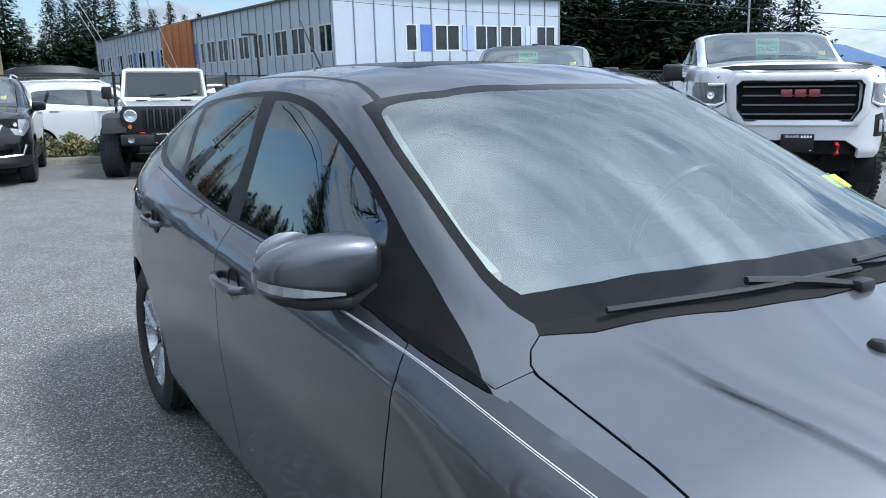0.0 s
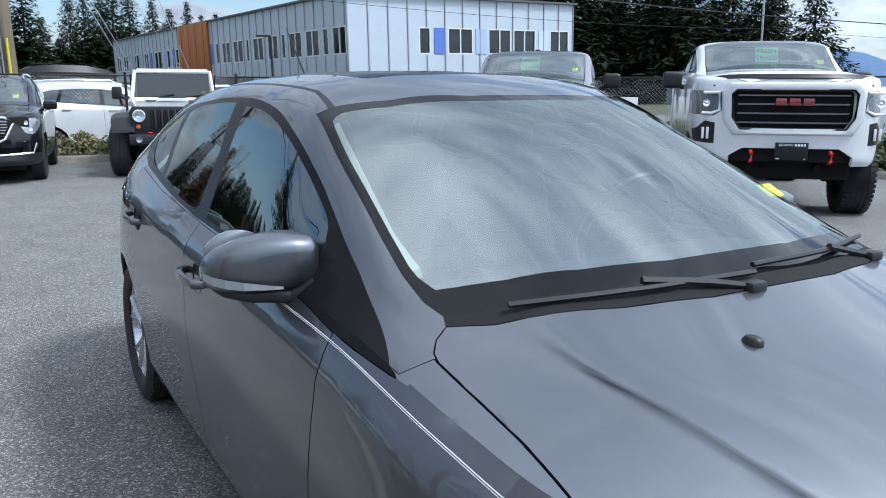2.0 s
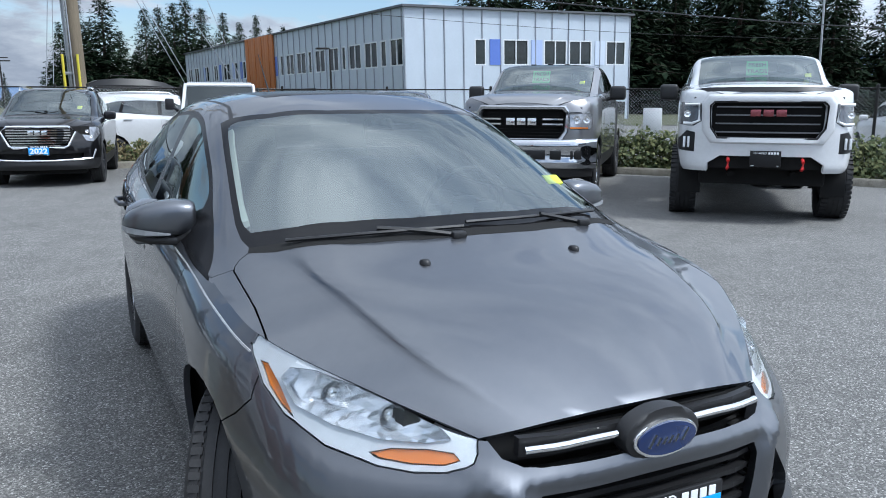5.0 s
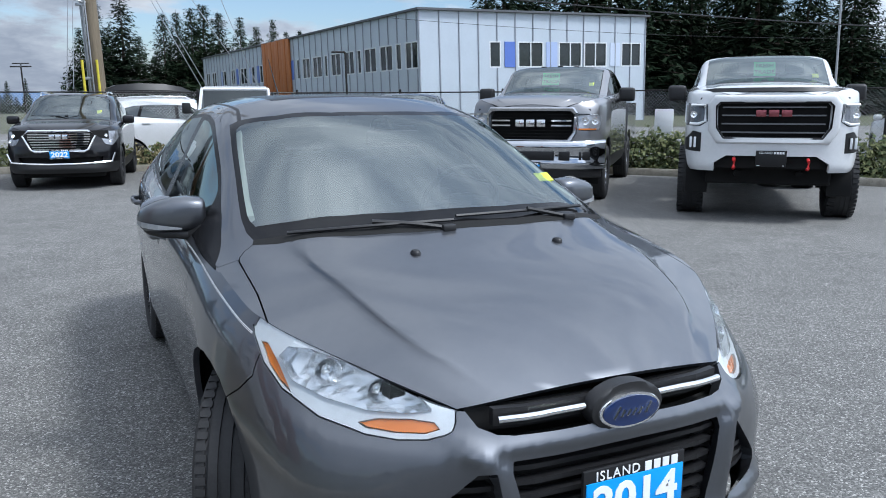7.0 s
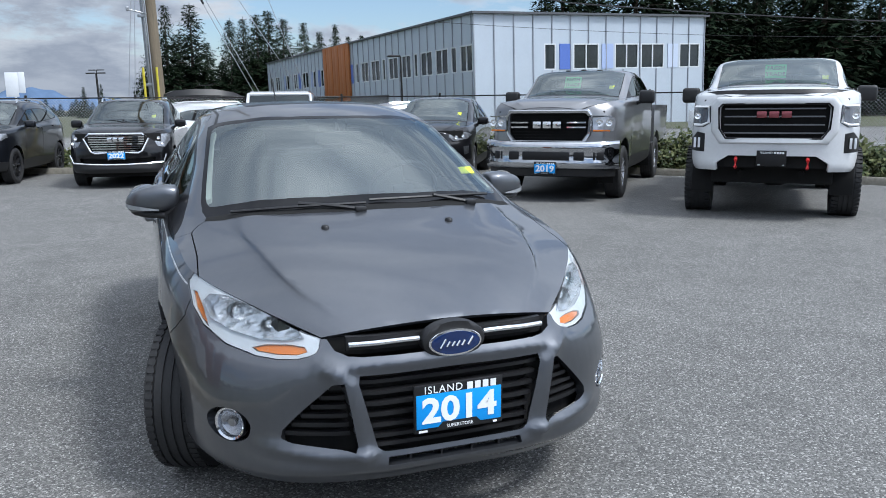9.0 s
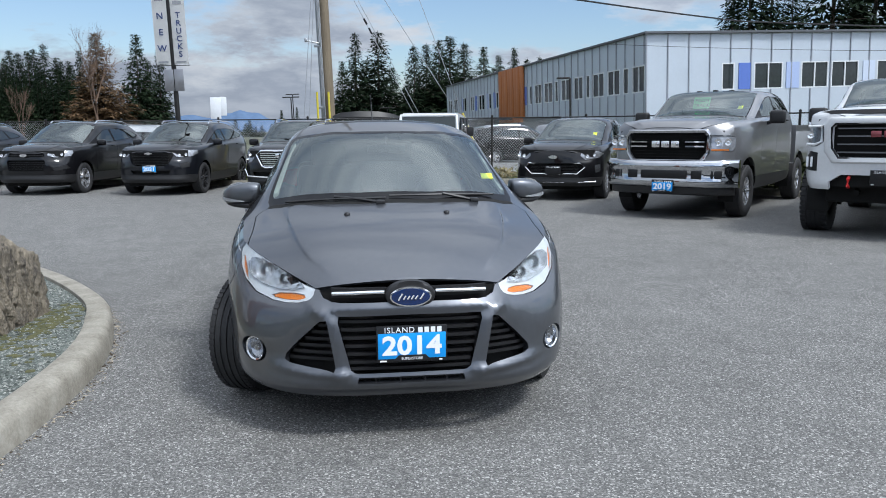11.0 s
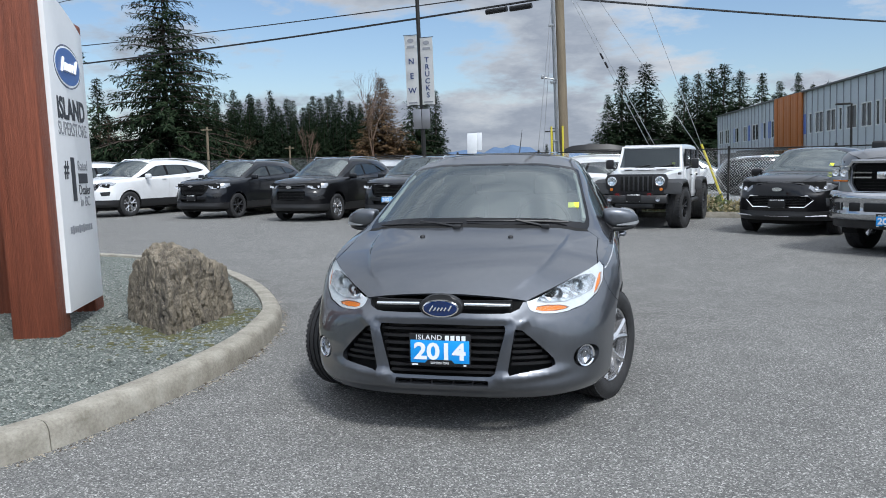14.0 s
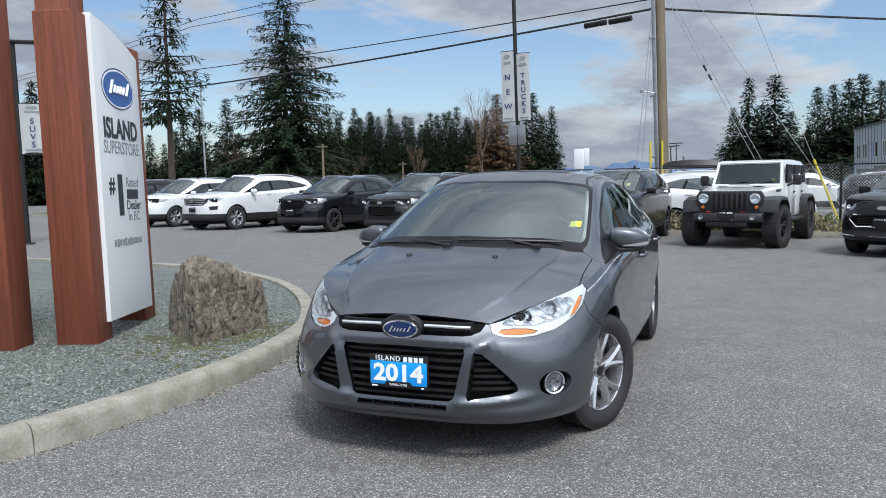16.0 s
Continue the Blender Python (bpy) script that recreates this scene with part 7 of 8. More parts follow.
bars(ex, fyx, [.83, .89, .95, 1.0], .50, .026, M_ALLOY, "grille_bar", "silver grille bars", .02)
small_badge(ex, fyx, .92, .19, .08, M_CHROME, -.02)
dealer_plate(ex, -.03, .66, "", dark=True)
ex.matrix_basis = pose(-14.6, 16.8, 0, 0, 0, -13)

ni, fyn = vehicle("crossover_car", "white crossover with dark V-shaped grille", "car", suv_spec(
    M_WHITE, L=4.69, H=1.70, rim_mat=M_ALLOY, rails=M_ALLOY, lamp=[[(.46, .93), (.60, .86), (.86, .90), (.88, .97), (.5, 1.0)]], grille=[[(-.01, .94), (.36, .94), (.30, .70), (-.01, .66)]], intake=[[(-.01, .56), (.5, .56), (.44, .46), (-.01, .46)]], bulbs=((.62, .92, .03),)))
frame_line(ni, fyn, mirrored([(.36, .93), (.30, .74), (.18, .70)]), .018, M_CHROME, "grille_frame", "chrome V in the grille", -.004)
ni.matrix_basis = pose(-17.9, 18.0, 0, 0, 0, -13)
far1 = copy_thing(ku, pose(-21.6, 19.4, 0, 0, 0, -13))
tagged(far1, "dark crossover at the end of the parked row", "car")
far2, fyf = vehicle("suv_car", "pale grey SUV parked at the end of the lot", "car", suv_spec(M_LGREY, L=4.9, H=1.78, rim_mat=M_ALLOY, lamp=[[(.52, .96), (.58, .88), (.86, .90), (.88, .98), (.5, 1.0)]], grille=[[(-.01, .94), (.5, .94), (.42, .70), (-.01, .68)]]))
bars(far2, fyf, [.74, .81, .88], .44, .02, M_CHROME, "grille_bar", "", .02)
far2.matrix_basis = pose(-22.5, 15.6, 0, 0, 0, 62)

# white SUV with a roof box beyond the fence
wh, fyw = vehicle("suv_car", "white SUV with a black roof box beyond the fence", "car", suv_spec(M_WHITE, L=4.45, H=1.72, rim_mat=M_ALLOY, clad=.40, rails=M_WHITE, lamp=[[(.52, .96), (.58, .88), (.86, .90), (.88, .98), (.5, 1.0)]], grille=[[(-.01, .94), (.5, .94), (.42, .70), (-.01, .68)]]))
wh.matrix_basis = pose(3.5, 19.6, -.1, 0, 0, 96)
b2 = bmesh.new()
loft(b2, [[(x * w, y, 1.80 + h * z) for x, z in ((-.36, 0), (.36, 0), (.42, .35), (.34, 1), (-.34, 1), (-.42, .35))] for y, w, h in ((2.0, .35, .06), (2.25, .8, .16), (2.7, 1, .23), (3.3, 1, .24), (3.75, .9, .2), (3.95, .6, .12))])
part("roof_box", b2, M_SATIN, wh, "black roof box", sharp=30)
for k, (x, y, a, src, lb) in enumerate(((-3.6, 22.0, 85, ni, "white crossover beyond the fence"), (20.5, 13.6, 140, wh, ""), (13.5, 33.0, 100, far2, "silver SUV parked across the road"), (9.8, 30.5, 95, ku, "dark crossover parked across the road"), (7.0, 36.0, 92, ni, "white car parked across the road"))):
    if src is wh:
        src, lb = ni, "white car parked beyond the fence"
    c = copy_thing(src, pose(x, y, -.1, 0, 0, a))
    tagged(c, lb, "car")


# white lifted pickup
TRUCK_WIN = [[(1.58, 1.000), (1.62, 1.100), (1.80, 1.185), (2.00, 1.262), (2.20, 1.292), (2.33, 1.300), (2.345, 1.026)],
             [(2.43, 1.030), (2.42, 1.302), (2.85, 1.305), (3.30, 1.295), (3.44, 1.085)]]
TRUCK_DLO = [(1.16, .94), (1.45, 1.045), (1.66, 1.125), (1.85, 1.215), (2.06, 1.290), (2.30, 1.315), (2.85, 1.320), (3.40, 1.305), (3.52, 1.098), (2.9, 1.048), (2.1, 1.002), (1.65, .981)]


def truck_spec(paint, **kw):
    sp = dict(paint=paint, sx=1.12, kx=.42, y=[(0, 0), (.135, .05), (.35, .16), (.62, .38), (.895, .98), (1.1, 1.55), (1.9, 2.28), (3.545, 3.95), (4.39, 4.30)], fa=.98, ra=4.75, r=.44, track=.90, tyre=.33, rim=.255,
              rim_mat=M_DALLOY, windows=TRUCK_WIN, dlo=TRUCK_DLO, zn=.5, clad=.1, mirror=(1.17, 2.02, 1.58), mirror_size=(.25, .15, .22), mirror_paint=M_PLASTIC, arch=.07,
              bed=(4.32, 5.95, .80, 1.48), knobby=True, handle=M_PLASTIC, crown=.0)
    sp.update(kw)
    return sp


gm, fyg = vehicle("pickup_truck", "white lifted crew-cab pickup on knobbly tyres with a dark grille", "truck", truck_spec(
    M_WHITE, z=[(.18, .60), (.205, .62), (.30, .74), (.39, .84), (.49, 1.02), (.62, 1.30), (.66, 1.44), (.70, 1.53), (.735, 1.56), (.84, 1.60), (.99, 1.68), (1.10, 1.78), (1.30, 2.0), (1.40, 2.08), (1.48, 2.12)], zcav=(.66, 1.5),
    lamp=[[(.72, 1.42), (.73, 1.22), (.82, 1.16), (1.02, 1.17), (1.05, 1.40), (1.0, 1.44)]], grille=[[(-.01, 1.44), (.60, 1.44), (.635, 1.40), (.62, 1.14), (.54, 1.03), (-.01, 1.03)]],
    intake=[[(-.01, .81), (.50, .81), (.64, .72), (.64, .60), (-.01, .60)]], fog=[[(.80, 1.08), (.90, 1.10), (1.0, .99), (.99, .86), (.80, .85)]], fog_mat=M_SATIN, lamp_mat=M_SMOKELAMP, bulbs=((.90, 1.30, .04),)))
M_DARKSTEEL = mat("dark_steel_bar", (.20, .20, .21), .35, metal=.7)
for z in (1.09, 1.19, 1.29, 1.385):
    bars(gm, fyg, [z], .57, .016, M_DARKSTEEL, "grille_bar", "grey metal grille bar", .022, .04)
frame_line(gm, fyg, [*mirrored([(.60, 1.445), (.645, 1.40), (.63, 1.14), (.545, 1.02)]), (.60, 1.445)], .018, M_SATIN, "grille_frame", "dark grille frame", .0)
grille_ring(gm, fyg, [(.60, 1.452), (.652, 1.40), (.637, 1.14), (.55, 1.012)], [(.66, 1.53), (.74, 1.43), (.725, 1.11), (.62, .955)], M_WHITE, "grille_surround", "raised white grille surround", .03)
M_REDBADGE = mat("red_chrome_badge", (.30, .09, .10), .25, metal=.7)
small_badge(gm, fyg, 1.315, .42, .078, M_REDBADGE, -.01, "3")
dealer_plate(gm, -.045, .785, "", w=.34, h=.19, dark=True)
for s in (-1, 1):
    b2 = bmesh.new()
    tube(b2, [(s * .41, .03, .78), (s * .41, -.05, .76), (s * .41, -.05, .68), (s * .41, .03, .66)], .020, 8)
    part("tow_hook", b2, M_REDMETAL, gm, "red tow hook")
    b2 = bmesh.new()
    for k in range(2):
        box(b2, (s * (.87 + .05 * k), fyg(.89) + .02, .965), (.028, .03, .13), .006)
    part("fog_lamp_strip", b2, M_STRIP, gm, "stacked white fog lamps")
    b2 = bmesh.new()
    tube(b2, [(s * .93, fyg(.93) + .045, 1.415), (s * .77, fyg(.77) + .012, 1.415), (s * .76, fyg(.76) + .010, 1.22), (s * .84, fyg(.84) + .018, 1.185), (s * .94, fyg(.94) + .05, 1.19)], .019, 6)
    part("daylight_strip", b2, M_STRIP, gm, "white C-shaped light strip")
b2 = bmesh.new()
loft(b2, [[(x, y, z) for x, y, z in ((xx, yy - .012, zz - .035), (xx, yy + .03, zz + .012), (xx, yy + .05, zz + .002), (xx, yy + .03, zz - .05))] for xx, yy, zz in
          ((-.90, .40, 1.575), (-.68, .16, 1.60), (-.3, .04, 1.605), (0, .02, 1.605), (.3, .04, 1.605), (.68, .16, 1.60), (.90, .40, 1.575))])
part("bug_deflector", b2, M_SATIN, gm, "dark stone guard along the bonnet edge", sharp=60)
b2 = bmesh.new()
tube(b2, [(-.78, .98, .48), (.78, .98, .48)], .06, 10)
box(b2, (.05, .95, .50), (.30, .30, .26), .08)
tube(b2, [(-.35, .25, .58), (-.45, 1.5, .56)], .04, 6)
tube(b2, [(.35, .25, .58), (.45, 1.5, .56)], .04, 6)
part("front_axle", b2, M_CAVITY, gm, "dark front axle and frame rails")
gm.matrix_basis = pose(6.26, 5.28, 0, 0, 0, -43.5)

ra_, fyr = vehicle("pickup_truck", "silver heavy-duty crew-cab pickup with chrome bumper and grille surround", "truck", truck_spec(
    M_SILVER, sx=1.11, r=.41, tyre=.27, rim=.23, rim_mat=M_ALLOY, spokes=8, split=False, knobby=False, track=.87, z=[(.18, .40), (.30, .52), (.39, .64), (.49, .84), (.62, 1.16), (.66, 1.30), (.70, 1.38), (.735, 1.42), (.84, 1.50), (.99, 1.58), (1.10, 1.70), (1.30, 1.93), (1.40, 2.02), (1.48, 2.06)], zcav=(.45, 1.36),
    bed=(4.32, 6.35, .72, 1.45), ra=4.75, lamp=[[(.66, 1.28), (.67, 1.06), (.93, 1.05), (.955, 1.12), (.95, 1.27)]], grille=[[(-.01, 1.33), (.56, 1.33), (.61, 1.28), (.60, 1.04), (.52, .93), (-.01, .93)]],
    intake=[[(-.01, .72), (.48, .72), (.48, .58), (-.01, .58)]], clad=.62, arch=.13, lamp_mat=M_CLEARLAMP, bulbs=((.76, 1.19, .055), (.90, 1.19, .05))))
grille_ring(ra_, fyr, [(.57, 1.335), (.625, 1.28), (.615, 1.03), (.535, .925)], [(.61, 1.385), (.668, 1.305), (.655, 1.015), (.56, .875)], M_BUMPER, "grille_frame", "chrome grille surround", .03)
bars(ra_, fyr, [.96 + .045 * i for i in range(8)], .57, .012, M_CAVITY, "grille", "black mesh grille", .045)
for s in (-1, 1):
    b2 = bmesh.new()
    for dz in (-.035, .035):
        ribbon(b2, [(s * x, fyr(x) - .01, 1.16 + dz) for x in np.linspace(.30, .58, 5)], .022, .03)
    part("grille_bar", b2, M_CHROME, ra_, "chrome grille bar", smooth=False)
small_badge(ra_, fyr, 1.16, .46, .10, M_CHROME, -.02, "3")
b2 = bmesh.new()
pr = [(.01, .925), (-.035, .905), (-.062, .86), (-.066, .80), (-.052, .765), (-.052, .64), (-.068, .61), (-.066, .56), (-.04, .515), (.03, .49), (.06, .50), (.06, .92)]
loft(b2, [[(x, fyr(min(abs(x), .80)) + max(0, abs(x) - .8) * .9 + dy - .02, z + abs(x) * .0) for dy, z in pr] for x in np.linspace(-1.04, 1.04, 15)])
bumper = part("chrome_bumper", b2, M_BUMPER, ra_, "polished chrome front bumper", sharp=50)
for cx, w in ((0, .72), (-.50, .16), (.50, .16), (-.77, .17), (.77, .17)):
    b2 = bmesh.new()
    box(b2, (cx, fyr(min(.8, abs(cx))) + max(0, abs(cx) - .8) * .9 - (.075 if abs(cx) < .6 else .052), .70), (w, .03, .125), .012, Matrix.Rotation(radians(0 if abs(cx) < .6 else math.copysign(28, cx)), 3, "Z"))
    part("bumper_slot", b2, M_SATIN, bumper, "dark slot in the bumper")
for s in (-1, 1):
    b2 = bmesh.new()
    ribbon(b2, [(s * x, fyr(x) - .004, 1.075) for x in np.linspace(.68, .92, 6)], .022, .02)
    part("indicator", b2, M_AMBER, ra_, "amber strip under the headlight", smooth=False)
    b2 = bmesh.new()
    ribbon(b2, [(s * x, fyr(x) - .006, 1.285) for x in np.linspace(.66, .94, 6)], .018, .02)
    part("lamp_trim", b2, M_CHROME, ra_, "chrome strip over the headlight", smooth=False)
b2 = bmesh.new()
loft(b2, [[(x, fyr(min(abs(x), .80)) + max(0, abs(x) - .8) * .9 + dy, z) for dy, z in ((-.03, .50), (-.01, .40), (.05, .38), (.06, .50))] for x in np.linspace(-.98, .98, 13)])
part("valance", b2, M_PLASTIC, ra_, "black plastic valance under the bumper", sharp=50)
dealer_plate(ra_, -.10, .52, "2019", w=.34, h=.19)
for k in range(5):
    b2 = bmesh.new()
    box(b2, (-.56 + .28 * k, 2.46, 2.052 - .13 * (-.56 + .28 * k) ** 2), (.09, .07, .035), .012)
    part("roof_marker", b2, M_SATIN, ra_, "small roof marker lamp")
ra_.matrix_basis = pose(4.72, 8.21, 0, 0, 0, -43)


def trade_card(parent, x, y, z, tilt):
    """A green card behind the windscreen."""
    m = Matrix.Translation((x, y, z)) @ Matrix.Rotation(radians(tilt), 4, "X")
    b2 = bmesh.new()
    box(b2, (0, 0, 0), (.28, .003, .22))
    bmesh.ops.transform(b2, matrix=m, verts=b2.verts)
    c = part("windscreen_card", b2, M_GREEN, parent, "green card behind the windscreen")
    for words, dz in (("FRESH", .05), ("TRADE", -.05)):
        lettering("card_lettering", words, .085, m @ Matrix.Translation((0, -.004, dz)) @ FRONT, M_DTEXT, c, bold=.01)


trade_card(gm, -.02, 1.86, 1.90, -30)
trade_card(ra_, -.05, 1.86, 1.83, -30)
for v, x, y, z in ((gm, .62, 1.78, 1.80), (ra_, .62, 1.78, 1.74), (es, .52, 1.42, 1.30), (te, .50, 1.45, 1.30)):
    b2 = bmesh.new()
    box(b2, (x, y, z), (.08, .003, .08), 0, Matrix.Rotation(radians(-50), 3, "X"))
    part("windscreen_sticker", b2, M_YELLOW, v, "yellow paper sticker")


# white boxy off-roader
def offroader():
    j = empty("offroad_car", pose(1.37, 13.10, 0, 0, 0, -14), "white boxy off-roader with dark flared arches and hard top", "car")
    W = .70
    b2 = bmesh.new()
    loft(b2, [[(x * w, y, z) for x, z in ((-1, .62), (1, .62), (1, zt - .05), (.93, zt), (-.93, zt), (-1, zt - .05))] for y, w, zt in ((.16, .60, 1.16), (.6, .66, 1.20), (1.45, .76, 1.25))])
    part("bonnet", b2, M_WHITE, j)
    b2 = bmesh.new()
    loft(b2, [[(x * .76, y, z) for x, z in ((-1, .58), (1, .58), (1, 1.22), (.98, 1.25), (-.98, 1.25), (-1, 1.22))] for y in (1.43, 4.05)])
    part("body_tub", b2, M_WHITE, j)
    for y0, y1 in ((1.62, 2.50), (2.54, 3.35)):
        for s in (-1, 1):
            b2 = bmesh.new()
            box(b2, (s * .765, (y0 + y1) / 2, .93), (.03, y1 - y0, .62), .02)
            d = part("door", b2, M_WHITE, j)
            b2 = bmesh.new()
            box(b2, (s * .795, y1 - .14, 1.10), (.03, .14, .035), .008)
            part("door_handle", b2, M_PLASTIC, d)
            for yy in (y0 + .02,):
                b2 = bmesh.new()
                box(b2, (s * .785, yy, 1.02), (.03, .05, .06), .008)
                part("hinge", b2, M_WHITE, d)
    b2 = bmesh.new()
    prism(b2, [(-.62, .72), (.62, .72), (.66, 1.05), (.60, 1.15), (-.60, 1.15), (-.66, 1.05)], .07, Matrix.Translation((0, .16, 0)) @ FRONT, .02)
    gp = part("grille_panel", b2, M_PLASTIC, j, "dark grey slotted grille panel")
    for k in range(7):
        # no opening is cut: a near-black box stands for each slot's shade
        b2 = bmesh.new()
        box(b2, (-.30 + .10 * k, .088, .95), (.055, .02, .30), .02)
        part("grille_slot", b2, M_CAVITY, gp)
        b2 = bmesh.new()
        box(b2, (-.30 + .10 * k + .05, .078, .95), (.030, .03, .32), .008)
        part("grille_rib", b2, M_FLARE, gp)
    for s in (-1, 1):
        b2 = bmesh.new()
        lathe(b2, [(.105, -.02), (.10, -.05), (.088, -.055), (.06, -.035), (.004, -.02)], 24, axis="y", origin=(s * .50, .10, 1.0))
        part("headlight", b2, M_REFLECT, j, "round headlight")
        b2 = bmesh.new()
        lathe(b2, [(.09, -.05), (.06, -.062), (.004, -.066)], 20, axis="y", origin=(s * .50, .10, 1.0))
        part("lens", b2, M_LENS, j)
        b2 = bmesh.new()
        lathe(b2, [(.035, .06), (.03, .05), (.003, .048)], 14, axis="y", origin=(s * .52, .03, .83))
        part("indicator", b2, M_AMBER, j)
        for y0 in (.62, 3.55):
            b2 = bmesh.new()
            pts = [(y0 - .54, .80), (y0 - .48, .97), (y0 - .28, 1.035), (y0 + .28, 1.035), (y0 + .48, .93), (y0 + .62, .66)]
            loft(b2, [[(s * x, y, z + dz) for x, dz in ((.58, 0), (.88, 0), (.935, -.035), (.935, -.075), (.58, -.06))] for y, z in pts])
            part("arch_flare", b2, M_FLARE, j, "dark plastic arch flare", sharp=50)
        b2 = bmesh.new()
        box(b2, (s * .96, 1.72, 1.36), (.17, .10, .22), .03)
        tube(b2, [(s * .78, 1.66, 1.24), (s * .90, 1.70, 1.30)], .025, 6)
        part("door_mirror", b2, M_PLASTIC, j, "black door mirror")
        b2 = bmesh.new()
        tube(b2, [(s * .82, 1.15, .52), (s * .82, 3.0, .52)], .05, 8)
        part("rock_rail", b2, M_PLASTIC, j, "black side step")
        for y0, y1 in ((1.80, 2.48), (2.58, 3.32), (3.42, 3.95)):
            b2 = bmesh.new()
            box(b2, (s * .724, (y0 + y1) / 2, 1.49), (.02, y1 - y0, .40), .03)
            part("side_window", b2, M_GLOSSB, j, "dark side window")
        for y in (.62, 3.55):
            wheel(j, s * .80, y, .43, .30, .22, 5, M_DALLOY, -8 if y < 1 else 0, True, True, s)
    b2 = bmesh.new()
    for a, b in (((-.70, 1.45, 1.24), (-.645, 1.72, 1.74)), ((.70, 1.45, 1.24), (.645, 1.72, 1.74)), ((-.66, 1.72, 1.735), (.66, 1.72, 1.735)), ((-.70, 1.45, 1.255), (.70, 1.45, 1.255))):
        tube(b2, [a, b], .032, 6)
    part("windscreen_frame", b2, M_WHITE, j, "white windscreen frame")
    b2 = bmesh.new()
    v = [b2.verts.new(p) for p in ((-.66, 1.455, 1.27), (.66, 1.455, 1.27), (.61, 1.71, 1.70), (-.61, 1.71, 1.70))]
    b2.faces.new(v)
    ws = part("windscreen", b2, M_DARKGLASS, j, "flat dark windscreen")
    ws.visible_shadow = False
    # dark plate behind the glass in place of a shaded cab interior
    b2 = bmesh.new()
    box(b2, (0, 1.728, 1.49), (1.24, .012, .44), .004)
    part("cabin", b2, M_DASH, j, "dark plate standing for the shaded inside of the cab")
    for x0, x1 in ((-.45, .02), (.10, .55)):
        b2 = bmesh.new()
        tube(b2, [(x0, 1.445, 1.275), (x1, 1.475, 1.34)], .010, 5)
        part("wiper", b2, M_PLASTIC, j, "black wiper")
    b2 = bmesh.new()
    loft(b2, [[(x * w, y, z) for x, z in ((-.72, 1.24), (.72, 1.24), (.655, zt - .07), (.60, zt), (-.60, zt), (-.655, zt - .07))] for y, w, zt in ((1.74, 1, 1.79), (3.0, 1, 1.81), (4.03, 1, 1.78))])
    part("hard_top", b2, M_WHITE, j, "white hard top")
    b2 = bmesh.new()
    loft(b2, [[(x, -.05 + dy + abs(x) ** 3 * .35, z) for dy, z in ((-.11, .56), (-.12, .66), (-.09, .71), (.10, .71), (.10, .53), (-.06, .53))] for x in (-.66, -.60, -.45, -.2, .2, .45, .60, .66)])
    box(b2, (0, -.02, .50), (.8, .2, .12), .03)
    bp_ = part("front_bumper", b2, M_PLASTIC, j, "dark steel-look bumper", sharp=50)
    for s in (-1, 1):
        b2 = bmesh.new()
        lathe(b2, [(.052, .02), (.050, -.012), (.036, -.004), (.003, .006)], 16, axis="y", origin=(s * .50, -.135, .635))
        part("fog_light", b2, M_DARKCHROME, bp_, "round fog light in the bumper")
        b2 = bmesh.new()
        tube(b2, [(s * .30, -.16, .70), (s * .30, -.19, .745), (s * .36, -.19, .745), (s * .36, -.16, .70)], .008, 6)
        part("tow_hook", b2, M_REDMETAL, bp_, "red tow hook")
        b2 = bmesh.new()
        box(b2, (s * .36, .98, 1.232), (.16, .22, .016), .005, Matrix.Rotation(s * radians(-10), 3, "Z"))
        part("bonnet_vent", b2, M_PLASTIC, j, "black slatted bonnet vent")
        b2 = bmesh.new()
        for k in range(4):
            box(b2, (s * .765, .72 + .11 * k, 1.145), (.008, .075, .05))
        part("bonnet_lettering", b2, M_PLASTIC, j, "dark bars of lettering on the bonnet side", smooth=False)
    b2 = bmesh.new()
    prism(b2, [(-.20, .82), (.20, .82), (.26, 1.28), (-.26, 1.28)], .004, Matrix.Translation((0, 0, 1.236)) @ Matrix.Rotation(radians(2.6), 4, "X"))
    part("bonnet_decal", b2, M_PLASTIC, j, "matt black bonnet decal")
    b2 = bmesh.new()
    box(b2, (0, 2.1, .52), (1.1, 3.6, .16), .03)
    tube(b2, [(-.75, .62, .43), (.75, .62, .43)], .05, 8)
    tube(b2, [(-.75, 3.55, .43), (.75, 3.55, .43)], .05, 8)
    part("chassis", b2, M_CAVITY, j, "dark chassis and axles")
    dealer_plate(j, -.17, .66, "", dark=True)
    b2 = bmesh.new()
    box(b2, (.52, 1.56, 1.36), (.07, .003, .08), 0, Matrix.Rotation(radians(-30), 3, "X"))
    part("windscreen_sticker", b2, M_YELLOW, j, "yellow paper sticker")
    return j


offroader()


# ---- edge of the lot: kerb, planting, fence, road ----
FAR_KERB = [(-34, 27), (-22, 23.6), (-12, 20.6), (-5, 18.3), (-1, 17.0), (1.5, 16.85), (4, 16.6), (6.6, 14.6), (9.0, 11.6), (10.4, 9.75), (11.7, 7.4), (13.2, 4), (15.5, -3), (18, -12)]
far_line = smooth_line(FAR_KERB, 6)
swept("kerb_far", far_line[::-1], [(0, -.02), (-.01, .11), (-.03, .135), (-.15, .14), (-.17, .10), (-.17, -.02)][::1], M_CONC, "grey concrete kerb along the edge of the lot", "kerb")


def offset(line, d):
    res = []
    for i, p in enumerate(line):
        a, b = Vector(line[max(0, i - 1)]), Vector(line[min(len(line) - 1, i + 1)])
        t = (b - a).normalized()
        res.append((p[0] - t.y * d, p[1] + t.x * d))
    return res


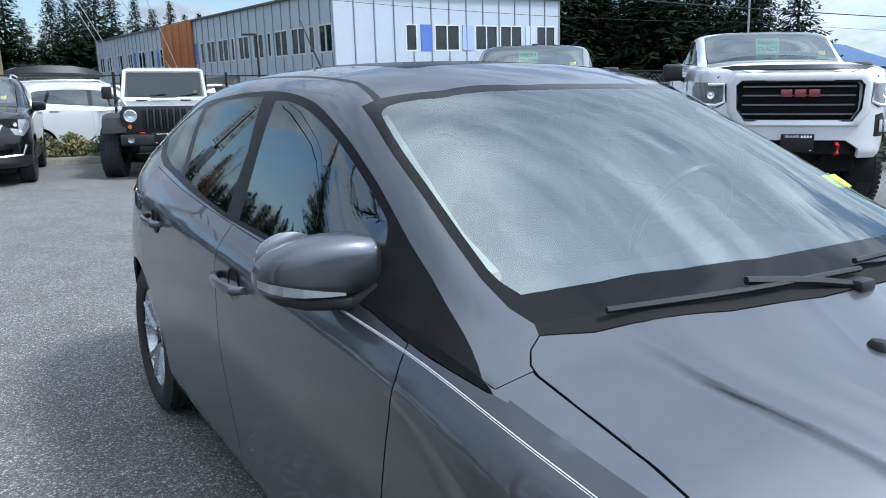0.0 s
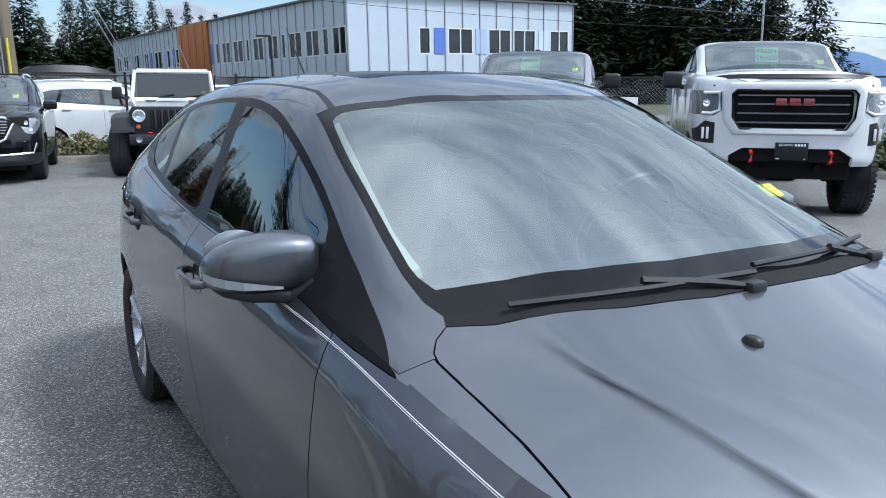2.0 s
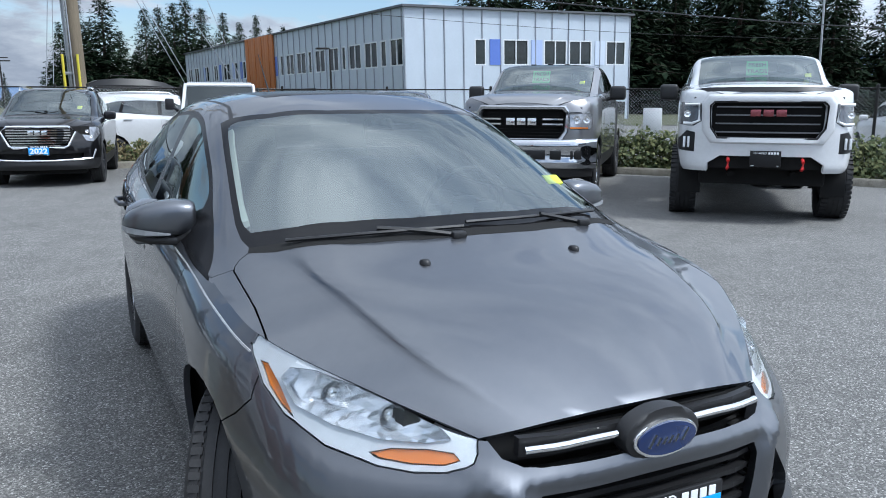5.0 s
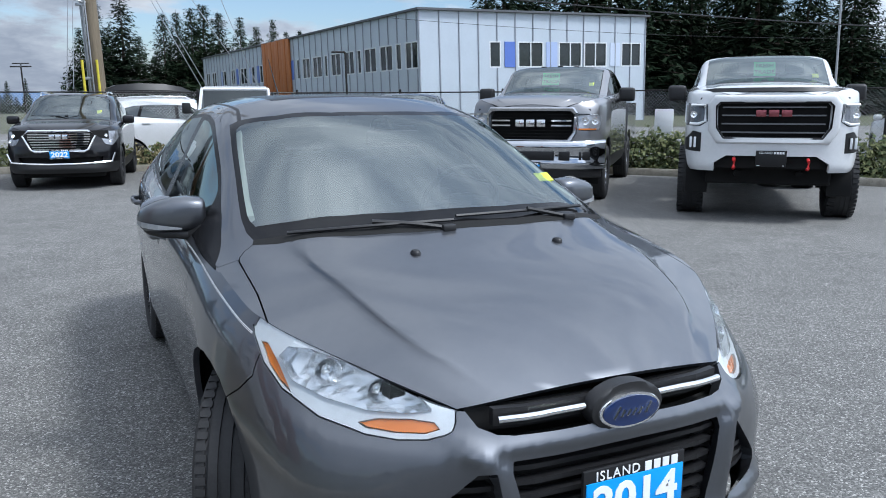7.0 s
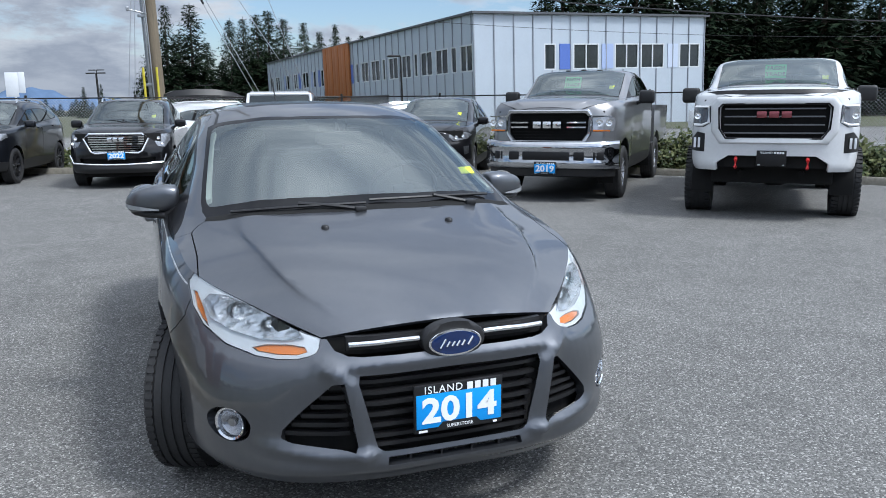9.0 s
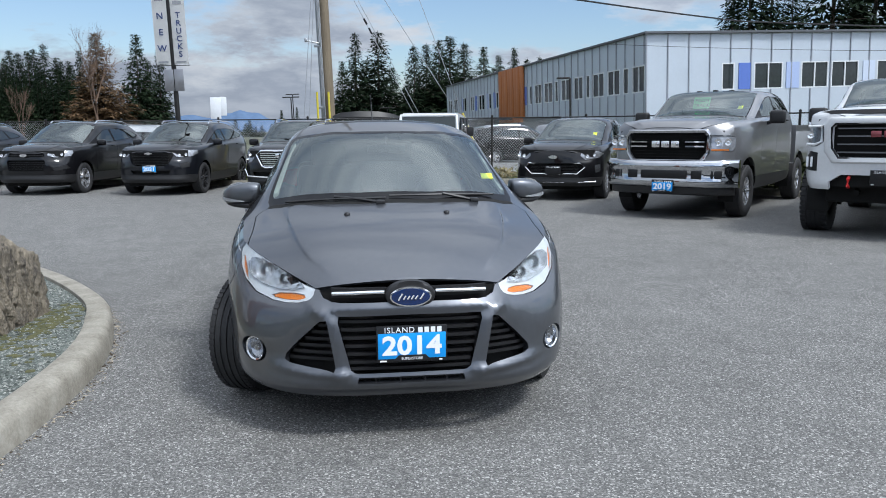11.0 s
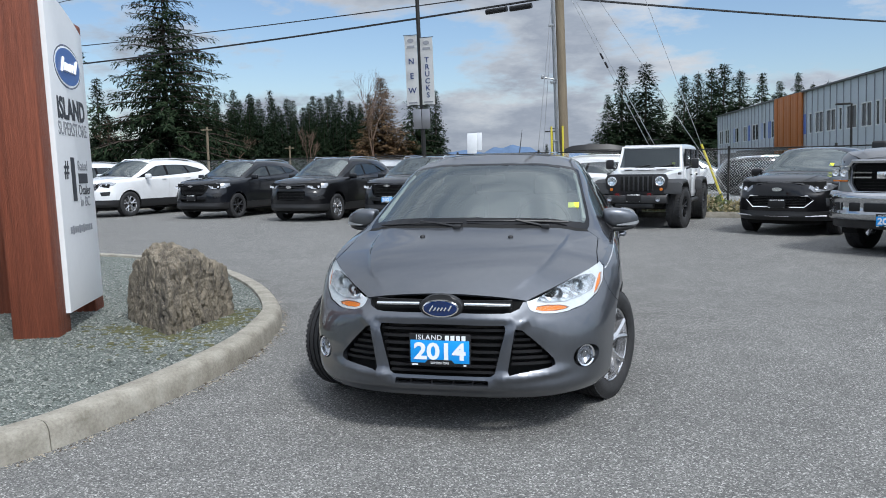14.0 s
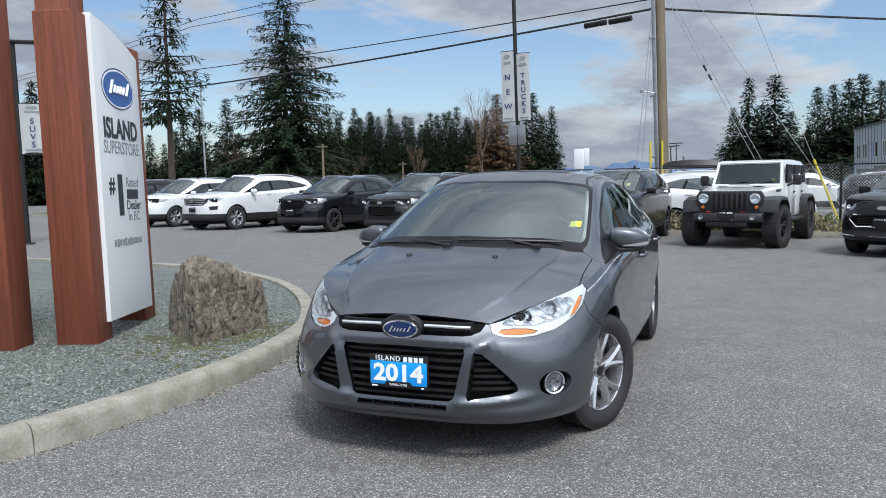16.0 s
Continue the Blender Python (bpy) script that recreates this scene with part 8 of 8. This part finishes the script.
in_line, fence_line, back_line = offset(far_line, .15), offset(far_line, 1.55), offset(far_line, 3.4)
bm = bmesh.new()
rows = [[bm.verts.new((*p, .10 + .05 * noise.noise(Vector((p[0], p[1], 0)) * .8))) for p in (a, ((a[0] + b[0]) / 2, (a[1] + b[1]) / 2), b, c)] for a, b, c in zip(in_line, fence_line, back_line)]
for a, b in zip(rows, rows[1:]):
    for k in range(3):
        bm.faces.new((a[k], b[k], b[k + 1], a[k + 1]))
bmesh.ops.recalc_face_normals(bm, faces=bm.faces)
tagged(part("verge", bm, M_GRASS), "rough planted verge with dry grass and soil", "verge", "", "structure")

rs = random.Random(77)


def shrub(x, y, w, h, seed, material, label, leaf=.09):
    rr = random.Random(seed)
    bm = bmesh.new()
    n = int(520 * w * h / .6)
    for _ in range(n):
        a, e, q = rr.uniform(0, 6.283), rr.uniform(-.1, 1.5), rr.uniform(.55, 1.0)
        lump = 1 + .35 * noise.noise(Vector((math.cos(a) * 2 + seed, math.sin(a) * 2, e * 2)))
        p = Vector((math.cos(a) * math.cos(e) * w * .5, math.sin(a) * math.cos(e) * w * .42, max(0.02, math.sin(e) * h))) * q * lump
        d = Vector((rr.uniform(-1, 1), rr.uniform(-1, 1), rr.uniform(-.2, 1))).normalized()
        u = d.orthogonal().normalized() * leaf * .38
        sz = leaf * rr.uniform(.7, 1.4)
        bm.faces.new([bm.verts.new(p - u * .3), bm.verts.new(p + d * sz * .55 + u), bm.verts.new(p + d * sz * 1.2), bm.verts.new(p + d * sz * .55 - u)])
    for k in range(7):
        a = rr.uniform(0, 6.28)
        tube(bm, [(0, 0, 0), (math.cos(a) * w * .18, math.sin(a) * w * .18, h * .4), (math.cos(a) * w * .36, math.sin(a) * w * .36, h * .75)], .012, 4, .004, caps=False)
    ob = part("shrub", bm, material, None, "", smooth=False)
    ob.location = (x, y, .10)
    return tagged(ob, label, "shrub", "shrubs along the fence")


mid_line = offset(far_line, .78)
for k, p in enumerate(mid_line):
    if -4 < p[0] < 14 and p[1] > 3.5:
        if 6.5 < p[0]:
            shrub(p[0] + rs.uniform(-.2, .2), p[1] + rs.uniform(-.2, .2), rs.uniform(1.1, 1.5), rs.uniform(.55, .75), k, M_HEDGE, "low dense evergreen shrub by the fence")
        else:
            shrub(p[0] + rs.uniform(-.2, .2), p[1] + rs.uniform(-.2, .2), rs.uniform(.7, 1.1), rs.uniform(.25, .45), k, M_HEDGE if k % 2 else M_DRYG, "low tuft of shrub and dry grass by the fence", .07)

# chain-link fence: posts, rails, diamond mesh
fence = empty("chain_link_fence", Matrix(), "chain-link fence with dark posts along the lot", "fence", "", "")
FH = 1.62
run = 0.0
last = None
posts = []
for p in fence_line:
    if p[1] < -4 or p[0] < -26:
        continue
    if last is None or (Vector(p) - Vector(last)).length > 2.35:
        posts.append(p)
        last = p
for p in posts:
    b2 = bmesh.new()
    tube(b2, [(p[0], p[1], 0), (p[0], p[1], FH + .14)], .030, 8)
    lathe(b2, [(.034, FH + .13), (.03, FH + .17), (.002, FH + .185)], 8, axis="z", origin=(p[0], p[1], 0))
    part("post", b2, M_DARKMETAL, fence)
for a, b in zip(posts, posts[1:]):
    b2 = bmesh.new()
    tube(b2, [(a[0], a[1], FH + .1), (b[0], b[1], FH + .1)], .018, 6)
    part("top_rail", b2, M_DARKMETAL, fence)
wires = bmesh.new()
for a, b in zip(posts, posts[1:]):
    A, Bv = Vector((*a, .12)), Vector((*b, .12))
    ln = (Bv - A).length
    d = (Bv - A) / ln
    n = int(ln / .075)
    for k in range(-int(FH / .075), n):
        for sgn in (1, -1):
            x0, z0, x1, z1 = k * .075, 0.0, k * .075 + FH, FH
            if x0 < 0:
                z0, x0 = -x0, 0.0
            if x1 > ln:
                z1, x1 = FH - (x1 - ln), ln
            if x1 <= x0:
                continue
            if sgn < 0:
                p0, p1 = A + d * (ln - x0), A + d * (ln - x1)
            else:
                p0, p1 = A + d * x0, A + d * x1
            p0, p1 = p0 + Vector((0, 0, z0)), p1 + Vector((0, 0, z1))
            q = (p1 - p0).cross(Vector((d.y, -d.x, 0))).normalized() * .0022
            wv = Vector((d.y, -d.x, 0)) * .0022
            v = [wires.verts.new(pp + o) for pp in (p0, p1) for o in (q, -q * .5 + wv, -q * .5 - wv)]
            for i in range(3):
                wires.faces.new((v[i], v[(i + 1) % 3], v[3 + (i + 1) % 3], v[3 + i]))
ob = part("wire_mesh", wires, M_STEEL, fence, "galvanised diamond mesh", smooth=False)
tagged(ob, kind="stuff")

# road beyond the fence
road = offset(far_line, 5.2)
road2 = offset(far_line, 17.0)
bm = bmesh.new()
rows = [[bm.verts.new((*a, .012)), bm.verts.new((*b, .012))] for a, b in zip(road, road2)]
for a, b in zip(rows, rows[1:]):
    bm.faces.new((a[0], b[0], b[1], a[1]))
bmesh.ops.recalc_face_normals(bm, faces=bm.faces)
tagged(part("road", bm, M_ROAD), "smooth dark grey road beyond the fence", "road", "", "structure")
for d in (6.0, 11.4, 16.4):
    a_line, b_line = offset(far_line, d), offset(far_line, d + .13)
    bm = bmesh.new()
    rows = [[bm.verts.new((*a, .017)), bm.verts.new((*b, .017))] for a, b in zip(a_line, b_line)]
    for a, b in zip(rows, rows[1:]):
        bm.faces.new((a[0], b[0], b[1], a[1]))
    bmesh.ops.recalc_face_normals(bm, faces=bm.faces)
    tagged(part("road_marking", bm, M_PINSTRIPE), "white painted line along the road", "road marking", "", "structure")
far_verge = [(-400, 260), (-60, 60), (-20, 42), (8, 44), (40, 36), (90, 10), (400, -100), (900, 500), (0, 900), (-900, 600)]
sheet("ground_far", far_verge, .02, M_GRASS, "rough grass beyond the road", "grass")


# ---- poles, wires, banners ----
def utility_pole():
    b = empty("utility_pole", Matrix.Translation((-.48, 20.7, 0)) @ Matrix.Rotation(radians(-1.8), 4, "Y"), "weathered timber utility pole with cables and fittings", "pole")
    b2 = bmesh.new()
    tube(b2, [(0, 0, -.2), (0, 0, 6), (0, 0, 13)], .17, 14, .12)
    part("shaft", b2, M_POLEW, b)
    for k, (x, y, z0, z1, rr) in enumerate(((-.19, -.06, 0, 9.5, .028), (-.23, .02, 0, 11, .022), (-.13, -.16, 0, 7.5, .02))):
        b2 = bmesh.new()
        tube(b2, [(x, y, z0), (x, y, z1)], rr, 7)
        part("conduit", b2, M_STEEL, b, "grey cable conduit")
    for z in (2.1, 3.9, 5.6):
        b2 = bmesh.new()
        box(b2, (-.24, -.04, z), (.20, .10, .07), .01)
        part("bracket", b2, M_STEEL, b)
    b2 = bmesh.new()
    tube(b2, [(-.1, -.1, 3.95), (-.55, -.15, 4.05)], .02, 6)
    box(b2, (-.57, -.15, 4.07), (.08, .08, .12), .02)
    part("bracket_arm", b2, M_STEEL, b)
    for x in (-.36, -.02):
        b2 = bmesh.new()
        tube(b2, [(x, -.35, .1), (x + .02, -.2, 2.55)], .032, 8)
        part("guard", b2, M_YGUARD, b, "yellow plastic guy guard")
    return b


utility_pole()


def cable(name, pts, r, label, sag=0.0, material=None):
    b2 = bmesh.new()
    A, Z = Vector(pts[0]), Vector(pts[-1])
    if len(pts) == 2:
        pts = [A.lerp(Z, t / 16) - Vector((0, 0, sag * 4 * (t / 16) * (1 - t / 16))) for t in range(17)]
    tube(b2, pts, r, 5)
    return tagged(part(name, b2, material or M_WIRE), label, "cable")


def line(name, pts, r, label, sag=.25):
    """A cable hung from point to point."""
    full = []
    for a, b in zip(pts, pts[1:]):
        a, b = Vector(a), Vector(b)
        full += [a.lerp(b, t / 10) - Vector((0, 0, sag * 4 * (t / 10) * (1 - t / 10))) for t in range(10)]
    full.append(Vector(pts[-1]))
    return cable(name, full, r, label)


line("overhead_cable", [(-60, 42, 6.4), (-23.4, 27.7, 6.15), (-.85, 20.75, 6.45), (18.5, 31.8, 6.3), (47, 34, 6.4), (90, 30, 6.6)], .035, "thick black overhead cable slung between poles", .12)
line("overhead_cable", [(-60, 42, 7.3), (-23.4, 27.7, 6.95), (-.85, 20.8, 6.75)], .02, "thin black overhead cable above the thick one", .1)
line("overhead_cable", [(-60, 44, 9.4), (-24, 29, 9.3), (-.8, 20.9, 9.6), (19, 33, 9.3), (48, 36, 9.4)], .015, "thin dark upper power line", .3)
line("overhead_cable", [(-60, 44.6, 9.9), (-24, 29.6, 9.8), (-.8, 21.3, 10.2), (19, 33.6, 9.8), (48, 36.6, 9.9)], .015, "thin dark upper power line", .3)
line("overhead_cable", [(14, 38, 5.9), (47, 36, 5.8), (90, 33, 6.1)], .012, "thin dark power line", .3)
for k, (a, b) in enumerate((((-.6, 20.75, 6.9), (3.0, 21.1, .1)), ((-.6, 20.8, 7.1), (3.2, 21.2, .1)), ((-.6, 20.8, 8.0), (4.6, 21.0, .1)), ((-.6, 20.7, 12.6), (4.25, 20.9, .1)), ((-.9, 20.6, 6.3), (-1.45, 20.3, .1)), ((-.9, 20.6, 5.6), (-1.25, 20.35, .1)))):
    cable("guy_wire", [a, b], .009, "steel guy wire from the utility pole", .02, M_STEEL)
for f in (.32, .36):
    A, Z = Vector((-.6, 20.75, 6.9)), Vector((3.0, 21.1, .1))
    b2 = bmesh.new()
    tube(b2, [A.lerp(Z, f), A.lerp(Z, f + .025)], .03, 8)
    tagged(part("insulator", b2, M_SATIN), "dark insulator on a guy wire", "insulator")
b2 = bmesh.new()
A, Z = Vector((-.6, 20.7, 12.6)), Vector((4.25, 20.9, .1))
tube(b2, [A.lerp(Z, .855), A.lerp(Z, .995)], .035, 8)
tagged(part("guy_guard", b2, M_YGUARD), "yellow plastic guard on a guy wire", "guard")
for x in (-1.55, -2.35):
    b2 = bmesh.new()
    z = 6.33 - .012 * (-x)
    tube(b2, [(x, 20.9 - (x + .85) * .31 * 1.0, z), (x - .1, 20.93 - (x + .85) * .31, z - .01), (x - .6, 21.08 - (x + .85) * .31, z - .03), (x - .7, 21.1 - (x + .85) * .31, z - .03)], .085, 10)
    tagged(part("splice_case", b2, M_WIRE), "black splice case hung on the cable", "cable box")


def banner_pole(x, y, h, banners, label, turn=0.0):
    b = empty("banner_pole", Matrix.Translation((x, y, 0)) @ Matrix.Rotation(radians(-1.6), 4, "Y") @ Matrix.Rotation(radians(turn), 4, "Z"), label, "pole")
    b2 = bmesh.new()
    tube(b2, [(0, 0, 0), (0, 0, h)], .075, 10, .06)
    box(b2, (0, 0, .02), (.3, .3, .04), .01)
    part("shaft", b2, M_DARKMETAL, b, "dark painted shaft")
    b2 = bmesh.new()
    box(b2, (.30, 0, h + .02), (.75, .28, .07), .02)
    part("lamp_head", b2, M_DARKMETAL, b, "flat lamp head")
    for sgn, z0, z1, w, words in banners:
        b2 = bmesh.new()
        bow = [(sgn * (.05 + w * t), .02 * math.sin(t * 3.1)) for t in (0, .25, .5, .75, 1)]
        v0 = [b2.verts.new((px, -.09 - py, z0 + (.04 if i in (1, 2, 3) else 0))) for i, (px, py) in enumerate(bow)]
        v1 = [b2.verts.new((px, -.09 - py, z1 - (0 if i in (0, 4) else .02))) for i, (px, py) in enumerate(bow)]
        for i in range(4):
            b2.faces.new((v0[i], v0[i + 1], v1[i + 1], v1[i]))
        bmesh.ops.solidify(b2, geom=b2.faces[:], thickness=.006)
        bmesh.ops.recalc_face_normals(b2, faces=b2.faces)
        bn = part("banner", b2, M_BANNER, b, "white fabric banner with upright lettering")
        n = len(words)
        step = (z1 - z0) * .62 / n
        for i, ch in enumerate(words):
            lettering("banner_lettering", ch, min(step * 1.05, w * .62), Matrix.Translation((sgn * (.05 + w * .5), -.125, z1 - (z1 - z0) * .30 - step * (i + .35))) @ FRONT, M_NTEXT, bn, bold=.02)
        b2 = bmesh.new()
        prism(b2, oval(sgn * (.05 + w * .5), z1 - (z1 - z0) * .08, w * .26, (z1 - z0) * .03, 14), .004, Matrix.Translation((0, -.118, 0)) @ FRONT)
        part("banner_emblem", b2, M_GTEXT, bn)
        b2 = bmesh.new()
        box(b2, (sgn * (.05 + w * .5), -.12, z1 - (z1 - z0) * .165), (w * .6, .004, (z1 - z0) * .035))
        part("name_bar", b2, M_GTEXT, bn)
        b2 = bmesh.new()
        box(b2, (sgn * (.05 + w * .5), -.12, z0 + .10), (w * .7, .004, .04))
        part("small_print", b2, M_GTEXT, bn)
        for z in (z0, z1):
            b2 = bmesh.new()
            tube(b2, [(0, -.09, z), (sgn * (w + .08), -.09, z)], .012, 6)
            part("banner_arm", b2, M_DARKMETAL, b)
    return b


bp = banner_pole(-4.90, 20.6, 9.0, ((-1, 3.3, 5.5, .40, "NEW"), (1, 3.3, 5.4, .40, "TRUCKS")), "tall dark lamp pole with two white banners")
for sgn in (-1, 1):
    b2 = bmesh.new()
    box(b2, (sgn * .14, -.1, 2.88), (.26, .01, .62), .004)
    part("notice_plate", b2, M_LGREY, bp, "plain grey notice plate")
banner_pole(-15.15, 11.1, 5.0, ((1, 2.25, 3.5, .55, "SUVS"),), "dark lamp pole with one white banner", 40)


def lamp_pole(x, y, h, heads, label, material=None):
    b2 = bmesh.new()
    material = material or M_DARKMETAL
    b = empty("lamp_pole", Matrix.Translation((x, y, 0)) @ Matrix.Rotation(radians(-1.6), 4, "Y"), label, "lamp")
    tube(b2, [(0, 0, 0), (0, 0, h)], .09, 8, .06)
    part("shaft", b2, material, b)
    for sgn in heads:
        b2 = bmesh.new()
        if abs(sgn) > 1:
            tube(b2, [(0, 0, h), (sgn * .25, 0, h + .35), (sgn * .6, 0, h + .5)], .05, 6)
            box(b2, (sgn * .75, 0, h + .5), (.8, .3, .12), .04)
        else:
            box(b2, (sgn * .5, 0, h), (.9, .35, .12), .03)
        part("lamp_head", b2, material, b)
    return b


lamp_pole(-5.4, 88, 5.2, (-1, 1), "dark lamp pole with two flat heads")
lamp_pole(-6.5, 112, 6.6, (-1, 1), "dark lamp pole with two flat heads")
lamp_pole(16.3, 51.5, 5.0, (-1,), "slim dark lamp pole before the office")
lamp_pole(44, 34.5, 8.2, (-1.3,), "grey street lamp with a curved arm", M_STEEL)
lamp_pole(6.0, 96, 4.2, (-1, 1), "small dark lamp pole by the trees")
lamp_pole(-38, 48, 9.0, (), "slim pale grey pole", M_STEEL)
for x, y, h in ((-28, 49, 4.5), (-28.5, 65.3, 3.5)):
    b2 = bmesh.new()
    tube(b2, [(0, 0, 0), (0, 0, h)], .11, 8, .08)
    box(b2, (0, -.1, h - .22), (.9, .08, .09), .02)
    ob = part("far_pole", b2, M_POLEW)
    ob.location = (x, y, 0)
    tagged(ob, "distant timber service pole with a short arm", "pole")
# back of a road sign beyond the lot
b2 = bmesh.new()
tube(b2, [(0, 0, 0), (0, 0, 3.2)], .05, 8)
box(b2, (-.12, -.06, 2.65), (.55, .03, 1.15), .01)
box(b2, (.30, -.02, 2.75), (.30, .03, 1.0), .01)
ob = part("road_sign", b2, M_WFRAME)
ob.location = (-6.7, 40.5, 0)
tagged(ob, "plain grey back of a road sign on a post", "sign")
# notice board on the fence line
b2 = bmesh.new()
box(b2, (0, 0, .95), (.42, .05, .62), .01)
box(b2, (0, .03, .55), (.06, .06, 1.1), .01)
ob = part("notice_board", b2, M_PANEL)
ob.matrix_world = pose(11.2, 12.9, .05, 0, 0, -40)
tagged(ob, "small white notice board by the fence", "sign")

# unseen showroom wall behind the camera, added dark to shape the bumper's reflections
b2 = bmesh.new()
box(b2, (6, -30, 3.2), (46, .4, 6.4))
tagged(part("wall_showroom", b2, M_LOWER, None, "", smooth=False), "unseen dark grey showroom wall added to darken reflections", "wall", "", "structure")
# low firs out of view, added as a dark horizon for the reflections
for k in range(26):
    a = radians(62 + k * 4.6 + rs.uniform(-1.5, 1.5))
    d = rs.uniform(55, 85)
    fir_at(protos[k % 3], -d * math.sin(a), d * math.cos(a), rs.uniform(4, 7.5), rs.uniform(0, 6), 2.4)
for k in range(20):
    a = radians(-64 - k * 5.0 + rs.uniform(-1.5, 1.5))
    d = rs.uniform(70, 100)
    fir_at(protos[k % 3], -d * math.sin(a), d * math.cos(a), rs.uniform(4, 7.5), rs.uniform(0, 6), 2.4)

# grit, twigs and pale chips washed up along the foot of the kerb
rg = random.Random(77)
bm = bmesh.new()
foot = [Vector((p[0], p[1])) for p in isle_line]
mid = sum(foot, Vector((0, 0))) / len(foot)
for a, b in zip(foot, foot[1:]):
    ln = (b - a).length
    side = Vector((b.y - a.y, a.x - b.x)).normalized()
    if side.dot(a - mid) < 0:
        side = -side
    for _ in range(int(ln * 95)):
        q = a.lerp(b, rg.random()) + side * (.003 + abs(rg.gauss(0, .035)))
        e, z = rg.uniform(.003, .010), .002
        t = rg.uniform(0, 3.14)
        u, w = Vector((math.cos(t), math.sin(t))) * e * rg.choice((1, 1, 2.6)), Vector((-math.sin(t), math.cos(t))) * e * .6
        base = [bm.verts.new((*(q + c), z)) for c in (u, w, -u, -w)]
        peak = bm.verts.new((q.x, q.y, z + e * .7))
        for i in range(4):
            bm.faces.new((base[i], base[(i + 1) % 4], peak))
tagged(part("gutter_grit", bm, M_GRIT, None, "", smooth=False), "brown grit, twigs and pale chips along the kerb foot", "grit", "", "stuff")
